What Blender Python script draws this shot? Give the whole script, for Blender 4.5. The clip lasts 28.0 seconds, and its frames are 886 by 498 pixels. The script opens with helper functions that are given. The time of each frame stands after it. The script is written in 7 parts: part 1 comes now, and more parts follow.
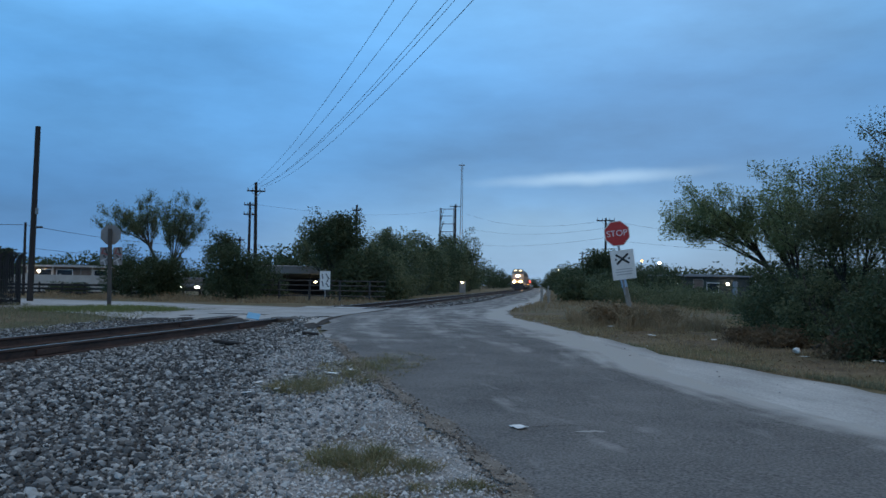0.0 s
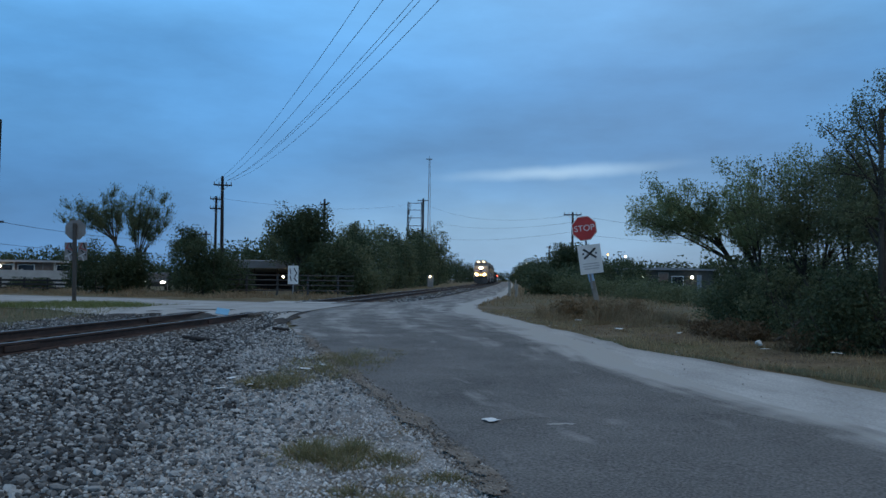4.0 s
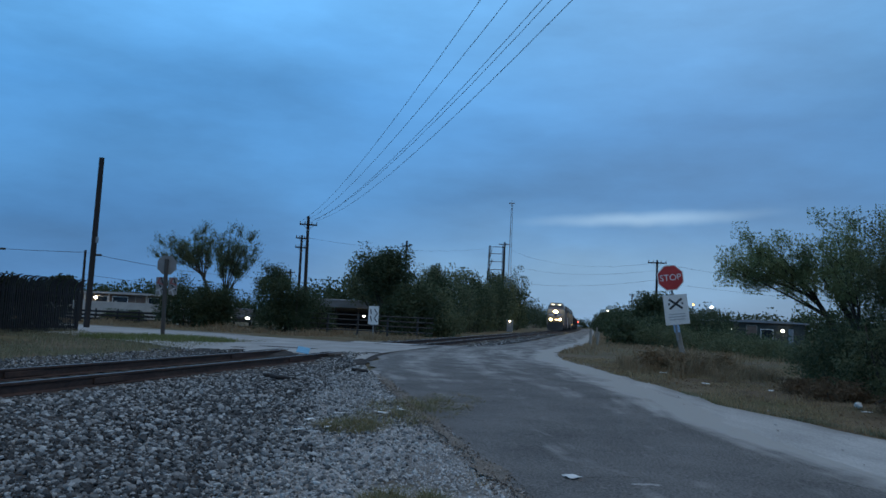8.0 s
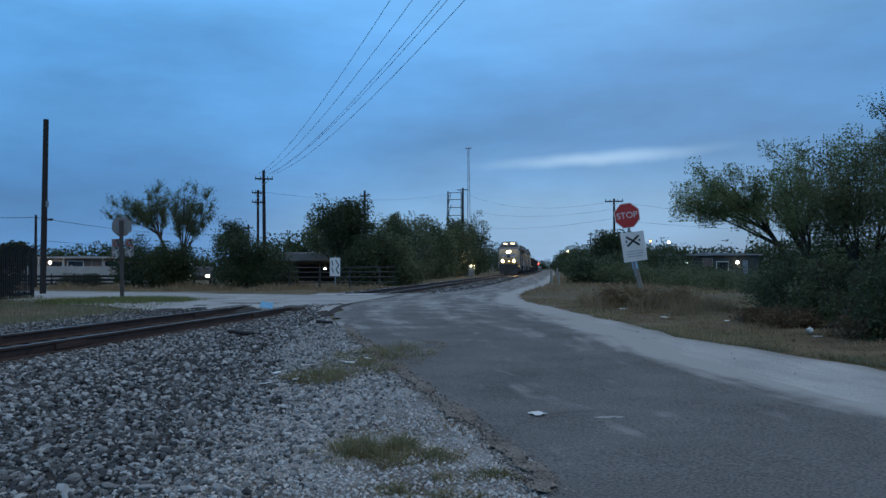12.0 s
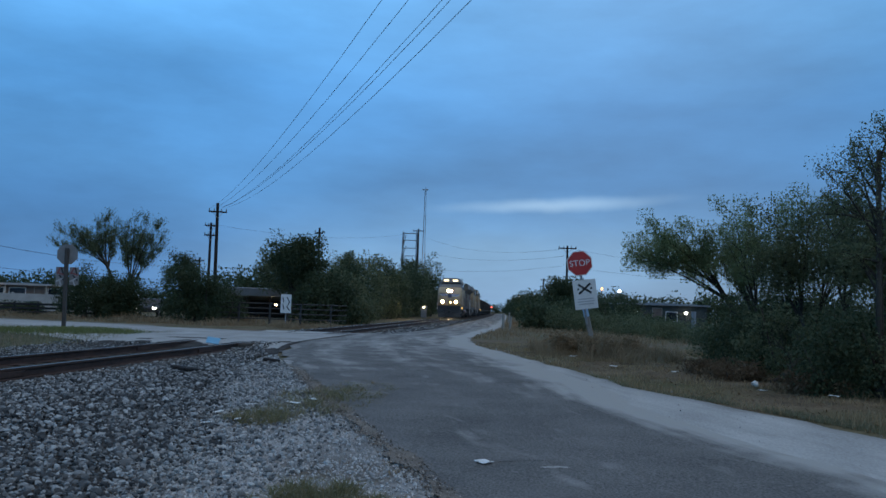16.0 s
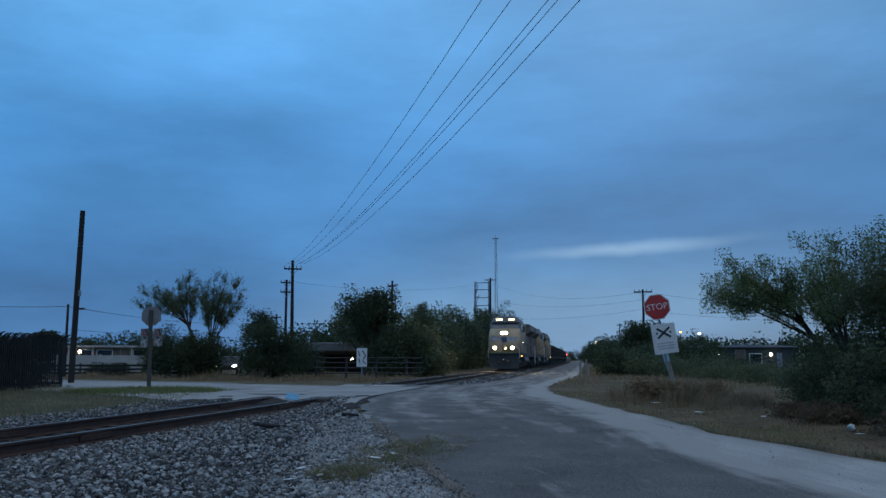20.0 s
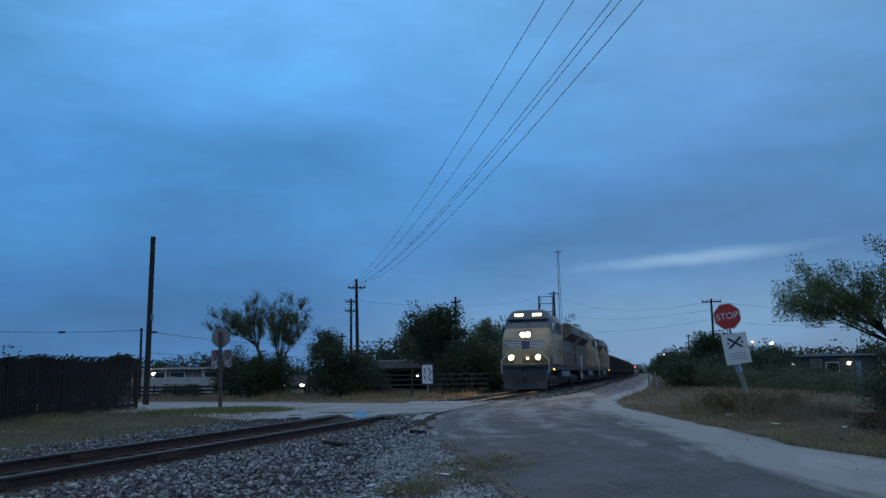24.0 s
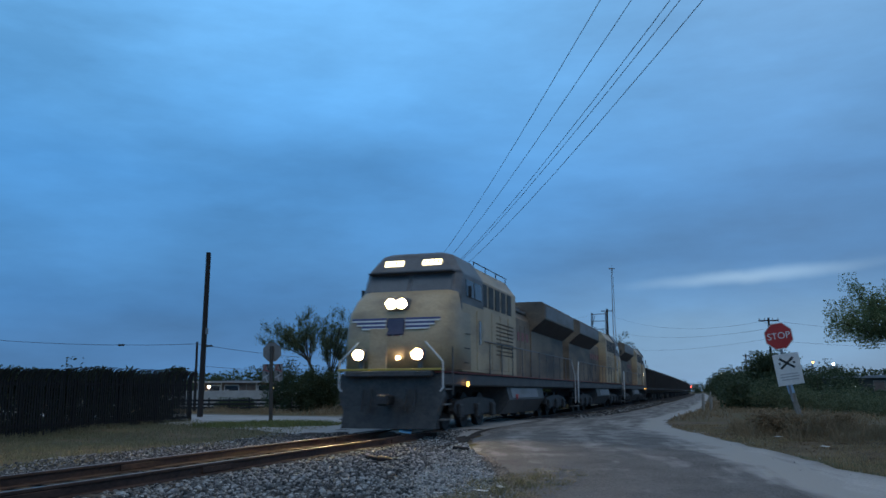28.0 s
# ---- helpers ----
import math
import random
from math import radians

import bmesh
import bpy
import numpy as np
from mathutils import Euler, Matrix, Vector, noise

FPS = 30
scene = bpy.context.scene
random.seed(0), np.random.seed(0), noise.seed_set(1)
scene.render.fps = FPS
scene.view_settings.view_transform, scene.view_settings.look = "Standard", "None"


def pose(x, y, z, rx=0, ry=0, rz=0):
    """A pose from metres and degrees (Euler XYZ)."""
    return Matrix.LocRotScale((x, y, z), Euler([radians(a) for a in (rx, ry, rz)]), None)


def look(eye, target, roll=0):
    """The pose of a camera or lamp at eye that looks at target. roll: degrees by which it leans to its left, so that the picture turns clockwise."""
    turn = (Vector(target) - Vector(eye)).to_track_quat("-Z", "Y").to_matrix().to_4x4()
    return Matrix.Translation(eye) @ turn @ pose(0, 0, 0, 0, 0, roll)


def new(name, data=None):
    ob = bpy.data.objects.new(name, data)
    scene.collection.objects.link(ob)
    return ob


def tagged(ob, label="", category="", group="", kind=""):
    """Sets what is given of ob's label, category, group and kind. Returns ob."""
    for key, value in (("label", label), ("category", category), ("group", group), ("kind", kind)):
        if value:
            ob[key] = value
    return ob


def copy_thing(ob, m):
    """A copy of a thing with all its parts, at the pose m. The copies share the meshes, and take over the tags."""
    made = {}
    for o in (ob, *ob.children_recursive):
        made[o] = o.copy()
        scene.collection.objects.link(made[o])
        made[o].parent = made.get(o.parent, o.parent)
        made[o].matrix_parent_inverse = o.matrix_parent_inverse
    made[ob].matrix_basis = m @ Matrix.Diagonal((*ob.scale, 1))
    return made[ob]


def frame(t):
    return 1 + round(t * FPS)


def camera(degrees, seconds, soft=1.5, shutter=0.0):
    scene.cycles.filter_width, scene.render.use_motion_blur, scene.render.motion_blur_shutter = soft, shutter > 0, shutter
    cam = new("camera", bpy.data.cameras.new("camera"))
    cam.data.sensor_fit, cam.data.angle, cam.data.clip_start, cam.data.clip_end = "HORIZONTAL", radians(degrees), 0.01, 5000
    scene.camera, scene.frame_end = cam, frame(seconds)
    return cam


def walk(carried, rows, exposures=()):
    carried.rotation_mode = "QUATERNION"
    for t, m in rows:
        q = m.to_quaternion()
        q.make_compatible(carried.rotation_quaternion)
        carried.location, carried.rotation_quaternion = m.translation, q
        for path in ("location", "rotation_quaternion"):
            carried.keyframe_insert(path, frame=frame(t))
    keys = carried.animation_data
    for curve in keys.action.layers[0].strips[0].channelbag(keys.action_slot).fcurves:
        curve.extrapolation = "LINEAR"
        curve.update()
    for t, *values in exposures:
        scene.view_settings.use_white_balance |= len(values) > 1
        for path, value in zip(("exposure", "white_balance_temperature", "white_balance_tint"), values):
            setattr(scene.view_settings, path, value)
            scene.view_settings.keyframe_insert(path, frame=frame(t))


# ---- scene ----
# World: the track runs along +Y at X = TX, z = 0 is the top of its rails. The camera stands at X = 0, Y = 0.
TX = -8.2

# ---------------------------------------------------------------- camera
cam = camera(55.55, 28.0, soft=1.5, shutter=0.4)
PATH = [
    (0, 0.06, 0.00, 1.00, 92.41, -0.93, 7.50), (0.5, 0.05, 0.05, 1.01, 92.37, -1.02, 6.11), (1, 0.05, 0.06, 1.00, 91.71, -0.58, 5.36),
    (1.5, 0.05, 0.04, 1.01, 91.71, -0.12, 4.77), (2, 0.06, 0.05, 1.01, 91.89, -0.02, 4.58), (2.5, 0.06, 0.03, 1.01, 91.25, -0.24, 4.68),
    (4.5, -0.01, -0.16, 1.04, 92.19, -1.35, 6.04), (5, -0.05, -0.10, 1.06, 93.04, -0.33, 11.59), (5.5, -0.08, 0.02, 1.06, 96.38, -2.72, 14.41),
    (6, -0.09, 0.00, 1.06, 96.05, -4.58, 14.64), (6.5, -0.09, 0.04, 1.06, 95.73, -4.52, 14.62), (7, -0.07, 0.02, 1.06, 95.48, -3.30, 14.06),
    (7.5, -0.05, 0.04, 1.08, 95.54, -3.14, 12.23), (8, -0.02, -0.01, 1.06, 94.81, -2.66, 10.67), (8.5, -0.01, 0.00, 1.05, 93.93, -1.39, 9.63),
    (9, -0.01, -0.04, 1.06, 93.17, -0.31, 9.32), (9.5, -0.00, -0.04, 1.06, 92.57, -0.19, 9.01), (10, 0.01, -0.02, 1.06, 92.04, -0.36, 8.47),
    (10.5, 0.01, -0.04, 1.06, 91.66, -0.19, 8.36), (11, 0.01, -0.03, 1.06, 91.40, 0.03, 8.23), (11.5, 0.00, -0.04, 1.06, 91.10, -0.02, 7.93),
    (12, -0.01, -0.06, 1.06, 91.28, 0.18, 8.07), (12.5, -0.00, -0.08, 1.06, 91.96, 0.10, 8.40), (14.5, -0.00, 0.03, 1.05, 92.95, 0.45, 7.72),
    (15, 0.01, 0.01, 1.05, 91.83, -0.54, 6.65), (15.5, 0.00, -0.01, 1.07, 92.62, -1.06, 5.53), (16, -0.00, 0.00, 1.08, 94.12, -1.86, 4.85),
    (16.5, -0.01, 0.03, 1.07, 95.25, -1.46, 5.67), (17, -0.02, 0.04, 1.07, 95.55, -1.01, 6.28), (17.5, -0.01, 0.02, 1.07, 95.88, -0.48, 6.74),
    (18, -0.01, -0.00, 1.07, 96.28, -0.64, 7.73), (18.5, -0.03, 0.01, 1.07, 96.51, -0.45, 8.98), (19, -0.03, 0.01, 1.07, 96.65, -0.14, 9.90),
    (19.5, -0.03, -0.00, 1.09, 96.93, -0.10, 10.11), (20, -0.03, -0.00, 1.09, 97.40, -0.10, 9.91), (20.5, -0.02, 0.00, 1.07, 97.75, 0.13, 9.85),
    (22.5, -0.03, -0.01, 1.08, 98.07, 0.15, 11.01), (23, -0.03, -0.00, 1.07, 98.23, 0.76, 12.13), (23.5, -0.03, -0.01, 1.09, 98.34, 0.98, 13.41),
    (24, -0.05, 0.02, 1.08, 98.51, 1.02, 14.31), (24.5, -0.05, 0.00, 1.08, 98.30, 1.05, 14.89), (25, -0.06, 0.02, 1.09, 97.71, 0.95, 15.07),
    (25.5, -0.05, 0.01, 1.09, 97.38, 0.67, 15.44), (26, -0.04, -0.03, 1.09, 97.42, 0.97, 17.33), (26.5, -0.05, -0.02, 1.09, 98.14, 1.39, 19.11),
    (27, 0.02, -0.01, 1.08, 98.95, -0.06, 19.72), (27.5, 0.16, -0.05, 1.08, 99.39, -0.47, 19.00), (28, 0.18, -0.08, 1.08, 99.65, 0.23, 17.84),
]
walk(cam, [(t, pose(*row)) for t, *row in PATH],
     exposures=[(0, 0.57, 7450, 11), (2.5, 0.57, 7450, 11), (5, 0.34, 7200, 10), (6, 0.24, 7050, 10), (8, 0.28, 7000, 10), (11, 0.48, 7150, 11), (15, 0.42, 7050, 11),
                (17, 0.27, 6850, 10), (20, 0.06, 6700, 10), (23, 0.05, 6600, 10), (25, 0.07, 6650, 10), (26, 0.15, 6850, 10), (27, 0.24, 7000, 10), (28, 0.17, 6900, 10)])

# ---------------------------------------------------------------- world and light
world = bpy.data.worlds.new("dusk_sky")
scene.world = world
world.use_nodes = True


def build_sky():
    nt = world.node_tree
    nt.nodes.clear()
    N, L = nt.nodes.new, nt.links.new
    out = N("ShaderNodeOutputWorld")
    tc = N("ShaderNodeTexCoord")
    sep = N("ShaderNodeSeparateXYZ")
    L(tc.outputs["Generated"], sep.inputs[0])
    # height gradient of an overcast dusk sky
    ramp = N("ShaderNodeValToRGB")
    stops = [(0.0, (0.118, 0.272, 0.49)), (0.05, (0.122, 0.287, 0.515)), (0.09, (0.092, 0.265, 0.535)), (0.15, (0.052, 0.214, 0.50)),
             (0.24, (0.054, 0.236, 0.555)), (0.34, (0.092, 0.338, 0.725)), (0.46, (0.132, 0.42, 0.845)), (0.60, (0.17, 0.31, 0.54)), (1.0, (0.21, 0.27, 0.36))]
    away = [(0.0, (0.045, 0.155, 0.355)), (0.05, (0.041, 0.157, 0.375))] + [(p, tuple(0.97 * c for c in q)) for p, q in stops[2:]]
    away[2] = (0.09, (0.040, 0.170, 0.415))
    ramp2 = N("ShaderNodeValToRGB")
    for rp, st in ((ramp, stops), (ramp2, away)):
        els = rp.color_ramp.elements
        while len(els) < len(st):
            els.new(0.5)
        for e, (p, c) in zip(els, st):
            e.position, e.color = p, (*c, 1)
    # the last glow lies along the track; away from it the horizon is darker
    dot = N("ShaderNodeVectorMath"); dot.operation = "DOT_PRODUCT"; dot.inputs[1].default_value = (0.07, 0.997, 0.0)
    L(tc.outputs["Generated"], dot.inputs[0])
    side = N("ShaderNodeMapRange"); side.interpolation_type = "SMOOTHSTEP"
    side.inputs[1].default_value, side.inputs[2].default_value = 0.86, 0.993
    L(dot.outputs["Value"], side.inputs[0])
    tone = N("ShaderNodeMix"); tone.data_type = "RGBA"
    L(side.outputs[0], tone.inputs[0]); L(ramp2.outputs[0], tone.inputs[6]); L(ramp.outputs[0], tone.inputs[7])
    # the layers of cloud bend the gradient up and down
    bend = N("ShaderNodeTexNoise")
    bend.inputs["Scale"].default_value, bend.inputs["Detail"].default_value = 2.2, 4.0
    mp = N("ShaderNodeMapping")
    mp.inputs["Scale"].default_value = (1.0, 1.0, 3.0)
    L(tc.outputs["Generated"], mp.inputs[0])
    L(mp.outputs[0], bend.inputs["Vector"])
    ma = N("ShaderNodeMath"); ma.operation = "MULTIPLY_ADD"
    ma.inputs[1].default_value, ma.inputs[2].default_value = 0.16, -0.08
    L(bend.outputs[0], ma.inputs[0])
    ad = N("ShaderNodeMath"); ad.operation = "ADD"
    L(sep.outputs[2], ad.inputs[0]); L(ma.outputs[0], ad.inputs[1])
    L(ad.outputs[0], ramp.inputs[0]); L(ad.outputs[0], ramp2.inputs[0])
    # cloud texture: lighter and darker wisps
    wisp = N("ShaderNodeTexNoise")
    wisp.inputs["Scale"].default_value, wisp.inputs["Detail"].default_value, wisp.inputs["Roughness"].default_value = 2.3, 8.0, 0.58
    mp2 = N("ShaderNodeMapping")
    mp2.inputs["Scale"].default_value = (1.1, 1.1, 3.6)
    mp2.inputs["Rotation"].default_value = (0.05, -0.08, 0.4)
    L(tc.outputs["Generated"], mp2.inputs[0]); L(mp2.outputs[0], wisp.inputs["Vector"])
    wr = N("ShaderNodeMapRange")
    wr.inputs[1].default_value, wr.inputs[2].default_value, wr.inputs[3].default_value, wr.inputs[4].default_value = 0.3, 0.72, 0.78, 1.28
    L(wisp.outputs[0], wr.inputs[0])
    mul = N("ShaderNodeMix"); mul.data_type, mul.blend_type = "RGBA", "MULTIPLY"
    mul.inputs[0].default_value = 1.0
    # the cloud is thicker to the right of the track
    thick = N("ShaderNodeMapRange"); thick.interpolation_type = "SMOOTHSTEP"
    thick.inputs[1].default_value, thick.inputs[2].default_value, thick.inputs[3].default_value, thick.inputs[4].default_value = -0.5, 0.36, 1.07, 0.78
    L(sep.outputs[0], thick.inputs[0])
    both_w = N("ShaderNodeMath"); both_w.operation = "MULTIPLY"
    L(wr.outputs[0], both_w.inputs[0]); L(thick.outputs[0], both_w.inputs[1])
    L(tone.outputs[2], mul.inputs[6]); L(both_w.outputs[0], mul.inputs[7])
    # a break in the clouds low in the sky, where the light still comes through
    gap_dir = N("ShaderNodeVectorMath"); gap_dir.operation = "SUBTRACT"
    gap_dir.inputs[1].default_value = (0.045, 0.985, 0.127)
    L(tc.outputs["Generated"], gap_dir.inputs[0])
    warp = N("ShaderNodeVectorMath"); warp.operation = "MULTIPLY_ADD"
    wn = N("ShaderNodeTexNoise"); wn.inputs["Scale"].default_value, wn.inputs["Detail"].default_value = 9.0, 5.0
    L(tc.outputs["Generated"], wn.inputs["Vector"])
    L(wn.outputs[1], warp.inputs[0]); warp.inputs[1].default_value = (0.05, 0.05, 0.018)
    tilt = N("ShaderNodeMapping"); tilt.inputs["Rotation"].default_value = (0.0, 0.05, 0.0)
    L(gap_dir.outputs[0], tilt.inputs[0]); L(tilt.outputs[0], warp.inputs[2])
    sc = N("ShaderNodeVectorMath"); sc.operation = "MULTIPLY"
    sc.inputs[1].default_value = (7.5, 2.0, 115.0)
    sh = N("ShaderNodeVectorMath"); sh.operation = "ADD"; sh.inputs[1].default_value = (-0.025, -0.025, -0.009)
    L(warp.outputs[0], sh.inputs[0]); L(sh.outputs[0], sc.inputs[0])
    ln = N("ShaderNodeVectorMath"); ln.operation = "LENGTH"
    L(sc.outputs[0], ln.inputs[0])
    gr = N("ShaderNodeMapRange"); gr.interpolation_type = "SMOOTHSTEP"
    gr.inputs[1].default_value, gr.inputs[2].default_value, gr.inputs[3].default_value, gr.inputs[4].default_value = 0.0, 1.3, 0.5, 0.0
    L(ln.outputs["Value"], gr.inputs[0])
    gapmix = N("ShaderNodeMix"); gapmix.data_type = "RGBA"
    L(gr.outputs[0], gapmix.inputs[0]); L(mul.outputs[2], gapmix.inputs[6])
    gapmix.inputs[7].default_value = (0.33, 0.53, 0.76, 1)
    bg = N("ShaderNodeBackground"); bg.inputs[1].default_value = SKY
    L(gapmix.outputs[2], bg.inputs[0])
    # the clear twilight above the clouds
    sky = N("ShaderNodeTexSky"); sky.sky_type = "NISHITA"
    sky.sun_disc, sky.sun_elevation, sky.sun_rotation = False, radians(30.0), radians(8)
    bg2 = N("ShaderNodeBackground"); bg2.inputs[1].default_value = 0.003
    L(sky.outputs[0], bg2.inputs[0])
    both = N("ShaderNodeAddShader")
    L(bg.outputs[0], both.inputs[0]); L(bg2.outputs[0], both.inputs[1])
    L(both.outputs[0], out.inputs[0])


SKY = 1.0
build_sky()

sun_data = bpy.data.lights.new("sun", "SUN")
sun_data.energy, sun_data.angle, sun_data.color = 0.4, radians(60), (1.0, 0.95, 0.90)
sun = new("sun", sun_data)
sun.matrix_world = look((40, -20, 90), (0, 20, 0))


# ---------------------------------------------------------------- materials
def mat(name, a, b, scale=6.0, rough=0.8, bump=0.2, metal=0.0, fine=60.0, dist=0.02, spec=0.4, stretch=(1, 1, 1), island=0.0, wear=None, dust=None, skew=1.0, grain=0.45):
    """Two colours by a broad and a fine noise, relief from the fine one."""
    m = bpy.data.materials.new(name)
    m.use_nodes = True
    nt = m.node_tree
    N, L = nt.nodes.new, nt.links.new
    p = nt.nodes["Principled BSDF"]
    p.inputs["Roughness"].default_value, p.inputs["Metallic"].default_value = rough, metal
    p.inputs["Specular IOR Level"].default_value = spec
    tc = N("ShaderNodeTexCoord")
    mp = N("ShaderNodeMapping"); mp.inputs["Scale"].default_value = stretch
    L(tc.outputs["Object"], mp.inputs[0])
    n1, n2 = N("ShaderNodeTexNoise"), N("ShaderNodeTexNoise")
    n1.inputs["Scale"].default_value, n1.inputs["Detail"].default_value = scale, 5.0
    n2.inputs["Scale"].default_value, n2.inputs["Detail"].default_value = fine, 3.0
    L(mp.outputs[0], n1.inputs["Vector"]); L(mp.outputs[0], n2.inputs["Vector"])
    mixf = N("ShaderNodeMath"); mixf.operation = "MULTIPLY_ADD"; mixf.inputs[1].default_value = grain
    half = N("ShaderNodeMath"); half.operation = "MULTIPLY"; half.inputs[1].default_value = 1 - grain
    L(n1.outputs[0], half.inputs[0]); L(n2.outputs[0], mixf.inputs[0]); L(half.outputs[0], mixf.inputs[2])
    r = N("ShaderNodeMapRange"); r.inputs[1].default_value, r.inputs[2].default_value = 0.33, 0.67
    L(mixf.outputs[0], r.inputs[0])
    fac = r.outputs[0]
    if island:
        g = N("ShaderNodeNewGeometry"); oi = N("ShaderNodeObjectInfo")
        s = N("ShaderNodeMath"); s.operation = "ADD"
        L(g.outputs["Random Per Island"], s.inputs[0]); L(oi.outputs["Random"], s.inputs[1])
        fr = N("ShaderNodeMath"); fr.operation = "FRACT"; L(s.outputs[0], fr.inputs[0])
        pw = N("ShaderNodeMath"); pw.operation = "POWER"; pw.inputs[1].default_value = skew
        L(fr.outputs[0], pw.inputs[0]); fr = pw
        mm = N("ShaderNodeMix"); mm.inputs[0].default_value = island
        L(fac, mm.inputs[2]); L(fr.outputs[0], mm.inputs[3])
        fac = mm.outputs[0]
    mx = N("ShaderNodeMix"); mx.data_type = "RGBA"
    mx.inputs[6].default_value, mx.inputs[7].default_value = (*a, 1), (*b, 1)
    L(fac, mx.inputs[0])
    col = mx.outputs[2]
    if wear:
        wcol, wscale, lo, hi, wst = wear
        mp3 = N("ShaderNodeMapping"); mp3.inputs["Scale"].default_value = wst
        L(tc.outputs["Object"], mp3.inputs[0])
        n3 = N("ShaderNodeTexNoise"); n3.inputs["Scale"].default_value, n3.inputs["Detail"].default_value = wscale, 6.0
        L(mp3.outputs[0], n3.inputs["Vector"])
        r3 = N("ShaderNodeMapRange"); r3.inputs[1].default_value, r3.inputs[2].default_value = lo, hi
        L(n3.outputs[0], r3.inputs[0])
        m3 = N("ShaderNodeMix"); m3.data_type = "RGBA"; m3.inputs[7].default_value = (*wcol, 1)
        L(r3.outputs[0], m3.inputs[0]); L(col, m3.inputs[6])
        col = m3.outputs[2]
    if dust:
        dcol, lo, hi = dust
        at = N("ShaderNodeAttribute"); at.attribute_name = "across"
        sp = N("ShaderNodeSeparateXYZ"); L(tc.outputs["Object"], sp.inputs[0])
        cb = N("ShaderNodeCombineXYZ")
        k1 = N("ShaderNodeMath"); k1.operation = "MULTIPLY"; k1.inputs[1].default_value = 5.0; L(at.outputs["Fac"], k1.inputs[0])
        k2 = N("ShaderNodeMath"); k2.operation = "MULTIPLY"; k2.inputs[1].default_value = 0.11; L(sp.outputs[1], k2.inputs[0])
        L(k1.outputs[0], cb.inputs[0]); L(k2.outputs[0], cb.inputs[1])
        nd = N("ShaderNodeTexNoise"); nd.inputs["Scale"].default_value, nd.inputs["Detail"].default_value, nd.inputs["Roughness"].default_value = 1.6, 9.0, 0.62
        L(cb.outputs[0], nd.inputs["Vector"])
        n4 = N("ShaderNodeTexNoise"); n4.inputs["Scale"].default_value, n4.inputs["Detail"].default_value = 1.4, 8.0
        L(tc.outputs["Object"], n4.inputs["Vector"])
        a1 = N("ShaderNodeMath"); a1.operation = "MULTIPLY_ADD"; a1.inputs[1].default_value = 0.5
        L(n4.outputs[0], a1.inputs[0]); L(nd.outputs[0], a1.inputs[2])
        edge = N("ShaderNodeMapRange"); edge.interpolation_type = "SMOOTHSTEP"
        edge.inputs[1].default_value, edge.inputs[2].default_value, edge.inputs[4].default_value = 0.72, 0.97, 0.46
        L(at.outputs["Fac"], edge.inputs[0])
        a2 = N("ShaderNodeMath"); a2.operation = "ADD"; L(a1.outputs[0], a2.inputs[0]); L(edge.outputs[0], a2.inputs[1])
        along = N("ShaderNodeMapRange"); along.interpolation_type = "SMOOTHSTEP"
        along.inputs[1].default_value, along.inputs[2].default_value, along.inputs[4].default_value = 9.0, 24.0, 0.16
        L(sp.outputs[1], along.inputs[0])
        a3 = N("ShaderNodeMath"); a3.operation = "ADD"; L(a2.outputs[0], a3.inputs[0]); L(along.outputs[0], a3.inputs[1]); a2 = a3
        r4 = N("ShaderNodeMapRange"); r4.inputs[1].default_value, r4.inputs[2].default_value = lo, hi
        L(a2.outputs[0], r4.inputs[0])
        m4 = N("ShaderNodeMix"); m4.data_type = "RGBA"; m4.inputs[7].default_value = (*dcol, 1)
        L(r4.outputs[0], m4.inputs[0]); L(col, m4.inputs[6])
        col = m4.outputs[2]
    L(col, p.inputs["Base Color"])
    if bump:
        bp = N("ShaderNodeBump"); bp.inputs["Strength"].default_value, bp.inputs["Distance"].default_value = bump, dist
        L(mixf.outputs[0], bp.inputs["Height"]); L(bp.outputs[0], p.inputs["Normal"])
    return m


def glow(name, color, strength):
    m = bpy.data.materials.new(name)
    m.use_nodes = True
    p = m.node_tree.nodes["Principled BSDF"]
    p.inputs["Base Color"].default_value = (*color, 1)
    p.inputs["Emission Color"].default_value = (*color, 1)
    p.inputs["Emission Strength"].default_value = strength
    return m


def leaf_mat(name, a, b):
    m = mat(name, a, b, 0.7, 0.6, 0.0, fine=3.0, spec=0.25, island=0.6)
    p = m.node_tree.nodes["Principled BSDF"]
    tr = m.node_tree.nodes.new("ShaderNodeBsdfTranslucent")
    mx = m.node_tree.nodes.new("ShaderNodeMixShader"); mx.inputs[0].default_value = 0.32
    tr.inputs[0].default_value = (*b, 1)
    out = m.node_tree.nodes["Material Output"]
    m.node_tree.links.new(p.outputs[0], mx.inputs[1]); m.node_tree.links.new(tr.outputs[0], mx.inputs[2])
    m.node_tree.links.new(mx.outputs[0], out.inputs[0])
    return m


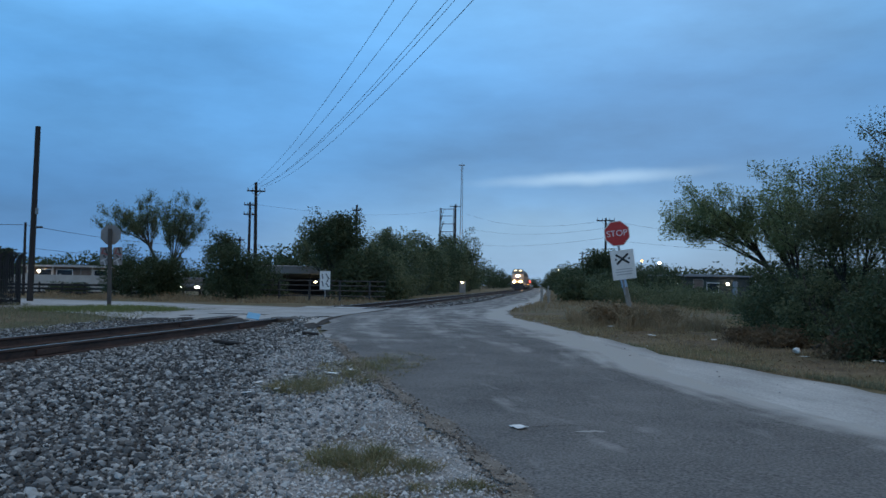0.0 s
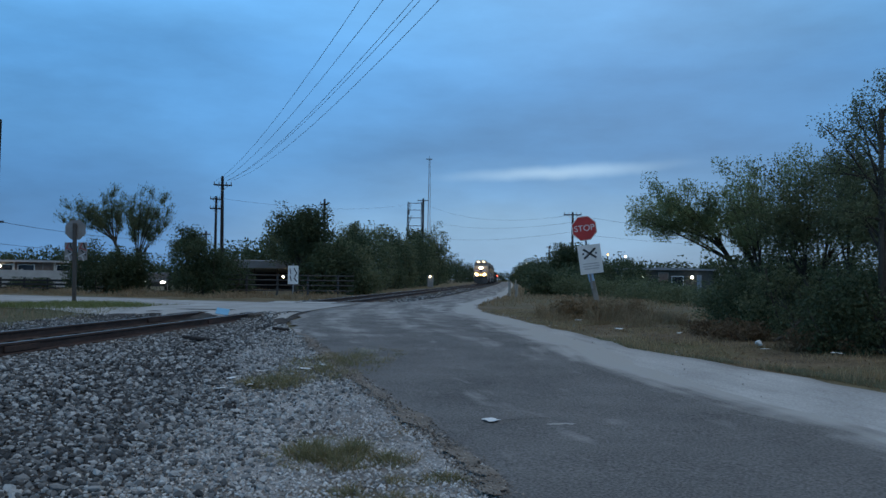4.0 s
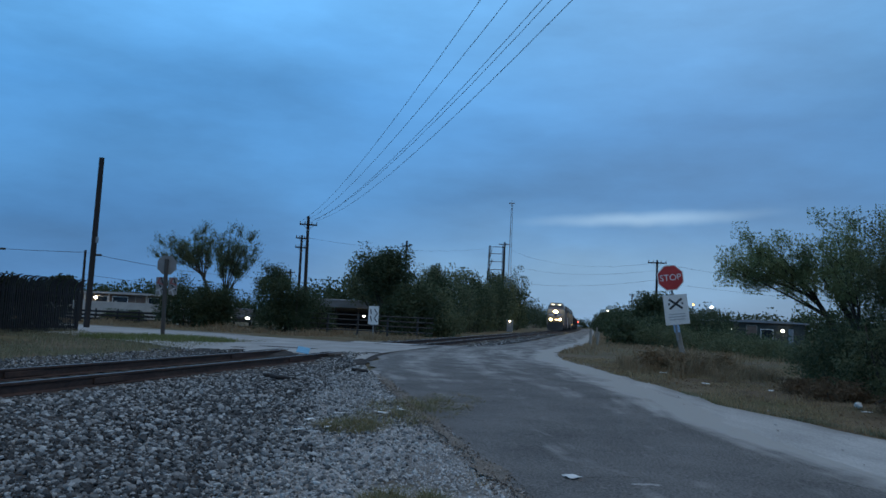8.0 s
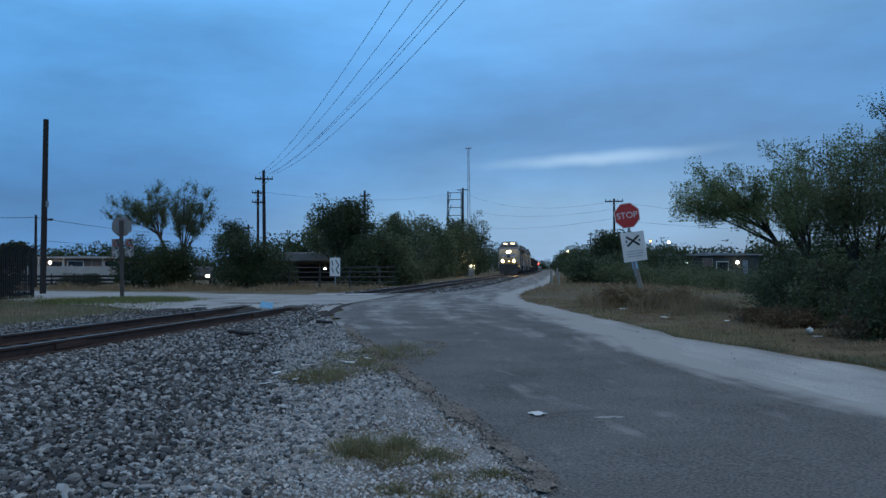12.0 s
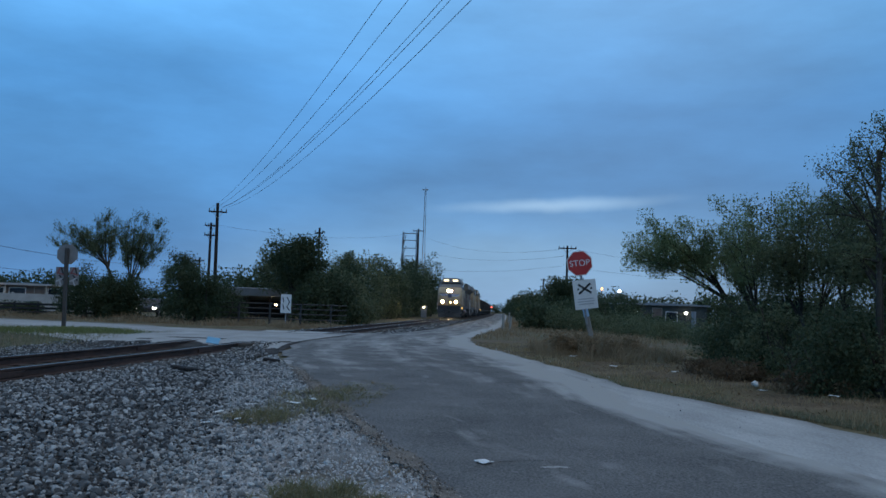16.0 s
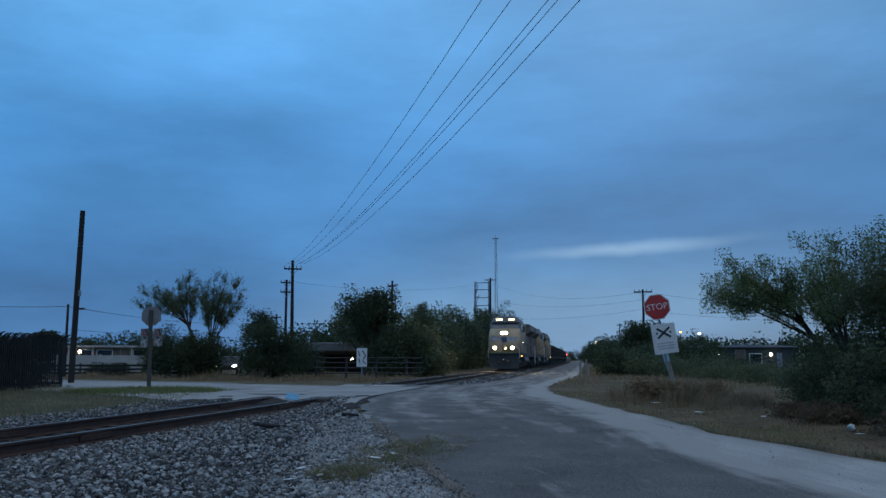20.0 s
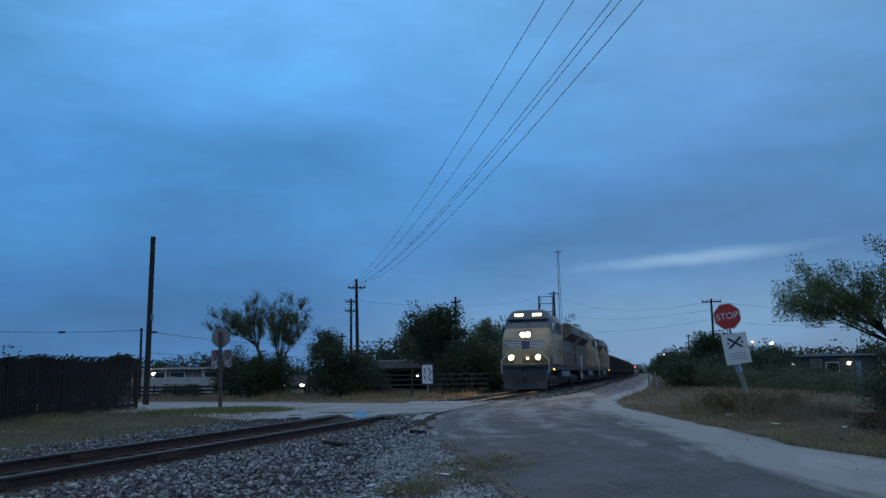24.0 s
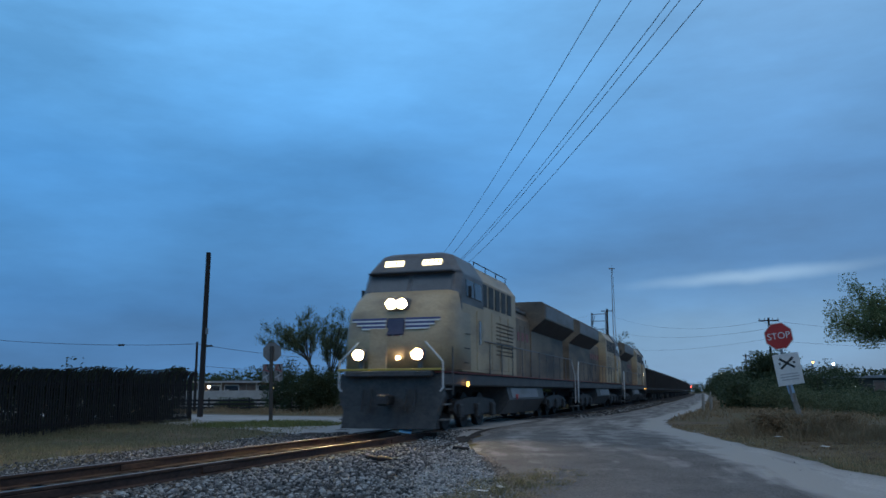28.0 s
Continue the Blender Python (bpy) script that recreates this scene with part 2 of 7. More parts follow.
M_EARTH = mat("dry_earth", (0.06, 0.046, 0.031), (0.25, 0.19, 0.125), 1.1, 0.95, 0.8, fine=14, dist=0.06, spec=0.1, wear=((0.10, 0.10, 0.045), 0.35, 0.45, 0.7, (1, 1, 1)))
M_ROAD = mat("worn_asphalt", (0.055, 0.052, 0.05), (0.22, 0.21, 0.20), 1.1, 0.9, 1.0, fine=42, grain=0.72, dist=0.014, spec=0.25, dust=((0.37, 0.36, 0.34), 0.84, 1.12))
M_CALICHE = mat("pale_caliche_dust", (0.29, 0.285, 0.275), (0.50, 0.49, 0.47), 1.2, 0.95, 0.6, fine=40, dist=0.012, spec=0.2, stretch=(1, 0.4, 1), dust=((0.14, 0.136, 0.128), 0.72, 1.75))
M_GRIT = mat("grey_gravel_ground", (0.18, 0.173, 0.165), (0.45, 0.44, 0.43), 1.5, 0.95, 0.8, fine=45, dist=0.03, wear=((0.10, 0.078, 0.055), 0.7, 0.47, 0.66, (1, 1, 1)))
# Bed kept dark so that gaps between the stones carry painted shade.
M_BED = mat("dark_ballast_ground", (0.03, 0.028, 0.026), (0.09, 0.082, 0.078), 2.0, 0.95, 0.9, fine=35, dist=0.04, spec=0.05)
M_STONE = mat("limestone_ballast", (0.06, 0.061, 0.061), (0.54, 0.55, 0.54), 3.0, 0.9, 0.3, fine=80, dist=0.01, island=0.85, skew=1.7)
M_STONE_DARK = mat("weathered_ballast", (0.02, 0.02, 0.021), (0.46, 0.465, 0.455), 3.0, 0.9, 0.3, fine=80, dist=0.01, island=0.9, skew=2.35)
M_PEBBLE = mat("crushed_gravel", (0.21, 0.203, 0.195), (0.66, 0.645, 0.625), 3.0, 0.9, 0.2, fine=80, dist=0.006, island=0.85, skew=1.4)
M_RAIL = mat("rusty_rail_steel", (0.034, 0.02, 0.016), (0.09, 0.05, 0.038), 5.0, 0.85, 0.3, 0.0, fine=40, dist=0.004, stretch=(1, 0.3, 1))
M_RAILTOP = mat("polished_rail_head", (0.14, 0.105, 0.085), (0.26, 0.205, 0.17), 3.0, 0.34, 0.05, 1.0, fine=50, dist=0.002, stretch=(4, 0.1, 1))
M_TIE = mat("creosoted_tie_wood", (0.035, 0.027, 0.02), (0.12, 0.095, 0.075), 4.0, 0.9, 0.6, fine=40, dist=0.01, stretch=(0.3, 3, 2))
M_CONC = mat("weathered_concrete", (0.30, 0.295, 0.28), (0.46, 0.45, 0.43), 1.2, 0.9, 0.4, fine=40, dist=0.01)
M_BARK = mat("grey_brown_bark", (0.03, 0.024, 0.019), (0.085, 0.07, 0.055), 6.0, 0.95, 0.7, fine=30, dist=0.02, stretch=(2, 2, 0.5))
M_POLE = mat("tarred_pole_wood", (0.011, 0.009, 0.009), (0.034, 0.028, 0.026), 5.0, 0.85, 0.5, fine=30, dist=0.01, stretch=(3, 3, 0.2))
M_POST = mat("grey_weathered_timber", (0.20, 0.18, 0.155), (0.36, 0.33, 0.29), 5.0, 0.9, 0.5, fine=40, dist=0.006, stretch=(3, 3, 0.3))
M_LEAF_A = leaf_mat("mesquite_leaf", (0.09, 0.12, 0.055), (0.24, 0.29, 0.14))
M_LEAF_B = leaf_mat("dark_oak_leaf", (0.026, 0.04, 0.02), (0.08, 0.105, 0.052))
# Leaf tone darkened below real foliage: shade behind the fence is painted in.
M_VINE = leaf_mat("shaded_vine_leaf", (0.018, 0.026, 0.016), (0.05, 0.065, 0.036))
M_LEAF_C = leaf_mat("brush_leaf", (0.055, 0.072, 0.038), (0.17, 0.19, 0.10))
M_GRASS_G = leaf_mat("green_grass", (0.07, 0.09, 0.03), (0.20, 0.22, 0.08))
M_GRASS_D = leaf_mat("dry_straw_grass", (0.19, 0.135, 0.075), (0.44, 0.33, 0.195))
M_GRASS_O = leaf_mat("olive_grass", (0.095, 0.092, 0.052), (0.28, 0.26, 0.16))
M_GRASS_BR = leaf_mat("brown_dead_weeds", (0.15, 0.10, 0.058), (0.36, 0.26, 0.155))
M_DULLRED = mat("faded_red_print", (0.22, 0.06, 0.06), (0.30, 0.09, 0.085), 3, 0.6, 0.0)
M_TUFT = leaf_mat("weedy_tuft_grass", (0.085, 0.085, 0.04), (0.27, 0.245, 0.125))
M_TWIG = leaf_mat("dead_twigs", (0.10, 0.065, 0.04), (0.22, 0.15, 0.09))
M_RED = mat("red_sign_sheeting", (0.42, 0.035, 0.035), (0.55, 0.05, 0.045), 3, 0.5, 0.03, fine=20)
M_WHITE = mat("white_sign_sheeting", (0.62, 0.62, 0.60), (0.78, 0.78, 0.76), 3, 0.5, 0.03, fine=20)
M_BLACK = mat("black_print", (0.02, 0.02, 0.02), (0.04, 0.04, 0.04), 3, 0.6, 0.0)
M_ALU = mat("bare_aluminium", (0.40, 0.40, 0.40), (0.55, 0.55, 0.55), 4, 0.45, 0.05, 0.8, fine=30)
M_STEEL = mat("galvanised_steel", (0.22, 0.22, 0.22), (0.36, 0.36, 0.36), 6, 0.5, 0.1, 0.7, fine=40)
M_DARKSTEEL = mat("dark_steel", (0.03, 0.03, 0.032), (0.08, 0.078, 0.075), 5, 0.6, 0.2, 0.4, fine=30)
M_BLUE = mat("blue_plastic_sheet", (0.10, 0.33, 0.52), (0.17, 0.42, 0.60), 4, 0.5, 0.1)
M_FENCE = mat("dark_fence_paint", (0.010, 0.010, 0.011), (0.026, 0.026, 0.027), 4, 0.8, 0.3, fine=30, stretch=(2, 2, 0.3), island=0.3)
M_SIDING = mat("cream_house_siding", (0.42, 0.40, 0.36), (0.56, 0.54, 0.49), 1.5, 0.8, 0.1, fine=20)
M_BRICK = mat("brown_brick_wall", (0.12, 0.085, 0.07), (0.20, 0.15, 0.125), 2, 0.9, 0.3, fine=12)
M_DARKWALL = mat("dark_green_siding", (0.035, 0.04, 0.036), (0.07, 0.075, 0.068), 2, 0.85, 0.2, fine=12)
M_ROOF = mat("grey_metal_roof", (0.20, 0.21, 0.22), (0.32, 0.33, 0.34), 1.5, 0.5, 0.1, 0.4, fine=20, stretch=(1, 1, 1))
M_GLASS = mat("dark_window_glass", (0.015, 0.018, 0.022), (0.03, 0.034, 0.04), 2, 0.08, 0.0, spec=0.6)
# Pale base colour stands in for the sky mirrored in the windshield.
M_CABGLASS = mat("painted_sheen_cab_glass", (0.10, 0.105, 0.11), (0.16, 0.165, 0.17), 2, 0.18, 0.0, spec=0.8)
M_GREYPRINT = mat("grey_print", (0.36, 0.36, 0.36), (0.48, 0.48, 0.48), 3, 0.6, 0.0)
M_YELLOW = mat("faded_yellow_loco_paint", (0.40, 0.285, 0.165), (0.54, 0.41, 0.26), 0.9, 0.5, 0.06, fine=14, dist=0.004, wear=((0.24, 0.18, 0.13), 0.8, 0.46, 0.76, (1, 0.5, 2.0)))
M_GREY = mat("grey_loco_paint", (0.12, 0.122, 0.125), (0.19, 0.192, 0.195), 1.0, 0.5, 0.06, fine=14, dist=0.004, wear=((0.09, 0.08, 0.07), 0.9, 0.5, 0.75, (1, 0.5, 2)))
M_CAR = mat("soot_black_hopper_steel", (0.018, 0.017, 0.017), (0.055, 0.05, 0.048), 1.0, 0.75, 0.2, fine=12, dist=0.01, wear=((0.10, 0.055, 0.035), 1.2, 0.58, 0.8, (1, 0.4, 1)))
M_COAL = mat("coal", (0.012, 0.012, 0.012), (0.04, 0.04, 0.042), 6, 0.6, 1.0, fine=20, dist=0.08)
M_LBLUE = mat("blue_emblem_paint", (0.06, 0.07, 0.17), (0.10, 0.11, 0.23), 3, 0.45, 0.0)
M_LRED = mat("red_emblem_paint", (0.40, 0.04, 0.04), (0.5, 0.06, 0.05), 3, 0.45, 0.0)
G_HEAD = glow("headlight_glow", (1.0, 0.76, 0.40), 950.0)
G_DITCH = glow("ditch_light_glow", (1.0, 0.72, 0.34), 950.0)
# Glowing ring added round each lamp to draw its warm halo.
G_HALO = glow("lamp_halo_glow", (1.0, 0.58, 0.20), 5.0)
M_PILOT = mat("sooty_dark_grey_paint", (0.045, 0.045, 0.046), (0.10, 0.098, 0.095), 1.2, 0.6, 0.1, fine=14, dist=0.006)
M_PLATFORM = mat("yellow_step_paint", (0.42, 0.30, 0.06), (0.55, 0.40, 0.10), 2, 0.5, 0.05)
M_SIDEPRINT = mat("faded_red_lettering", (0.20, 0.05, 0.045), (0.28, 0.08, 0.07), 3, 0.5, 0.0)
M_NUMBAR = mat("brown_number_print", (0.16, 0.09, 0.03), (0.2, 0.12, 0.05), 3, 0.6, 0.0)
# Darkened copy of the loco yellow: shade painted into hood and radiator.
M_SHADED_YELLOW = mat("shaded_yellow_loco_paint", (0.16, 0.115, 0.08), (0.30, 0.22, 0.145), 0.7, 0.6, 0.08, fine=14, dist=0.005, wear=((0.075, 0.06, 0.05), 0.6, 0.42, 0.68, (1, 0.4, 1.6)))
M_DIRT = mat("brown_road_dirt", (0.09, 0.072, 0.058), (0.24, 0.205, 0.17), 3.0, 0.95, 0.8, fine=45, dist=0.015)
M_CRUMB = mat("brown_asphalt_crumbs", (0.06, 0.045, 0.035), (0.40, 0.35, 0.30), 3.0, 0.95, 0.3, fine=60, dist=0.01, island=0.85, skew=1.5)
M_DULLALU = mat("oxidised_sign_back", (0.15, 0.145, 0.14), (0.24, 0.235, 0.23), 4, 0.6, 0.05, fine=30)
M_OLDPLATE = mat("grimy_plate", (0.15, 0.14, 0.135), (0.26, 0.25, 0.24), 4, 0.6, 0.05, fine=20)
M_EMBLEM = mat("dark_emblem_paint", (0.045, 0.048, 0.09), (0.075, 0.08, 0.13), 3, 0.5, 0.0)
G_NUM = glow("number_board_glow", (1.0, 0.86, 0.52), 3.0)
G_AMBER = glow("amber_lamp_glow", (1.0, 0.48, 0.10), 5.0)
G_WARM = glow("warm_lamp_glow", (1.0, 0.82, 0.52), 22.0)
G_COOL = glow("white_lamp_glow", (1.0, 0.95, 0.82), 26.0)
G_FLOOD = glow("flood_lamp_glow", (1.0, 0.96, 0.86), 7.0)
G_REDL = glow("red_lamp_glow", (1.0, 0.06, 0.04), 14.0)


# ---------------------------------------------------------------- mesh helpers
def mesh_object(name, verts, faces, material, parent=None, label="", smooth=False):
    me = bpy.data.meshes.new(name)
    me.from_pydata(verts.tolist() if isinstance(verts, np.ndarray) else verts, [], faces.tolist() if isinstance(faces, np.ndarray) else faces)
    me.materials.append(material)
    if smooth:
        me.shade_smooth()
    ob = new(name, me)
    ob.parent = parent
    if label:
        ob["label"] = label
    return ob


def part(name, bm, material, parent, label="", smooth=False):
    me = bpy.data.meshes.new(name)
    bmesh.ops.recalc_face_normals(bm, faces=bm.faces)
    bm.to_mesh(me)
    bm.free()
    me.materials.append(material)
    if smooth:
        me.shade_smooth()
    ob = new(name, me)
    ob.parent = parent
    if label:
        ob["label"] = label
    return ob


def thing(name, m, label, category, group="", kind=""):
    ob = new(name)
    ob.matrix_basis = m
    ob.empty_display_size = 0.2
    return tagged(ob, label, category, group, kind)


def box(bm, c, s, bevel=0.0, rot=None):
    r = bmesh.ops.create_cube(bm, size=1.0)
    vs = r["verts"]
    bmesh.ops.scale(bm, vec=s, verts=vs)
    if bevel:
        es = list({e for v in vs for e in v.link_edges})
        r2 = bmesh.ops.bevel(bm, geom=es, offset=bevel, segments=1, affect="EDGES", profile=0.5)
        vs = list({v for f in r2["faces"] for v in f.verts} | {v for v in vs if v.is_valid})
    if rot is not None:
        bmesh.ops.transform(bm, matrix=rot.to_4x4(), verts=vs)
    bmesh.ops.translate(bm, vec=c, verts=vs)
    return bm


def rod(bm, a, b, r0, r1=None, n=8):
    a, b = Vector(a), Vector(b)
    r1 = r0 if r1 is None else r1
    d = b - a
    m = Matrix.Translation((a + b) / 2) @ d.to_track_quat("Z", "Y").to_matrix().to_4x4()
    bmesh.ops.create_cone(bm, cap_ends=True, segments=n, radius1=r0, radius2=r1, depth=d.length, matrix=m)
    return bm


def prism(bm, outline, x0, x1, axis="x"):
    """Pulls an outline through from x0 to x1. axis x: the outline is (y, z); axis y: (x, z); axis z: (x, y)."""
    def at(p, k):
        return {"x": (k, p[0], p[1]), "y": (p[0], k, p[1]), "z": (p[0], p[1], k)}[axis]
    a = [bm.verts.new(at(p, x0)) for p in outline]
    b = [bm.verts.new(at(p, x1)) for p in outline]
    n = len(outline)
    bm.faces.new(a)
    bm.faces.new(b[::-1])
    for i in range(n):
        bm.faces.new((a[i], a[(i + 1) % n], b[(i + 1) % n], b[i]))
    return bm


def BM():
    return bmesh.new()


def sm(a, b, v):
    t = np.clip((v - a) / (b - a), 0, 1)
    return t * t * (3 - 2 * t)


def gz(x, y):
    """Height of the ground: the road climbs from the camera's side to the level of the rails at the crossing."""
    y = np.asarray(y, float)
    d = np.asarray(x, float) - TX - bend(np.minimum(y, 460.0))
    base = -0.42 + 0.36 * sm(4, 21, y) - 0.12 * sm(34, 60, y)
    cr = sm(20.5, 24.0, y) * (1 - sm(34.5, 37.5, y))
    a = np.abs(d)
    edge = sm(1.5, 3.6, a)
    side = np.where(d > 0, base, np.minimum(base, -0.2))
    z = -0.215 * (1 - edge) + side * edge
    k = sm(1.6, 5, a)
    zc = -0.015 * (1 - k) + base * k
    return z * (1 - cr) + zc * cr


def bend(y):
    """How far road and track have swung to the left, far along the line."""
    return -4e-5 * np.maximum(0.0, np.asarray(y, float) - 70.0) ** 2


def place(az, r):
    """The point r metres from the camera on a bearing, degrees to the right of the line 8.2 degrees left of the track."""
    a = radians(az - 8.2)
    return r * math.sin(a), r * math.cos(a)


def wob(v, amp, scale, seed):
    return amp * noise.noise((v * scale, seed * 7.3, 0.5))


def sheet(name, ys, left, right, nd, dz, material, parent=None, rough=0.0, swap=False):
    """A strip of ground surface between two edges given as functions of the run; it follows the ground's height."""
    verts, faces = [], []
    for i, y in enumerate(ys):
        turn = 0.0 if swap else float(bend(y))
        l, r = left(y) + turn, right(y) + turn
        for j in range(nd + 1):
            x = l + (r - l) * j / nd
            px, py = (y, x) if swap else (x, y)
            lip = -0.03 if j in (0, nd) else 0.0
            z = float(gz(px, py)) + dz + lip + rough * noise.noise((px * 1.3, py * 1.3, 3.0))
            verts.append((px, py, z))
    w = nd + 1
    for i in range(len(ys) - 1):
        for j in range(nd):
            q = (i * w + j, i * w + j + 1, (i + 1) * w + j + 1, (i + 1) * w + j)
            faces.append(q[::-1] if swap else q)
    ob = mesh_object(name, verts, faces, material, parent, smooth=True)
    run = ob.data.attributes.new("across", "FLOAT", "POINT")
    run.data.foreach_set("value", [j / nd for _ in ys for j in range(nd + 1)])
    return ob


def span(a, b, step):
    return np.linspace(a, b, max(2, int(abs(b - a) / step) + 1)).tolist()


def table(pairs):
    xs, vs = [p[0] for p in pairs], [p[1] for p in pairs]
    return lambda v: float(np.interp(v, xs, vs))


# ---------------------------------------------------------------- ground, road, gravel
def build_ground():
    ys = sorted(set(span(-3000, -60, 500) + span(-60, -2, 8) + span(-2, 62, 0.8) + span(62, 220, 8) + span(220, 4000, 400)))
    xs = sorted(set(span(-3500, -80, 500) + span(-80, -16, 6) + span(-16, 10, 0.5) + span(10, 90, 6) + span(90, 3500, 500)))
    X, Y = np.meshgrid(xs, ys)
    Z = gz(X, Y) - 0.03
    verts = np.stack([X, Y, Z], -1).reshape(-1, 3)
    w = len(xs)
    i = np.arange(len(ys) - 1)[:, None] * w + np.arange(w - 1)[None]
    faces = np.stack([i, i + 1, i + w + 1, i + w], -1).reshape(-1, 4)
    tagged(mesh_object("ground", verts, faces, M_EARTH, smooth=True), "dry earth with sparse grass stretching to the horizon", "ground", kind="structure")

    # edges in X: asphalt against gravel, asphalt against dust, dust against grass
    asph_l = table([(-40, 2.2), (0, 0.9), (5.8, -0.15), (7.4, -0.73), (10.4, -1.96), (14, -3.4), (18, -4.9), (22, -6.05), (25, -6.2), (35, -6.2), (38, -5.4), (44, -5.0), (400, -5.0)])
    asph_r = table([(-40, 8.0), (0, 5.2), (8.75, 3.05), (11.5, 1.85), (16, 1.05), (20, 0.2), (27.6, -1.5), (35, -2.1), (64, -1.4), (400, -1.4)])
    grass_r = table([(-40, 12.0), (0, 9.0), (8, 6.0), (11.7, 4.2), (15.2, 1.88), (20, 0.67), (27.6, -1.25), (35, -1.9), (64, -1.1), (400, -1.1)])
    tagged(sheet("gravel_shoulder", span(-30, 24, 0.4), lambda y: TX + 3.1 + wob(y, 0.3, 0.5, 1), lambda y: asph_l(y) + 0.5, 12, 0.0, M_GRIT, rough=0.03),
           "pale crushed gravel beside the track, with weeds", "gravel", kind="structure")
    tagged(sheet("road_dust_verge", span(-30, 60, 0.5), lambda y: asph_r(y) - 0.6, lambda y: grass_r(y) + wob(y, 0.25, 0.7, 2) + wob(y, 0.16, 2.6, 3), 10, 0.014, M_CALICHE, rough=0.024),
           "pale dusty caliche edge along the asphalt", "road edge", kind="structure")
    tagged(sheet("road", span(-30, 36, 0.35) + span(37, 420, 6), lambda y: asph_l(y) + wob(y, 0.22, 1.4, 3) + wob(y, 0.1, 5, 4), lambda y: asph_r(y) + 0.25 + wob(y, 0.30, 0.35, 5) + wob(y, 0.14, 1.4, 6) + wob(y, 0.06, 6, 16), 24, 0.032, M_ROAD),
           "worn grey asphalt road, patched and dusty", "road", kind="structure")
    tagged(sheet("cross_road", span(TX + 1.9, -90, 0.8)[::1], lambda x: 22.0 + 0.62 * max(0, -11.2 - x) + wob(x, 0.3, 0.7, 7), lambda x: 32.6 + 1.05 * max(0, min(9, -10 - x)) + 0.25 * max(0, -19 - x) + wob(x, 0.3, 0.6, 8), 14, 0.03, M_CALICHE, swap=True),
           "pale dusty side road beyond the tracks", "road", kind="structure")
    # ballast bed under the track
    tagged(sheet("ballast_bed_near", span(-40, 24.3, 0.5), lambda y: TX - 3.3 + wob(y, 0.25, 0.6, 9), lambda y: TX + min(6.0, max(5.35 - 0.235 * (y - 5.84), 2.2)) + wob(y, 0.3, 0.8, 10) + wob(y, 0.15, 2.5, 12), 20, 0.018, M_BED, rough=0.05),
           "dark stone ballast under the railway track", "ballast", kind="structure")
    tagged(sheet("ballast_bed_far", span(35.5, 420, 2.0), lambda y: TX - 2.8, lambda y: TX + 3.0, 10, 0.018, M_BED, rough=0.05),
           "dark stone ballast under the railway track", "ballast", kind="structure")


build_ground()


def build_road_wear():
    """Cracks and pale repairs lying on the asphalt."""
    road = bpy.data.objects["road"]
    rng = random.Random(6)
    top = lambda x, y: float(gz(x, y)) + 0.036
    def strip(name, pts, widths, material, label):
        verts, faces = [], []
        for i, ((x, y), w) in enumerate(zip(pts, widths)):
            a, c = pts[max(0, i - 1)], pts[min(len(pts) - 1, i + 1)]
            dx, dy = c[0] - a[0], c[1] - a[1]
            k = math.hypot(dx, dy) or 1
            for s in (-1, 1):
                px, py = x - s * dy / k * w, y + s * dx / k * w
                verts.append((px, py, top(px, py)))
        for i in range(len(pts) - 1):
            faces.append((2 * i, 2 * i + 2, 2 * i + 3, 2 * i + 1))
        return mesh_object(name, verts, faces, material, road, label)
    for x, y, dx, dy, n in [(-0.2, 8.05, 0.055, 0.012, 12), (-2.2, 14.0, 0.09, 0.03, 30), (-4.0, 19.0, 0.12, 0.01, 30)]:
        pts = []
        for _ in range(n):
            pts.append((x, y))
            x += dx + rng.uniform(-0.02, 0.02)
            y += dy + rng.uniform(-0.03, 0.03)
        strip("crack", pts, [rng.uniform(0.002, 0.008) if 0 < i < n - 1 else 0.001 for i in range(n)], M_BED, "fine dark crack in the asphalt")
    for x, y, l, w, a in [(0.42, 7.95, 0.30, 0.04, 0.2)]:
        n = 22
        pts = [(x + l * (i / (n - 1) - 0.5) * math.cos(a) + rng.uniform(-0.01, 0.01), y + l * (i / (n - 1) - 0.5) * math.sin(a) + rng.uniform(-0.03, 0.03)) for i in range(n)]
        strip("pale_patch", pts, [w * (math.sin(math.pi * i / (n - 1)) ** 0.6 + 0.02) * rng.uniform(0.5, 1.2) for i in range(n)], M_CALICHE, "pale dusty scuff on the asphalt")

    # brown dirt washed against the edge of the asphalt
    pts, ws = [], []
    for i in range(120):
        y = 5.4 + 0.09 * i
        x = float(np.interp(y, [0, 5.8, 7.4, 10.4, 14, 18], [0.9, -0.15, -0.73, -1.96, -3.4, -4.9]))
        pts.append((x - 0.02 + 0.10 * noise.noise((y * 2.1, 3, 0)) + 0.05 * noise.noise((y * 7, 5, 0)), y))
        ws.append(max(0.006, 0.06 + 0.16 * noise.noise((y * 1.3, 9, 0)) + 0.09 * noise.noise((y * 6, 2, 0)) + rng.uniform(-0.02, 0.02)))
    strip("dirt_edge", pts, ws, M_DIRT, "brown dirt along the broken asphalt edge")


build_road_wear()


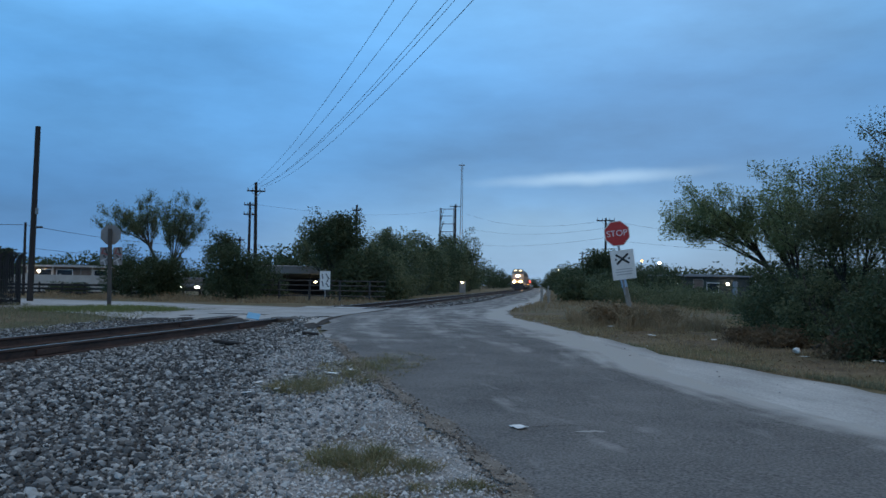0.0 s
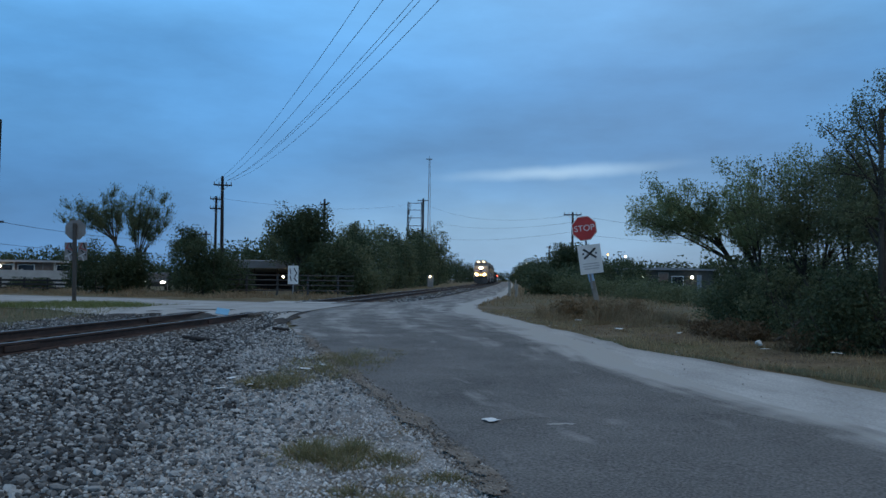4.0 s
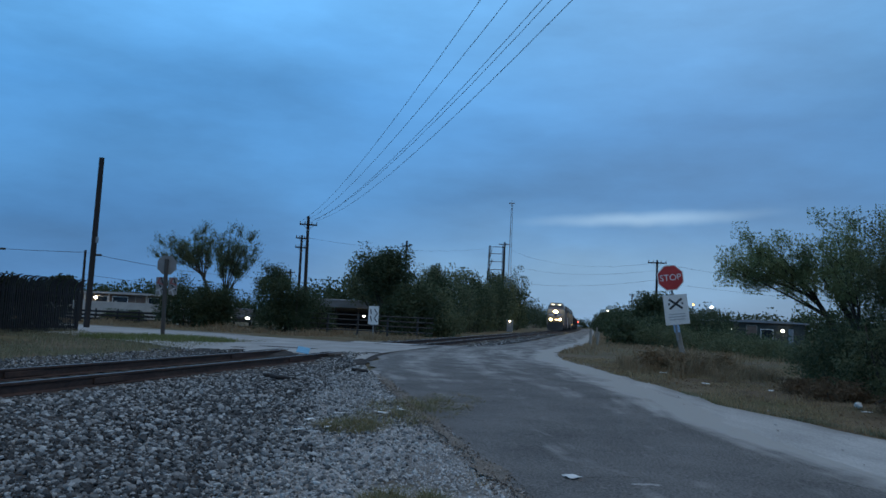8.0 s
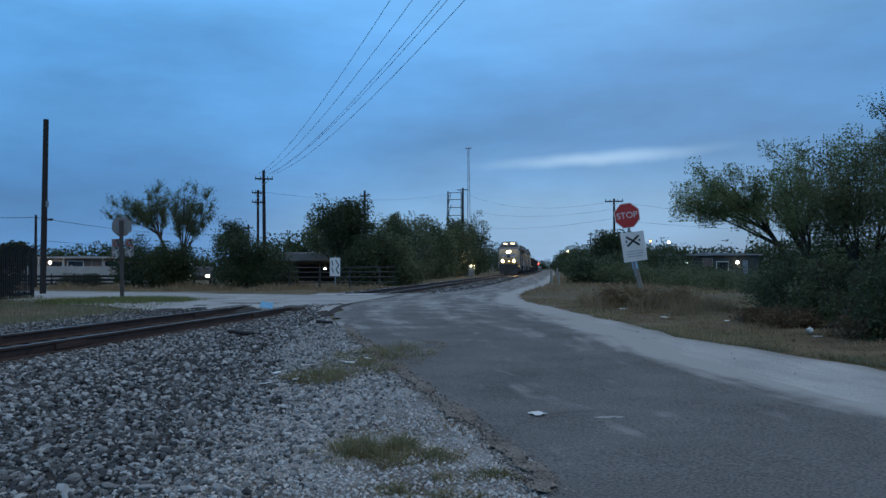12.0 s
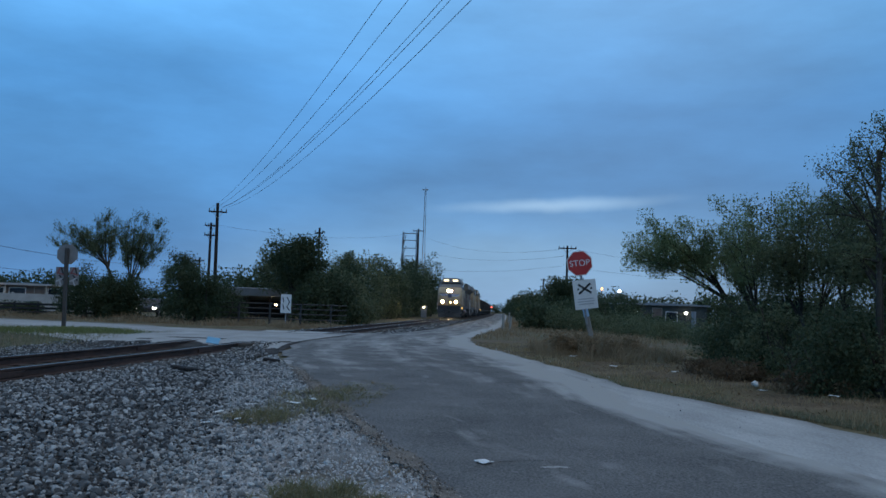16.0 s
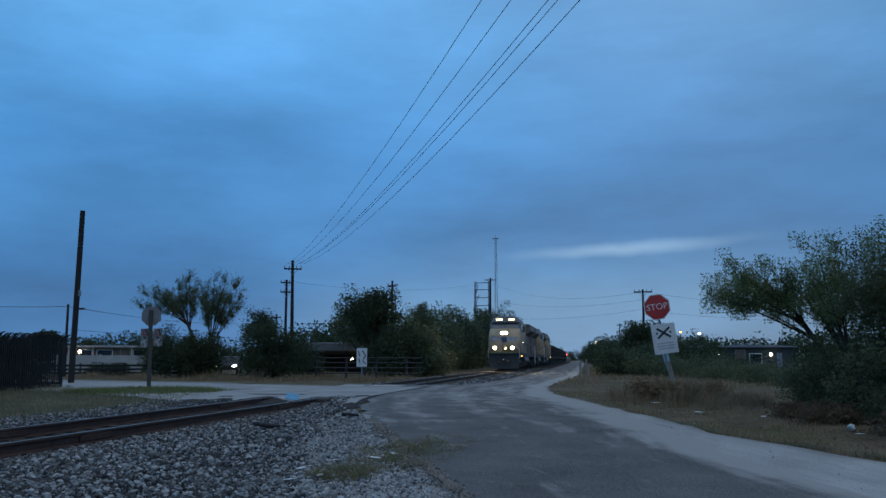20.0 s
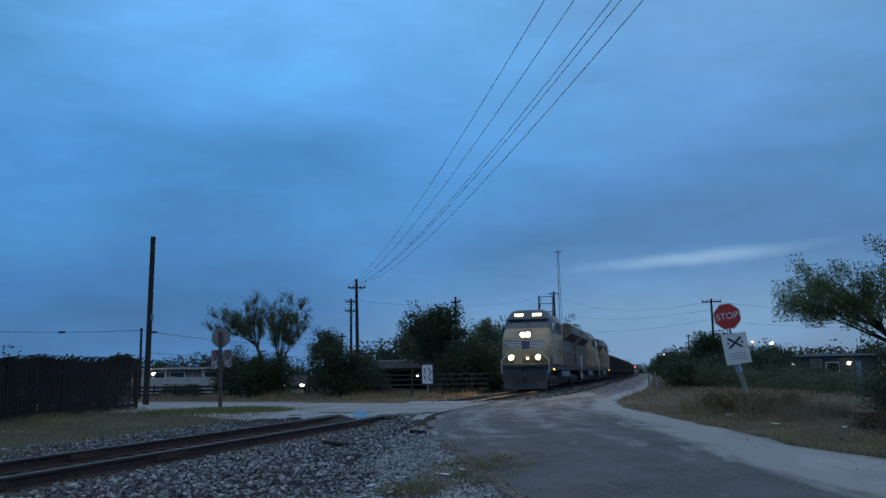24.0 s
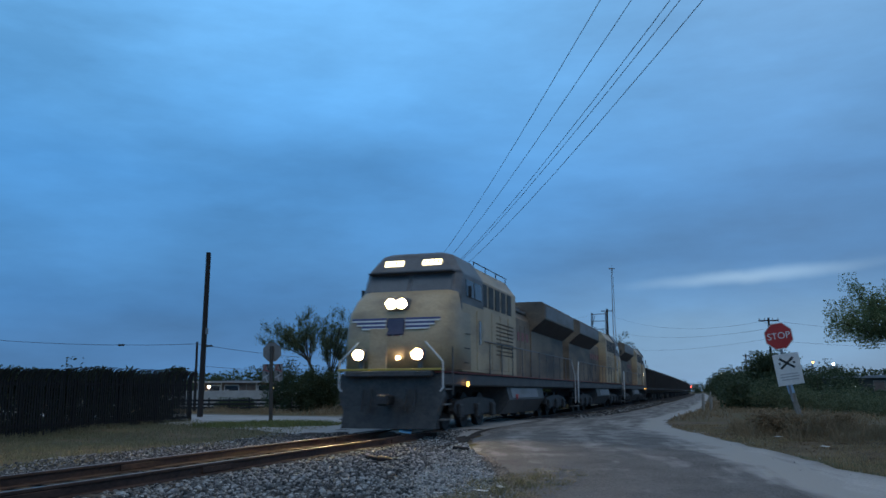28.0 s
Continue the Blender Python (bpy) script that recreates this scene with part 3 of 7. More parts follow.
# ---------------------------------------------------------------- the track
def build_track():
    track = thing("railway_track", pose(TX, 0, 0), "single railway track with rusty steel rails on timber ties", "railway track", kind="structure")
    prof = [(-0.07, -0.172), (0.07, -0.172), (0.07, -0.160), (0.012, -0.140), (0.010, -0.045), (0.036, -0.034), (0.036, -0.006), (0.028, 0.0), (-0.028, 0.0), (-0.036, -0.006), (-0.036, -0.034), (-0.010, -0.045), (-0.012, -0.140), (-0.07, -0.160)]
    def swept(outline):
        """A bar of that section along the line, which bends far off."""
        bm = BM()
        rings = [[bm.verts.new((a + float(bend(y)), y, z)) for a, z in outline] for y in [-40, 70] + span(84, 450, 14)]
        n = len(outline)
        for p, q in zip(rings, rings[1:]):
            for k in range(n):
                bm.faces.new((p[k], p[(k + 1) % n], q[(k + 1) % n], q[k]))
        bm.faces.new(rings[0][::-1]); bm.faces.new(rings[-1])
        return bm
    for x in (-0.752, 0.752):
        rail = part("rail", swept([(x + a, z) for a, z in prof]), M_RAIL, track, "rusty steel rail")
        head = swept([(x - 0.026, 0.0005), (x + 0.026, 0.0005), (x + 0.022, 0.003), (x - 0.022, 0.003)])
        part("rail_head", head, M_RAILTOP, rail, "wheel-polished running surface")
        # joint bars
        for y in (8.0, 11.9, 19.9, 43.7):
            bm = box(BM(), (x + 0.03, y, -0.09), (0.03, 0.9, 0.09), 0.006)
            part("joint_bar", bm, M_RAIL, rail)
    bm = box(BM(), (0, 0, 0), (2.6, 0.23, 0.17), 0.012)
    tie = part("tie", bm, M_TIE, track)
    tie.location = (0, 0, -0.255)
    rng = random.Random(4)
    y, first = -6.0, True
    while y < 130:
        if not 24.4 < y < 34.6:
            o = tie if first else tie.copy()
            if not first:
                scene.collection.objects.link(o)
            o.location = (rng.uniform(-0.05, 0.05) + float(bend(y)), y, -0.252 + rng.uniform(-0.008, 0.008))
            o.rotation_euler = (0, 0, rng.uniform(-0.015, 0.015))
            first = False
        y += 0.53
    # crossing surface: timber and asphalt panels between and beside the rails
    def panel(name, x0, x1, y0, y1, material, label):
        bm = box(BM(), ((x0 + x1) / 2, (y0 + y1) / 2, -0.06), (x1 - x0, y1 - y0, 0.105), 0.01)
        return part(name, bm, material, track, label)
    for y0 in (24.6, 27.1, 29.6, 32.1):
        panel("crossing_panel", -0.66, 0.66, y0, y0 + 2.46, M_CONC, "worn crossing panel between the rails")
        panel("crossing_panel", 0.84, 2.05, y0, y0 + 2.46, M_ROAD, "worn asphalt beside the rail")
        panel("crossing_panel", -1.95, -0.84, y0, y0 + 2.46, M_CONC, "worn crossing panel beside the rail")
    for x, y in ((-1.0, 22.6), (1.0, 23.2), (-1.35, 25.0), (0.55, 23.9)):
        bm = box(BM(), (x, y, -0.07), (0.22, 2.4, 0.14), 0.015)
        part("loose_timber", bm, M_TIE, track, "old timber header lying along the rail")


build_track()


# ---------------------------------------------------------------- vegetation
def tube(pts, radii, n=6):
    pts = [Vector(p) for p in pts]
    verts, faces = [], []
    for i, p in enumerate(pts):
        d = (pts[min(i + 1, len(pts) - 1)] - pts[max(i - 1, 0)]).normalized()
        u = d.orthogonal().normalized()
        v = d.cross(u)
        for k in range(n):
            a = 2 * math.pi * k / n
            verts.append(tuple(p + radii[i] * (math.cos(a) * u + math.sin(a) * v)))
    for i in range(len(pts) - 1):
        for k in range(n):
            faces.append((i * n + k, i * n + (k + 1) % n, (i + 1) * n + (k + 1) % n, (i + 1) * n + k))
    verts.append(tuple(pts[-1]))
    top = len(verts) - 1
    for k in range(n):
        faces.append(((len(pts) - 1) * n + k, (len(pts) - 1) * n + (k + 1) % n, top))
    return verts, faces


def join_tubes(tubes):
    verts, faces = [], []
    for v, f in tubes:
        o = len(verts)
        verts += v
        faces += [tuple(i + o for i in q) for q in f]
    return verts, faces


def grow(rng, p, d, length, r, depth, out, tips, up=0.15, wander=0.35, kids=(2, 4), shrink=0.68):
    """One limb and, from it, its smaller ones."""
    n = 5
    pts, rad = [Vector(p)], [r]
    d = Vector(d).normalized()
    for i in range(n):
        d = (d + Vector((rng.uniform(-1, 1), rng.uniform(-1, 1), rng.uniform(-0.6, 1) * 0.7)) * wander * 0.5 + Vector((0, 0, up * 0.3))).normalized()
        pts.append(pts[-1] + d * length / n)
        rad.append(r * (1 - 0.55 * (i + 1) / n))
    out.append((pts, rad))
    if depth == 0:
        tips.append(pts[-1])
        tips.append(pts[-3])
        return
    for _ in range(rng.randint(*kids)):
        k = rng.randint(2, n)
        side = Vector((rng.uniform(-1, 1), rng.uniform(-1, 1), rng.uniform(-0.15, 0.7))).normalized()
        grow(rng, pts[k], (d * 0.75 + side * 0.85), length * shrink * rng.uniform(0.75, 1.15), rad[k] * 0.7, depth - 1, out, tips, up, wander, kids, shrink)
    tips.append(pts[-1])


def leaf_mesh(name, centres, each, spread, size, material, parent, seed, droop=0.0, slim=0.5):
    """A crown of single small leaves in clumps round the given centres."""
    g = np.random.default_rng(seed)
    c = np.repeat(np.asarray(centres, float), each, 0)
    n = len(c)
    sp = np.asarray(spread, float) * np.ones(3)
    c = c + np.clip(g.normal(size=(n, 3)), -1.3, 1.3) * sp * np.repeat(g.uniform(0.6, 1.3, len(centres)), each)[:, None]
    a = g.normal(size=(n, 3)) + np.array([0, 0, -droop])
    a /= np.linalg.norm(a, axis=1, keepdims=True)
    b = np.cross(a, g.normal(size=(n, 3)))
    b /= np.linalg.norm(b, axis=1, keepdims=True)
    s = size * g.uniform(0.6, 1.35, (n, 1))
    v = np.stack([c - a * s, c + b * s * slim - a * s * 0.1, c + a * s, c - b * s * slim - a * s * 0.1], 1).reshape(-1, 3)
    f = np.arange(4 * n).reshape(n, 4)
    return mesh_object(name, v, f, material, parent)


def tree(x, y, height, spread, seed, label, category="tree", leafmat=None, stems=1, leaf=0.09, each=60, clump=0.35, depth=3, lean=(0, 0), trunk_r=0.14, bare=0.35, fill=0, up=0.15, droop=0.0, group="", slim=0.5):
    """A tree of that height and half-width: stems, limbs that fork, and leaves in clumps round the twigs."""
    rng = random.Random(seed)
    z = float(gz(x, y)) - 0.05
    t = thing("tree", pose(x, y, z), label, category, group)
    tips, trunks, boughs = [], [], []
    for s in range(stems):
        a = 2 * math.pi * (s + rng.random() * 0.5) / stems
        d = Vector((lean[0] + (0.45 * math.cos(a) if stems > 1 else 0), lean[1] + (0.45 * math.sin(a) if stems > 1 else 0), 1.0)).normalized()
        pts, rad = [Vector((0.15 * math.cos(a), 0.15 * math.sin(a), 0)) if stems > 1 else Vector((0, 0, 0))], [trunk_r]
        for i in range(5):
            d = (d + Vector((rng.uniform(-1, 1), rng.uniform(-1, 1), 0)) * 0.12).normalized()
            pts.append(pts[-1] + d * height * bare / 5)
            rad.append(trunk_r * (1 - 0.07 * (i + 1)))
        trunks.append((pts, rad))
        n_l = max(3, 6 // stems + 1)
        for k in range(n_l):
            b = 2 * math.pi * (k + rng.random() * 0.7) / n_l
            w = spread / height
            dd = Vector((math.cos(b) * w * 1.3, math.sin(b) * w * 1.3, rng.uniform(0.25, 1.0))) + d * 0.4
            out = []
            grow(rng, pts[rng.randint(3, 5)], dd, height * (1 - bare) * rng.uniform(0.42, 0.6), trunk_r * 0.5, depth - 1, out, tips, up)
            boughs.append(out)
    # fit limbs and twigs to the height and width
    tp = np.array([tuple(p) for p in tips])
    kz = (height - clump) / tp[:, 2].max()
    off = np.abs(tp[:, :2] - np.array(lean) * height * 0.5).max()
    kx = min(1.6, spread / off)
    fit = lambda p: Vector((p.x * kx, p.y * kx, p.z * kz))
    for pts, rad in trunks:
        v, f = tube([fit(p) for p in pts], rad, 8)
        mesh_object("trunk", v, f, M_BARK, t, smooth=True)
    for out in boughs:
        v, f = join_tubes([tube([fit(p) for p in q], r, 6 if not i else 5) for i, (q, r) in enumerate(out)])
        mesh_object("limb", v, f, M_BARK, t, smooth=True)
    tips = tp * (kx, kx, kz)
    if fill:
        g = np.random.default_rng(seed + 5)
        u = g.normal(size=(fill, 3)); u /= np.linalg.norm(u, axis=1, keepdims=True)
        rr = g.uniform(0.35, 1.0, (fill, 1)) ** 0.5
        bumps = 0.86 + 0.22 * np.sin(u[:, :1] * 5 + seed) * np.cos(u[:, 1:2] * 4 + seed * 2) + 0.1 * np.sin(u[:, 2:] * 9 + seed)
        c = tips.mean(0) * (1, 1, 0) + np.array([0, 0, height * (0.5 + bare * 0.4)])
        tips = np.vstack([tips, c + u * rr * bumps * (spread, spread, height * (0.5 - bare * 0.4))])
    leaf_mesh("crown", tips, each, clump, leaf, leafmat or M_LEAF_A, t, seed, droop, slim)
    return t


def huisache(x, y, seed, label, fork, ends):
    """A thin tree: a trunk to the fork, limbs that fan out to their ends, each a brush of fine upright leaves."""
    rng, g = random.Random(seed), np.random.default_rng(seed)
    t = thing("tree", pose(x, y, float(gz(x, y)) - 0.05, 0, 0, 25), label, "tree")
    fk = Vector((fork[0], 0, fork[1]))
    base = [Vector((0, 0, 0)), Vector((fork[0] * 0.15, 0.05, fork[1] * 0.4)), Vector((fork[0] * 0.5, -0.05, fork[1] * 0.75)), fk]
    v, f = tube(base, [0.15, 0.125, 0.11, 0.09], 8)
    mesh_object("trunk", v, f, M_BARK, t, smooth=True)
    at, way = [], []
    def plume(pts, n, r):
        for i in range(n):
            k = rng.uniform(0.25, len(pts) - 1.001)
            a, b = pts[int(k)], pts[int(k) + 1]
            d = (b - a).normalized()
            w = r * (0.35 + 0.65 * k / len(pts))
            at.append(a.lerp(b, k % 1) + Vector((rng.gauss(0, w), rng.gauss(0, w), rng.gauss(0, w))))
            way.append(d * 1.1 + Vector((rng.gauss(0, 0.45), rng.gauss(0, 0.45), 0.35 + rng.gauss(0, 0.35))))
    for ex, ez in ends:
        e = Vector((ex, rng.uniform(-1.3, 1.3), ez))
        s0 = base[2].lerp(fk, rng.uniform(0.3, 1.0))
        c = s0.lerp(e, 0.45) + Vector((rng.uniform(-0.15, 0.15) - 0.15 * (e.x - s0.x), 0, 0.12 * (e - s0).length * rng.uniform(-0.4, 1.6)))
        pts = [s0 * (1 - q) ** 2 + c * 2 * q * (1 - q) + e * q * q for q in (0, 0.17, 0.33, 0.5, 0.67, 0.83, 1.0)]
        tubes = [tube(pts, [0.06 - 0.008 * i for i in range(7)], 6)]
        plume(pts[3:], 230, 0.28)
        for k in range(8):
            p = pts[rng.randint(3, 6)]
            d = ((e - s0).normalized() * 0.6 + Vector((rng.uniform(-0.8, 0.8), rng.uniform(-0.8, 0.8), rng.uniform(0.1, 0.9)))).normalized()
            l = rng.uniform(0.5, 0.95)
            q = [p, p + d * l * 0.5 + Vector((0, 0, 0.03)), p + d * l + Vector((0, 0, 0.12))]
            tubes.append(tube(q, [0.018, 0.012, 0.005], 4))
            plume(q, 105, 0.22)
        v, f = join_tubes(tubes)
        mesh_object("limb", v, f, M_BARK, t, smooth=True)
    p, a = np.array([tuple(q) for q in at]), np.array([tuple(q) for q in way])
    a /= np.linalg.norm(a, axis=1, keepdims=True)
    b = np.cross(a, g.normal(size=a.shape)); b /= np.linalg.norm(b, axis=1, keepdims=True)
    s = 0.085 * g.uniform(0.6, 1.4, (len(p), 1))
    v = np.stack([p - a * s, p + b * s * 0.2, p + a * s, p - b * s * 0.2], 1).reshape(-1, 3)
    mesh_object("crown", v, np.arange(len(v)).reshape(-1, 4), M_LEAF_C, t)
    return t


def fan_tree(x, y, rz, seed, label, stems, leafmat=None, each=120, leaf=0.024, clump=0.13, twigs=5, deep=0.9, trunk_r=0.10):
    """A small tree of several leaning stems, each to a fork with limbs spread to their ends, and leaves in clumps on the twigs."""
    rng = random.Random(seed)
    t = thing("tree", pose(x, y, float(gz(x, y)) - 0.05, 0, 0, rz), label, "tree")
    tips = []
    for foot, fork, ends in stems:
        fk = Vector((fork[0], rng.uniform(-0.2, 0.2), fork[1]))
        p0 = Vector((foot, 0, 0))
        base = [p0, p0.lerp(fk, 0.33) + Vector((-0.10 * (fork[0] - foot), 0.06, 0.05)), p0.lerp(fk, 0.7) + Vector((-0.05 * (fork[0] - foot), -0.05, 0.06)), fk]
        v, f = tube(base, [trunk_r, trunk_r * 0.85, trunk_r * 0.72, trunk_r * 0.6], 8)
        mesh_object("trunk", v, f, M_BARK, t, smooth=True)
        for ex, ez in ends:
            e = Vector((ex, rng.uniform(-deep, deep), ez))
            s0 = base[1].lerp(fk, rng.uniform(0.6, 1.0))
            c = s0.lerp(e, 0.5) + Vector((rng.uniform(-0.1, 0.1), 0, 0.14 * (e - s0).length * rng.uniform(-0.2, 1.4)))
            pts = [s0 * (1 - q) ** 2 + c * 2 * q * (1 - q) + e * q * q for q in (0, 0.2, 0.4, 0.6, 0.8, 1.0)]
            tubes = [tube(pts, [trunk_r * (0.42 - 0.068 * i) for i in range(6)], 6)]
            tips += [pts[4], pts[5]]
            for k in range(twigs):
                p = pts[rng.randint(2, 5)]
                d = ((e - s0).normalized() * 0.5 + Vector((rng.uniform(-1, 1), rng.uniform(-1, 1), rng.uniform(-0.5, 0.8)))).normalized()
                l = rng.uniform(0.25, 0.6)
                q = [p, p + d * l * 0.5 + Vector((0, 0, 0.02)), p + d * l]
                tubes.append(tube(q, [0.012, 0.008, 0.004], 4))
                tips += [q[1], q[2]]
            v, f = join_tubes(tubes)
            mesh_object("limb", v, f, M_BARK, t, smooth=True)
    leaf_mesh("crown", np.array([tuple(q) for q in tips]), each, clump, leaf, leafmat or M_LEAF_A, t, seed)
    return t


def bush(x, y, w, dpt, h, seed, label, leafmat=None, leaf=0.07, clumps=60, each=70, clump=0.28, rz=0.0, name="bush", stems=7, base=0.0):
    """Brush of several uneven lumps, each of leafy clumps, with twigs that stand out of the top."""
    g = np.random.default_rng(seed)
    rng = random.Random(seed)
    t = thing(name, pose(x, y, float(gz(x, y)) - 0.03, 0, 0, rz), label, "bush")
    k = int(g.integers(5, 9))
    lump = g.integers(0, k, clumps)
    cx, cy, ch = np.linspace(-0.36, 0.36, k) * w, g.uniform(-0.3, 0.3, k) * dpt, g.uniform(0.72, 1.08, k) * h
    lw = g.uniform(0.17, 0.28, k) * w
    u = g.normal(size=(clumps, 3)); u /= np.linalg.norm(u, axis=1, keepdims=True)
    rr = g.uniform(0.2, 1.0, (clumps, 1)) ** 0.4
    c = u * rr * np.stack([lw[lump], np.minimum(lw[lump], dpt * 0.3), ch[lump] * 0.5], 1)
    c = c + np.stack([cx[lump], cy[lump], ch[lump] * 0.52], 1)
    c[:, 2] = np.clip(c[:, 2] - 0.3 * clump, 0.1, None)
    for q in range(stems):
        p = c[rng.randrange(clumps)]
        p0 = Vector((p[0] * 0.6 + rng.uniform(-0.1, 0.1), p[1] * 0.6, 0))
        mid = Vector((p[0] * 0.85, p[1] * 0.85, p[2] * 0.5))
        v, f = tube([p0, mid, Vector(p) + Vector((0, 0, 0.12 * h))], [0.012 * h + 0.012, 0.008 * h + 0.008, 0.008], 5)
        mesh_object("stem", v, f, M_BARK, t, smooth=True)
    leaf_mesh("foliage", c, each, clump, leaf, leafmat or M_LEAF_C, t, seed)
    return t


def grass(name, xy, h, material, label, seed, width=0.006, lean=0.35, kind="stuff", category="grass"):
    g = np.random.default_rng(seed)
    n = len(xy)
    z = gz(xy[:, 0], xy[:, 1]) - 0.02
    p = np.stack([xy[:, 0], xy[:, 1], z], 1)
    hh = (h if np.ndim(h) else np.full(n, h)) * g.uniform(0.45, 1.25, n)
    a = g.uniform(0, 2 * np.pi, n)
    side = np.stack([np.cos(a), np.sin(a), 0 * a], 1) * width * g.uniform(0.7, 1.5, n)[:, None]
    bend = g.normal(size=(n, 3)) * (1, 1, 0) * (lean * hh)[:, None]
    up = np.stack([0 * a, 0 * a, hh], 1)
    m = p + up * 0.55 + bend * 0.35
    tip = p + up * (1 - 0.25 * lean) + bend
    v = np.stack([p - side, p + side, m + side * 0.7, m - side * 0.7, tip], 1).reshape(-1, 3)
    i = np.arange(n)[:, None] * 5
    f = [tuple(q) for q in np.hstack([i, i + 1, i + 2, i + 3]).tolist()] + [tuple(q) for q in np.hstack([i + 3, i + 2, i + 4]).tolist()]
    return tagged(mesh_object(name, v, f, material), label, category, kind=kind)


def field(n, seed, inside, x0, x1, y0, y1, patch=1.2, keep=0.0):
    """Random spots in a stretch of the plan, thick and thin by patches."""
    g = np.random.default_rng(seed)
    out = []
    while len(out) < n:
        x, y = g.uniform(x0, x1), g.uniform(y0, y1)
        if inside(x, y) and noise.noise((x * patch, y * patch, seed)) + g.uniform(-0.35, 0.35) > keep:
            out.append((x, y))
    return np.array(out)


def road_right(y):
    return float(np.interp(y, [-40, 0, 8, 11.7, 15.2, 20, 27.6, 35, 64, 400], [12, 9, 6.0, 4.2, 1.88, 0.67, -1.25, -1.9, -1.1, -1.1]))


def build_grass():
    bank = lambda x, y: x > road_right(y) + 0.05
    dry = field(36000, 1, bank, -2, 12, 8.5, 31, 0.8, 0.0)
    hs = np.array([0.045 + 0.24 * max(0.0, noise.noise((a * 0.7, b * 0.7, 14)) + 0.05) for a, b in dry])
    grass("dry_grass", dry, hs, M_GRASS_D, "dry straw-coloured grass on the roadside bank", 1, 0.006)
    tall = field(4200, 2, lambda x, y: bank(x, y) and (x - 2.5) ** 2 / 4 + (y - 24.8) ** 2 / 16 < 1 + 0.5 * noise.noise((x, y * 0.7, 3)), -2, 7, 18, 33, 1.1, 0.1)
    hs = np.array([0.10 + 0.85 * max(0.0, noise.noise((a * 0.9, b * 0.9, 4)) + 0.22) for a, b in tall])
    grass("tall_dry_grass", tall, hs, M_GRASS_BR, "tall brown dry weeds round the sign post", 3, 0.008, 0.5)
    grass("verge_grass", field(8000, 4, lambda x, y: bank(x, y) and x < road_right(y) + 0.15 + 0.16 * max(0, 15 - y) and y < 17, -2, 9, 6, 34, 0.9, 0.05), 0.06, M_GRASS_O, "short olive grass along the edge of the road", 4, 0.006)
    grass("far_bank_grass", field(8000, 5, lambda x, y: x > road_right(y) + 0.2, -2, 12, 34, 110, 0.3, -0.1), 0.26, M_GRASS_BR, "dry grass along the road beside the track", 5, 0.016, 0.5)
    grass("dead_grass_litter", field(12000, 9, bank, -2, 12, 8.5, 31, 0.6, -0.1), 0.06, M_TWIG, "flattened dead stalks and leaf litter on the bank", 9, 0.007, 2.2)
    # beyond the track
    grass("trackside_grass", field(22000, 6, lambda x, y: x < TX - 3.6 - 0.4 * math.sin(y), -19.5, TX - 3, 6, 29, 0.5, -0.25), 0.11, M_GRASS_O, "faded olive grass between the track and the fence", 6, 0.008)
    grass("green_trackside_grass", field(6500, 7, lambda x, y: (x + 14.9) ** 2 / 7 + (y - 26.9) ** 2 / 7 < 1 + 0.4 * noise.noise((x, y, 5)), -21, -9, 16, 32, 0.6, -0.35), 0.17, M_GRASS_G, "lush green grass beside the side road", 7, 0.010)
    weeds = field(9000, 8, lambda x, y: y > 44.5 + 0.25 * max(0, -19 - x), -46, -10.5, 42, 54, 0.3, -0.1)
    hs = np.array([0.12 + 0.75 * max(0.0, noise.noise((a * 0.5, b * 0.5, 8)) + 0.1) for a, b in weeds])
    grass("roadside_weeds", weeds, hs, M_GRASS_BR, "brown dry weeds along the far side of the side road", 8, 0.02, 0.5)
    # tufts growing in the gravel
    def tuft(x, y, rx, ry, n, h, seed, label, material=M_TUFT):
        pts = field(n, seed, lambda a, b: ((a - x) / rx) ** 2 + ((b - y) / ry) ** 2 < 1, x - rx, x + rx, y - ry, y + ry, 1.7, -0.25)
        k = 1 - ((pts[:, 0] - x) / rx) ** 2 - ((pts[:, 1] - y) / ry) ** 2
        lump = np.array([max(0.15, 0.75 + 1.1 * noise.noise((a * 5, b * 5, seed))) for a, b in pts])
        grass("grass_tuft", pts, h * 1.7 * lump * (0.35 + 0.65 * np.sqrt(np.clip(k, 0, 1))), material, label, seed, 0.0035, 0.75, kind="stuff", category="grass tuft")
        grass("dry_blades", pts[::4], h * 1.5 * lump[::4], M_GRASS_D, "dry straw blades in the grass tuft", seed + 50, 0.003, 0.9, kind="stuff", category="grass tuft")
    tuft(-3.0, 10.1, 0.45, 0.55, 1500, 0.13, 11, "green grass tuft growing in the gravel")
    tuft(-2.6, 11.8, 0.8, 1.5, 3600, 0.10, 12, "low green weeds creeping over gravel")
    tuft(-2.45, 13.0, 0.7, 1.0, 2200, 0.08, 13, "thin green weeds at the asphalt's edge")
    tuft(-1.38, 6.4, 0.62, 0.45, 2600, 0.10, 14, "flat green grass tuft in pale gravel")
    tuft(-0.6, 5.8, 0.34, 0.18, 800, 0.07, 15, "small green grass tuft at the asphalt's edge")
    tuft(-1.0, 5.35, 0.5, 0.14, 700, 0.06, 16, "small green grass tuft in pale gravel")
    tuft(-0.95, 7.9, 0.25, 0.5, 260, 0.05, 17, "sparse dry weeds at the asphalt's edge", M_GRASS_D)


build_grass()


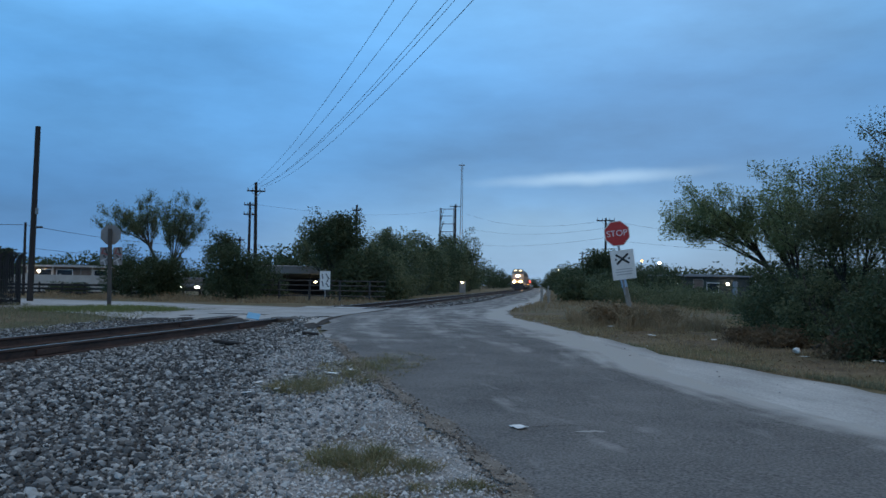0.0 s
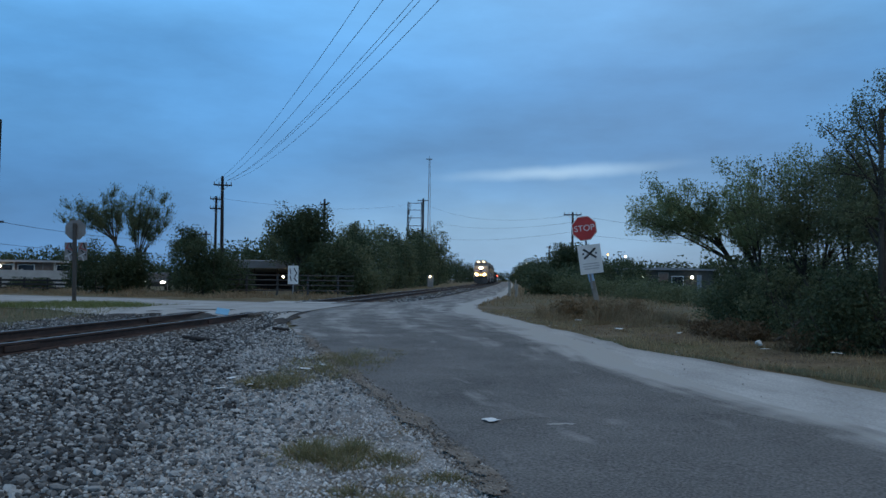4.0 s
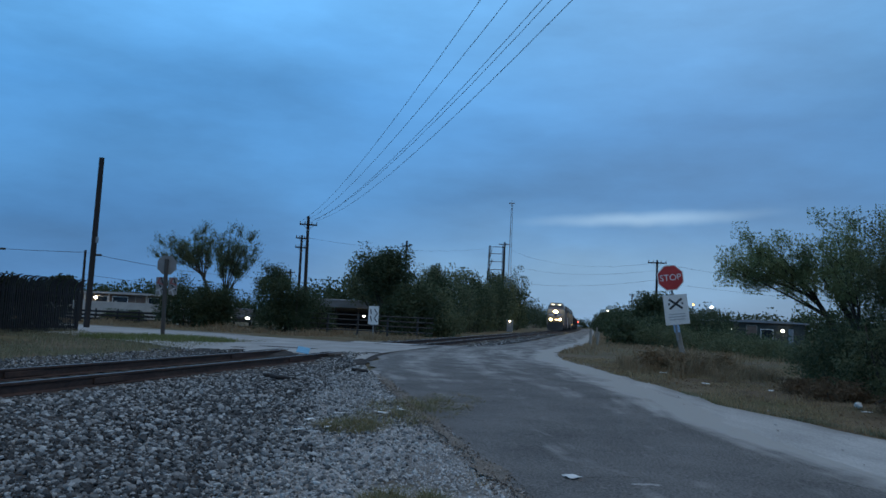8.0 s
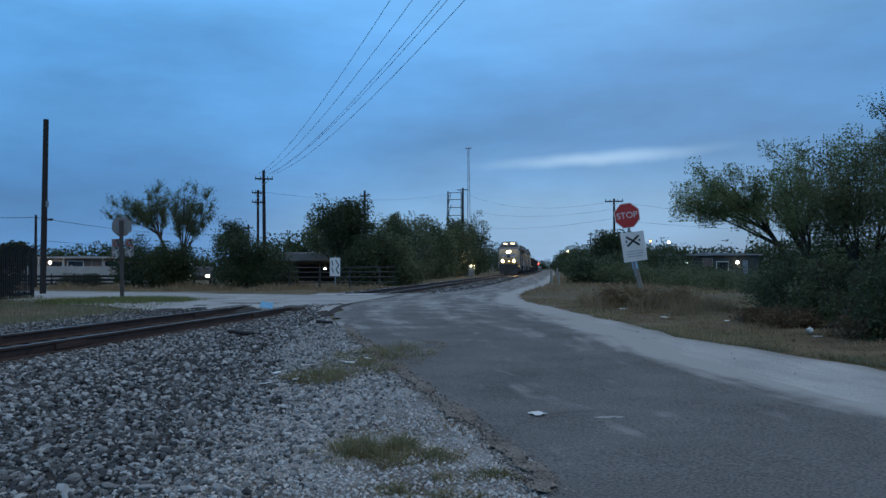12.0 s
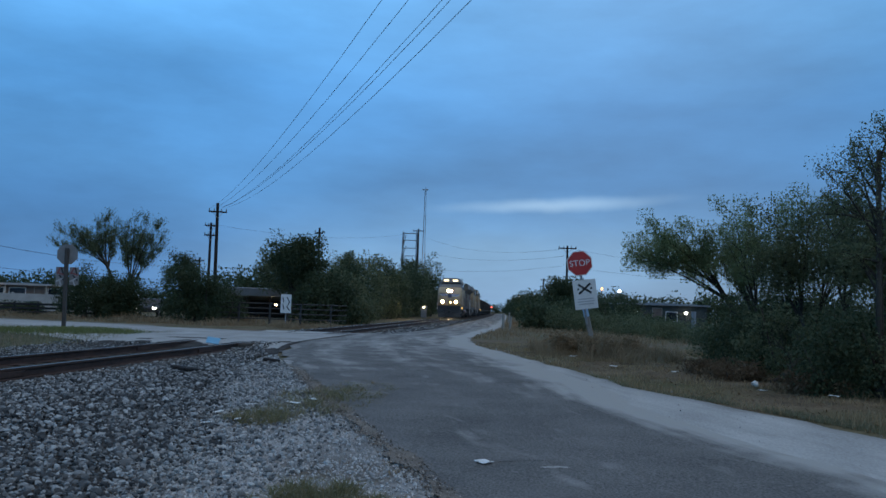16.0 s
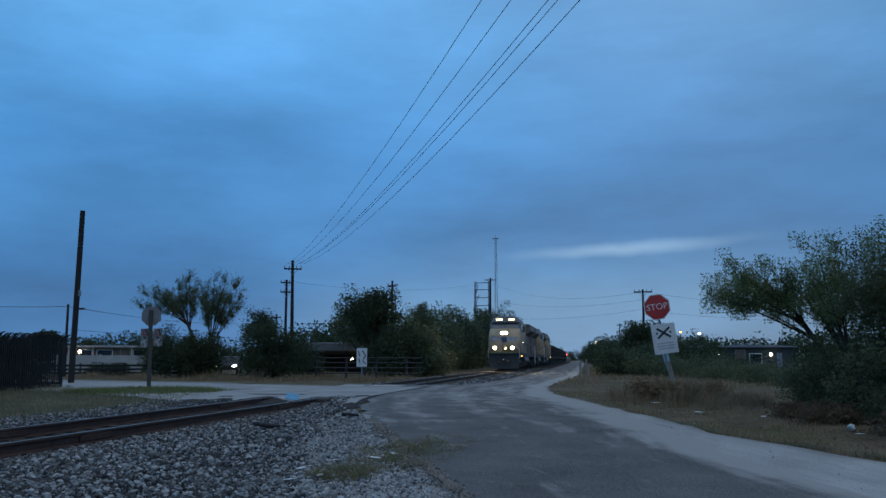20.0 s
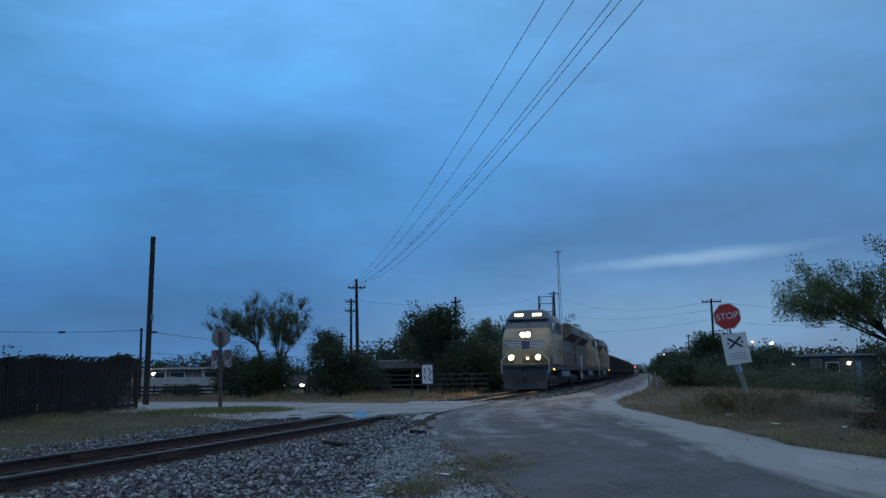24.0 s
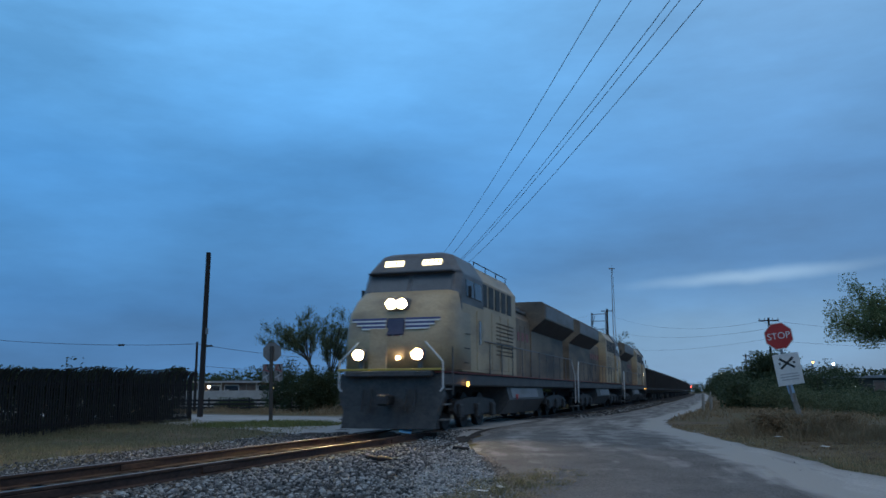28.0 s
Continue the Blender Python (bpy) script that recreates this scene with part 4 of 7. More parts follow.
def build_trees():
    # the mesquites on the roadside bank
    x, y = place(23.75, 22.3)
    fan_tree(x, y, 8.2 - 23.75, 22, "leaning mesquite tree with a lacy arching crown", [
        (0.0, (-1.05, 2.25), [(-2.95, 2.8), (-2.85, 2.6), (-2.75, 3.0), (-2.5, 2.55), (-2.35, 3.25), (-2.2, 2.75), (-1.95, 3.35), (-1.75, 2.9), (-1.55, 3.3), (-2.6, 2.95), (-1.4, 2.8), (-2.45, 3.1), (-2.05, 3.05)]),
        (0.25, (-0.35, 2.0), [(-1.2, 3.00), (-0.95, 2.38), (-0.8, 3.40), (-0.5, 2.90), (-0.2, 3.50), (0.1, 2.80), (-0.1, 2.48)])], each=170, clump=0.14, leaf=0.025, trunk_r=0.075)
    x, y = place(25.2, 21.6)
    fan_tree(x, y, 8.2 - 25.2, 21, "spreading mesquite tree with many forked stems", [
        (-0.3, (-0.6, 1.6), [(-1.3, 3.20), (-1, 3.60), (-0.75, 3.00), (-0.55, 3.70), (-1.2, 2.78)]),
        (0.0, (0.15, 1.7), [(-0.3, 3.40), (0, 3.80), (0.3, 3.30), (0.55, 3.70), (0.8, 3.10)]),
        (0.3, (0.9, 1.6), [(0.9, 3.60), (1.2, 3.20), (1.5, 3.60), (1.8, 2.90), (1.4, 2.68), (2, 2.58)])], leafmat=M_LEAF_A, each=150, clump=0.17, deep=1.2, leaf=0.026, trunk_r=0.06)
    x, y = place(28.3, 20.0)
    fan_tree(x, y, 8.2 - 28.3, 23, "dense mesquite tree on the roadside bank", [
        (-0.3, (-0.7, 1.3), [(-1.6, 2.80), (-1.2, 3.30), (-1.5, 2.38), (-0.8, 3.00), (-0.5, 3.45), (-1, 2.48)]),
        (0.1, (0.2, 1.4), [(-0.2, 3.00), (0.1, 3.50), (0.4, 3.10), (0.7, 3.40), (0.2, 2.48)]),
        (0.4, (1.0, 1.3), [(1, 3.20), (1.4, 2.90), (1.7, 3.30), (1.8, 2.48), (1.2, 2.28), (2.1, 2.70)])], leafmat=M_LEAF_C, each=190, clump=0.22, deep=1.2, leaf=0.03, trunk_r=0.06)
    x, y = place(30.7, 16.5)
    fan_tree(x, y, 8.2 - 30.7, 24, "tall thin-leaved tree with an upright dark trunk", [
        (0.0, (0.0, 4.35), [(-0.25, 4.60), (0.15, 4.70), (-0.42, 4.30), (0.3, 4.40)]),
        (0.02, (0.0, 3.3), [(-0.8, 3.50), (-0.68, 3.75), (-0.5, 4.00), (-0.42, 3.30), (0.6, 3.90), (0.8, 3.40), (-0.35, 4.30), (0.4, 4.30), (-0.9, 3.20)]),
        (-0.02, (0.0, 2.4), [(-0.7, 2.78), (-0.45, 2.80), (0.8, 2.80), (0.5, 2.68), (-0.4, 2.38)])], leafmat=M_LEAF_C, each=48, leaf=0.024, clump=0.11, twigs=6, deep=0.5, trunk_r=0.065)
    x, y = place(33.6, 18.5)
    tree(x, y, 4.2, 2.4, 25, "dense mesquite tree on the roadside bank", leafmat=M_LEAF_C, stems=3, leaf=0.036, each=110, clump=0.17, depth=3, trunk_r=0.09, bare=0.3, fill=120)
    for i, (az, r, w, h) in enumerate([(23.0, 22.5, 2.0, 1.2), (24.5, 20.5, 2.8, 1.7), (28, 18.5, 3.0, 1.7), (31.5, 16.5, 3.0, 1.6), (27, 22.5, 4, 2.1), (25.8, 24.0, 3.6, 2.1), (35, 17, 4, 1.9)]):
        x, y = place(az, r)
        bush(x, y, w, 2.2, h, 40 + i, "dark tangled brush under the trees", M_LEAF_B if i % 2 else M_LEAF_C, 0.035, 110, 105, 0.2)
    for i, (az, r, w) in enumerate([(22.3, 18.0, 1.3), (20.9, 18.8, 0.8), (27.0, 16.2, 1.0)]):
        x, y = place(az, r)
        bush(x, y, w, 0.9, 0.34, 50 + i, "heap of dead brown brush on the bank", M_TWIG, 0.035, 34, 60, 0.12, name="brush_pile")
    for x, y, w, h in [(1.75, 24.2, 1.4, 0.58), (2.75, 24.6, 1.5, 0.5)]:
        bush(x, y, w, 0.9, h, int(50 + 9 * x), "straw-brown dead shrub beside the sign post", M_GRASS_BR, 0.045, 46, 75, 0.13, name="dead_shrub")
    # low growth before the building beyond the bank
    for i, (az, r, w, h) in enumerate([(15.0, 60, 6, 1.5), (17.3, 52, 5, 0.85), (19.0, 46, 3.4, 0.8), (13.2, 62, 6, 2.0), (21.4, 40, 2.6, 0.9)]):
        x, y = place(az, r)
        bush(x, y, w, 3, h, 60 + i, "dusty green roadside brush", M_LEAF_C, 0.06, 80, 90, 0.3)
    # hedge of brush along the road beside the track
    for i, (yy, xx, h, w) in enumerate([(66, 3.2, 2.1, 5), (74, 4.5, 2.6, 6), (84, 4.0, 3.2, 7), (96, 3.6, 3.5, 8), (110, 3.5, 4.0, 9), (128, 3.2, 4.4, 10), (150, 2.6, 4.9, 12), (178, 2.2, 5.2, 14), (210, 2.2, 5.4, 16), (250, 2.2, 5.8, 20), (300, 2.0, 6.2, 24), (360, 1.5, 6.6, 30), (88, 10, 3.4, 8), (104, 12, 4.2, 9), (70, 10, 1.2, 7), (125, 16, 4.4, 12)]):
        bush(xx + float(bend(yy)), yy, 5.5, w, h, 70 + i, "rounded dark green brush along the road", M_LEAF_B, 0.13, 90, 50, 0.46)
    x, y = place(11.9, 82)
    tree(x, y, 4.9, 2.4, 90, "bushy dark green tree beside the road", leafmat=M_LEAF_B, leaf=0.10, each=80, clump=0.42, fill=50, bare=0.25)
    # far treeline on the right
    for i, (az, r, h, w) in enumerate([(15.5, 150, 4.6, 14), (18, 160, 4.4, 16), (20.5, 140, 5.0, 14), (23, 150, 6, 18), (26, 160, 6, 20), (13.5, 170, 5.4, 14), (30, 150, 6, 24)]):
        x, y = place(az, r)
        bush(x, y, w, 6, h, 95 + i, "distant dark tree clump", M_LEAF_B, 0.27, 100, 32, 0.8, rz=8.2 - az)
    # open-crowned trees beyond the side road
    x, y = place(-17.1, 62)
    huisache(x, y, 101, "wispy huisache tree with a fanned open crown", (0.0, 2.3), [(-0.85, 5.5), (-0.6, 6.2), (0.1, 6.6), (0.85, 6.45), (1.45, 6.2), (1.8, 5.4), (1.75, 4.6), (0.6, 5.6), (-0.3, 5.0), (1.2, 5.2)])
    x, y = place(-17.8, 63)
    huisache(x, y, 102, "wispy huisache tree leaning outward", (-0.95, 3.9), [(-3.8, 4.8), (-3.5, 5.6), (-2.85, 5.8), (-2.1, 5.5), (-1.5, 6.1), (-1.05, 6.6), (-0.57, 6.0), (-1.8, 4.7), (-2.4, 4.9), (-0.45, 5.1)])
    for i, (az, r, w, h) in enumerate([(-19.4, 60, 4, 3.6), (-17.6, 60, 4, 3.1), (-23.2, 66, 3, 0.7), (-13.6, 54, 3.2, 3.9), (-12.2, 54, 3.2, 3.2), (-11.2, 57, 2.6, 2.4)]):
        x, y = place(az, r)
        bush(x, y, w, 3, h, 110 + i, "dark scrubby bush beside the side road", M_LEAF_B, 0.065, 150 if i < 2 else 100, 90, 0.32)
    x, y = place(-14.0, 56)
    tree(x, y, 4.7, 1.2, 119, "small ragged tree rising from the brush", leafmat=M_LEAF_B, leaf=0.07, each=30, clump=0.22, bare=0.5, trunk_r=0.07, up=0.4)
    # rounded oak and the row of trees along the far side of the track
    x, y = place(-6.9, 64)
    tree(x, y, 6.7, 2.5, 121, "rounded dark oak tree with a full crown", leafmat=M_LEAF_B, leaf=0.09, each=80, clump=0.36, fill=110, bare=0.42, trunk_r=0.2)
    rows = [(60, -5.4, 4.2, 4.0), (67, -6.6, 4.6, 5), (74, -8.0, 5.3, 6), (84, -8.3, 5.8, 7), (95, -8.2, 6.4, 8), (108, -8.4, 7.9, 9), (122, -8.6, 9.0, 10), (138, -8.6, 10.2, 12), (154, -8.6, 11.2, 12)]
    for i, (yy, dd, h, w) in enumerate(rows):
        bush(TX + dd + float(bend(yy)), yy, 4.4 if i < 2 else 6.5, w, h, 130 + i, "leafy tree thicket lining the railway track", M_LEAF_C if i % 2 else M_LEAF_B, 0.12 if i < 5 else 0.15, 140 if i < 5 else 190, 54, 0.42 if i < 5 else 0.6, stems=9)
        bush(TX + dd + 1.2, yy + 3, 3.4, w, h * 0.5, 230 + i, "low brush at the foot of the thicket", M_LEAF_C, 0.10, 80, 50, 0.38, stems=4)
    for i, (yy, dd, h) in enumerate([(70, -11, 6.3), (98, -12, 8.0)]):
        tree(TX + dd, yy, h, 2.4, 145 + i, "leafy tree standing above the thicket", leafmat=M_LEAF_C, leaf=0.10, each=60, clump=0.36, fill=60, bare=0.3)
    for i, (yy, dd, h, w) in enumerate([(185, -13, 9, 16), (220, -15, 9, 20), (260, -14, 9, 24), (310, -14, 9, 30), (380, -12, 8, 30)]):
        bush(TX + dd + float(bend(yy)), yy, 12, w, h, 150 + i, "distant tree thicket beside the track", M_LEAF_B, 0.24, 100, 45, 0.9)
    # trees that close the view at the end of the road
    for i, (az, r, h, w) in enumerate([(4.6, 520, 9, 26), (6.3, 500, 7, 24), (8.1, 540, 6, 26), (10.0, 480, 7.5, 26), (12.0, 460, 7, 26), (2.4, 500, 10, 30), (14.4, 440, 7, 30)]):
        x, y = place(az, r)
        bush(x, y, w, 8, h, 260 + i, "distant dark tree clump", M_LEAF_B, 0.3, 90, 45, 0.8, rz=8.2 - az)
    # far treeline on the left
    for i, (az, r, h, w) in enumerate([(-31, 150, 5.2, 18), (-27, 150, 5.2, 16), (-24.6, 160, 5.0, 14), (-22, 150, 5.2, 14), (-19, 160, 5.6, 18), (-15.0, 120, 2.6, 10), (-10.2, 110, 5.6, 12), (-8.3, 105, 5.4, 10), (-35, 140, 5.5, 20), (-40, 140, 6, 24)]):
        x, y = place(az, r)
        bush(x, y, w, 6, h, 160 + i, "distant dark tree clump", M_LEAF_B, 0.27, 100, 32, 0.7, rz=8.2 - az)


build_trees()


# ---------------------------------------------------------------- fence with vines
def build_fence():
    f = thing("palisade_fence", pose(TX - 11.4, 0, 0), "dark steel palisade fence with curved pale tops, overgrown with vines", "fence")
    y0, y1 = 4.0, 29.8
    rng = random.Random(8)
    xo = lambda y: -0.055 * (y - 19)
    foot = lambda y: float(gz(TX - 11.4, y))
    for i, y in enumerate(span(y0, y1, 2.2)):
        bm = box(BM(), (xo(y) - 0.03, y, foot(y) + 0.80), (0.10, 0.10, 1.7), 0.01)
        part("post", bm, M_FENCE, f)
    ang = math.atan2(xo(y1) - xo(y0), y1 - y0)
    for z in (0.12, 1.38):
        bm = BM()
        box(bm, ((xo(y0) + xo(y1)) / 2, (y0 + y1) / 2, z), (0.05, (y1 - y0), 0.09), 0.005, Euler((0, 0, -ang)).to_matrix())
        part("rail", bm, M_FENCE, f)
    # one pale: a flat bar whose top curls outward over the track side
    bm = BM()
    line = [(0.0, 0.0), (0.0, 1.62), (0.02, 1.74), (0.06, 1.84), (0.12, 1.925), (0.20, 1.985), (0.29, 2.01)]
    rings = []
    for k, (x, z) in enumerate(line):
        p, q = line[max(0, k - 1)], line[min(len(line) - 1, k + 1)]
        d = Vector((q[0] - p[0], 0, q[1] - p[1])).normalized()
        n = Vector((d.z, 0, -d.x)) * 0.009
        w = 0.030 if k < 5 else 0.022 if k == 5 else 0.008
        rings.append([bm.verts.new((x + sx * n.x, sy * w, z + sx * n.z)) for sx, sy in ((-1, -1), (1, -1), (1, 1), (-1, 1))])
    for p, q in zip(rings, rings[1:]):
        for k in range(4):
            bm.faces.new((p[k], p[(k + 1) % 4], q[(k + 1) % 4], q[k]))
    bm.faces.new(rings[0][::-1]); bm.faces.new(rings[-1])
    pale = part("pale", bm, M_FENCE, f)
    for i, y in enumerate(span(y0, y1, 0.118)):
        o = pale if not i else pale.copy()
        if i:
            scene.collection.objects.link(o)
        o.location = (xo(y) + 0.045, y, foot(y) + rng.uniform(-0.02, 0.02))
        o.rotation_euler = (rng.uniform(-0.012, 0.012), rng.uniform(-0.012, 0.012), rng.uniform(-0.06, 0.06))
    # vines behind the pales, in lumps that rise over the tops
    g = np.random.default_rng(31)
    v = thing("vine_growth", pose(TX - 11.6, 0, 0), "dark vines and brush crowding behind the palisade fence", "vine")
    n = 2600
    ys = g.uniform(y0, y1, n)
    top = np.array([1.64 + 0.65 * max(0.0, noise.noise((q * 0.42, 2.0, 0)) + 0.05) + 0.10 * noise.noise((q * 1.6, 5.0, 0)) for q in ys])
    zs = np.where(g.uniform(0, 1, n) < 0.5, top - np.abs(g.normal(0, 0.20, n)), g.uniform(-0.1, 1.0, n) * top)
    c = np.stack([-0.055 * (ys - 19) - 0.1 + g.uniform(-0.55, 0.08, n), ys, zs], 1)
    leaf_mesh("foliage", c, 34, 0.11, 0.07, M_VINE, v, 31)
    for k in range(10):
        y = y0 + 2.5 * k
        vv, ff = tube([(xo(y) - 0.1, y, -0.2), (xo(y) - 0.05, y + 0.2, 0.9), (xo(y), y + 0.1, 1.5)], [0.03, 0.02, 0.01], 5)
        mesh_object("stem", vv, ff, M_BARK, v)
    # dull weeds along its foot
    pts = field(2600, 33, lambda a, b: abs(a - (TX - 11.2 - 0.055 * (b - 19))) < 0.35, -21, -17, y0, y1, 1.0, -0.1)
    grass("fence_weeds", pts, 0.20, M_GRASS_O, "dull weeds along the foot of the fence", 33, 0.008, 0.5)


build_fence()


# ---------------------------------------------------------------- signs
def words(text, size, m, material, parent, name="lettering", depth=0.002):
    cu = bpy.data.curves.new("t", "FONT")
    cu.body, cu.size, cu.extrude, cu.align_x, cu.align_y = text, size, depth, "CENTER", "CENTER"
    tmp = new("t", cu)
    bpy.context.view_layer.update()
    me = bpy.data.meshes.new_from_object(tmp.evaluated_get(bpy.context.evaluated_depsgraph_get()))
    bpy.data.objects.remove(tmp)
    me.materials.clear()
    me.materials.append(material)
    ob = new(name, me)
    ob.parent, ob.matrix_basis = parent, m
    return ob


def octagon(r):
    return [(r * math.cos(math.radians(22.5 + 45 * k)), r * math.sin(math.radians(22.5 + 45 * k))) for k in range(8)]


FACE = pose(0, 0, 0, 90, 0, 0)   # a flat thing drawn in x, y, stood up to face -Y


def build_signs():
    # stop sign on the bank, leaning, with a crossing plate under it
    x, y = place(13.29, 25.3)
    z = float(gz(x, y))
    lean = 8.0
    t = thing("stop_sign", pose(x, y, z, 0, -lean, 3), "red stop sign with white letters on a leaning grey timber post", "stop sign")
    part("post", box(BM(), (0.08, 0.0, 0.66), (0.14, 0.11, 1.7), 0.01, Euler((0, radians(-6), 0)).to_matrix()), M_POST, t)
    part("wrap", box(BM(), (0.02, 0.0, 1.2), (0.152, 0.122, 0.26), 0.01, Euler((0, radians(-6), 0)).to_matrix()), mat("pale_blue_wrap", (0.25, 0.42, 0.6), (0.4, 0.55, 0.7), 4), t, "pale blue band round the post")
    part("channel", box(BM(), (0, -0.065, 1.85), (0.06, 0.02, 2.0), 0.004), M_STEEL, t, "steel channel holding the plates")
    bm = prism(BM(), [(a, b + 2.66) for a, b in octagon(0.395)], -0.085, -0.078, "y")
    o = part("octagon", bm, M_WHITE, t, "white-edged octagonal plate")
    bm = prism(BM(), [(a, b + 2.66) for a, b in octagon(0.37)], -0.088, -0.0852, "y")
    part("red_field", bm, M_RED, o)
    words("STOP", 0.255, pose(0, -0.0905, 2.66, 90, 0, 0), M_WHITE, o)
    plate = part("plate", box(BM(), (0.06, -0.082, 1.73), (0.68, 0.006, 0.86), 0.002, None), M_WHITE, t, "white metal plate with a black crossing symbol")
    for a in (38, -38):
        bm = box(BM(), (0, 0, 0), (0.46, 0.003, 0.062), 0, Euler((0, radians(a), 0)).to_matrix())
        bmesh.ops.translate(bm, vec=(0.06, -0.0875 - (0.0015 if a > 0 else 0), 1.90), verts=bm.verts)
        part("cross_bar", bm, M_BLACK, plate)
    for sx in (-0.13, 0.25):
        part("dot", box(BM(), (sx, -0.0872, 1.90), (0.05, 0.003, 0.06)), M_BLACK, plate)
    for k, w in enumerate((0.46, 0.5, 0.44)):
        part("print_line", box(BM(), (0.06, -0.0872, 1.60 - 0.075 * k), (w, 0.003, 0.03)), M_GREYPRINT, plate)
    # stop sign of the side road, seen from behind, with plates below
    x, y = place(-20.8, 33.8)
    z = float(gz(x, y))
    t = thing("stop_sign", pose(x, y, z, 0, -1.0, 12), "back of a bare metal stop sign on a grey timber post", "stop sign")
    part("post", box(BM(), (0, 0, 1.45), (0.13, 0.12, 3.0), 0.012), mat("dark_weathered_post", (0.045, 0.04, 0.036), (0.085, 0.075, 0.066), 4), t)
    bm = prism(BM(), [(a, b + 2.72) for a, b in octagon(0.395)], 0.072, 0.08, "y")
    part("octagon", bm, M_DULLALU, t, "unpainted back of the octagonal plate")
    for sx, rot in ((-0.22, 10), (0.26, -8)):
        p = part("plate", box(BM(), (sx, 0.085, 1.92), (0.33, 0.006, 0.66), 0.002), M_OLDPLATE, t, "grimy white metal plate with red and black marks")
        for k, (dx, dz, a, mm) in enumerate([(-0.06, 0.2, -65, M_DULLRED), (0.06, 0.2, 72, M_BLACK), (0.02, 0.08, 20, M_DULLRED), (0.04, -0.06, 48, M_BLACK), (-0.03, -0.14, -30, M_GREYPRINT), (0.0, -0.24, 70, M_GREYPRINT)]):
            bm = box(BM(), (0, 0, 0), (0.26, 0.003, 0.05), 0, Euler((0, radians(a), 0)).to_matrix())
            bmesh.ops.translate(bm, vec=(sx + dx, 0.080 - 0.001 * k, 1.92 + dz), verts=bm.verts)
            part("mark", bm, mm, p)
    # white sign by the pipe fence
    x, y = place(-7.2, 50)
    z = float(gz(x, y))
    t = thing("road_sign", pose(x, y, z, 0, 0, 2), "white rectangular sign with black marks on a steel post", "road sign")
    part("post", rod(BM(), (0, 0, 0), (0, 0, 2.0), 0.035), M_STEEL, t)
    p = part("plate", box(BM(), (0, -0.045, 1.33), (0.62, 0.008, 1.08), 0.002), M_WHITE, t, "white metal plate, marks worn")
    for k, (dx, dz, a) in enumerate([(-0.16, 0.22, 80), (0.12, 0.26, 60), (0.16, 0.0, -60), (-0.14, -0.2, 75), (0.14, -0.28, 50)]):
        bm = box(BM(), (0, 0, 0), (0.3, 0.003, 0.06), 0, Euler((0, radians(a), 0)).to_matrix())
        bmesh.ops.translate(bm, vec=(dx, -0.052 - 0.0006 * k, 1.33 + dz), verts=bm.verts)
        part("mark", bm, M_BLACK, p)
    # small round sign far on the side road
    x, y = place(-16.75, 66)
    t = thing("road_sign", pose(x, y, float(gz(x, y)), 0, 0, 20), "small round white sign on a thin post", "road sign")
    part("post", rod(BM(), (0, 0, 0), (0, 0, 1.9), 0.03), M_STEEL, t)
    bm = BM(); rod(bm, (0, -0.04, 1.55), (0, -0.03, 1.55), 0.3, n=20)
    part("disc", bm, M_WHITE, t)
    bm = BM(); rod(bm, (0, -0.046, 1.55), (0, -0.041, 1.55), 0.19, n=20)
    part("ring", bm, M_DARKSTEEL, t)


build_signs()


# ---------------------------------------------------------------- poles, wires, towers
def wire(name, a, b, sag, r=0.012, label="thin black overhead wire", parent=None, n=24, group="overhead wires"):
    a, b = Vector(a), Vector(b)
    pts = [a.lerp(b, i / n) - Vector((0, 0, sag * 4 * (i / n) * (1 - i / n))) for i in range(n + 1)]
    v, f = tube(pts, [r] * (n + 1), 5)
    ob = mesh_object(name, v, f, M_DARKSTEEL)
    return tagged(ob, label, "wire", group)


def utility_pole(az, r, height, label, arms=((0.4, 1.6),), rad=0.15, rz=0.0, lean=0.0, cans=0):
    x, y = place(az, r)
    t = thing("utility_pole", pose(x, y, float(gz(x, y)) - 0.05, 0, lean, rz), label, "utility pole")
    part("pole", rod(BM(), (0, 0, 0), (0, 0, height), rad, rad * 0.7, 10), M_POLE, t)
    for drop, w in arms:
        a = part("cross_arm", box(BM(), (0, -rad, height - drop), (w, 0.1, 0.12), 0.01), M_POLE, t)
        for sx in (-0.46, -0.2, 0.2, 0.46):
            if w > 1.0 or abs(sx) > 0.3:
                part("insulator", rod(BM(), (sx * w, -rad, height - drop + 0.06), (sx * w, -rad, height - drop + 0.26), 0.05, 0.035, 8), M_STEEL, a)
        part("brace", rod(BM(), (-w * 0.3, -rad, height - drop), (0, -rad, height - drop - 0.5), 0.02), M_STEEL, a)
        part("brace", rod(BM(), (w * 0.3, -rad, height - drop), (0, -rad, height - drop - 0.5), 0.02), M_STEEL, a)
    for k in range(cans):
        part("transformer", rod(BM(), (0.35, 0, height - 2.6), (0.35, 0, height - 1.7), 0.22, n=12), M_STEEL, t)
    return x, y


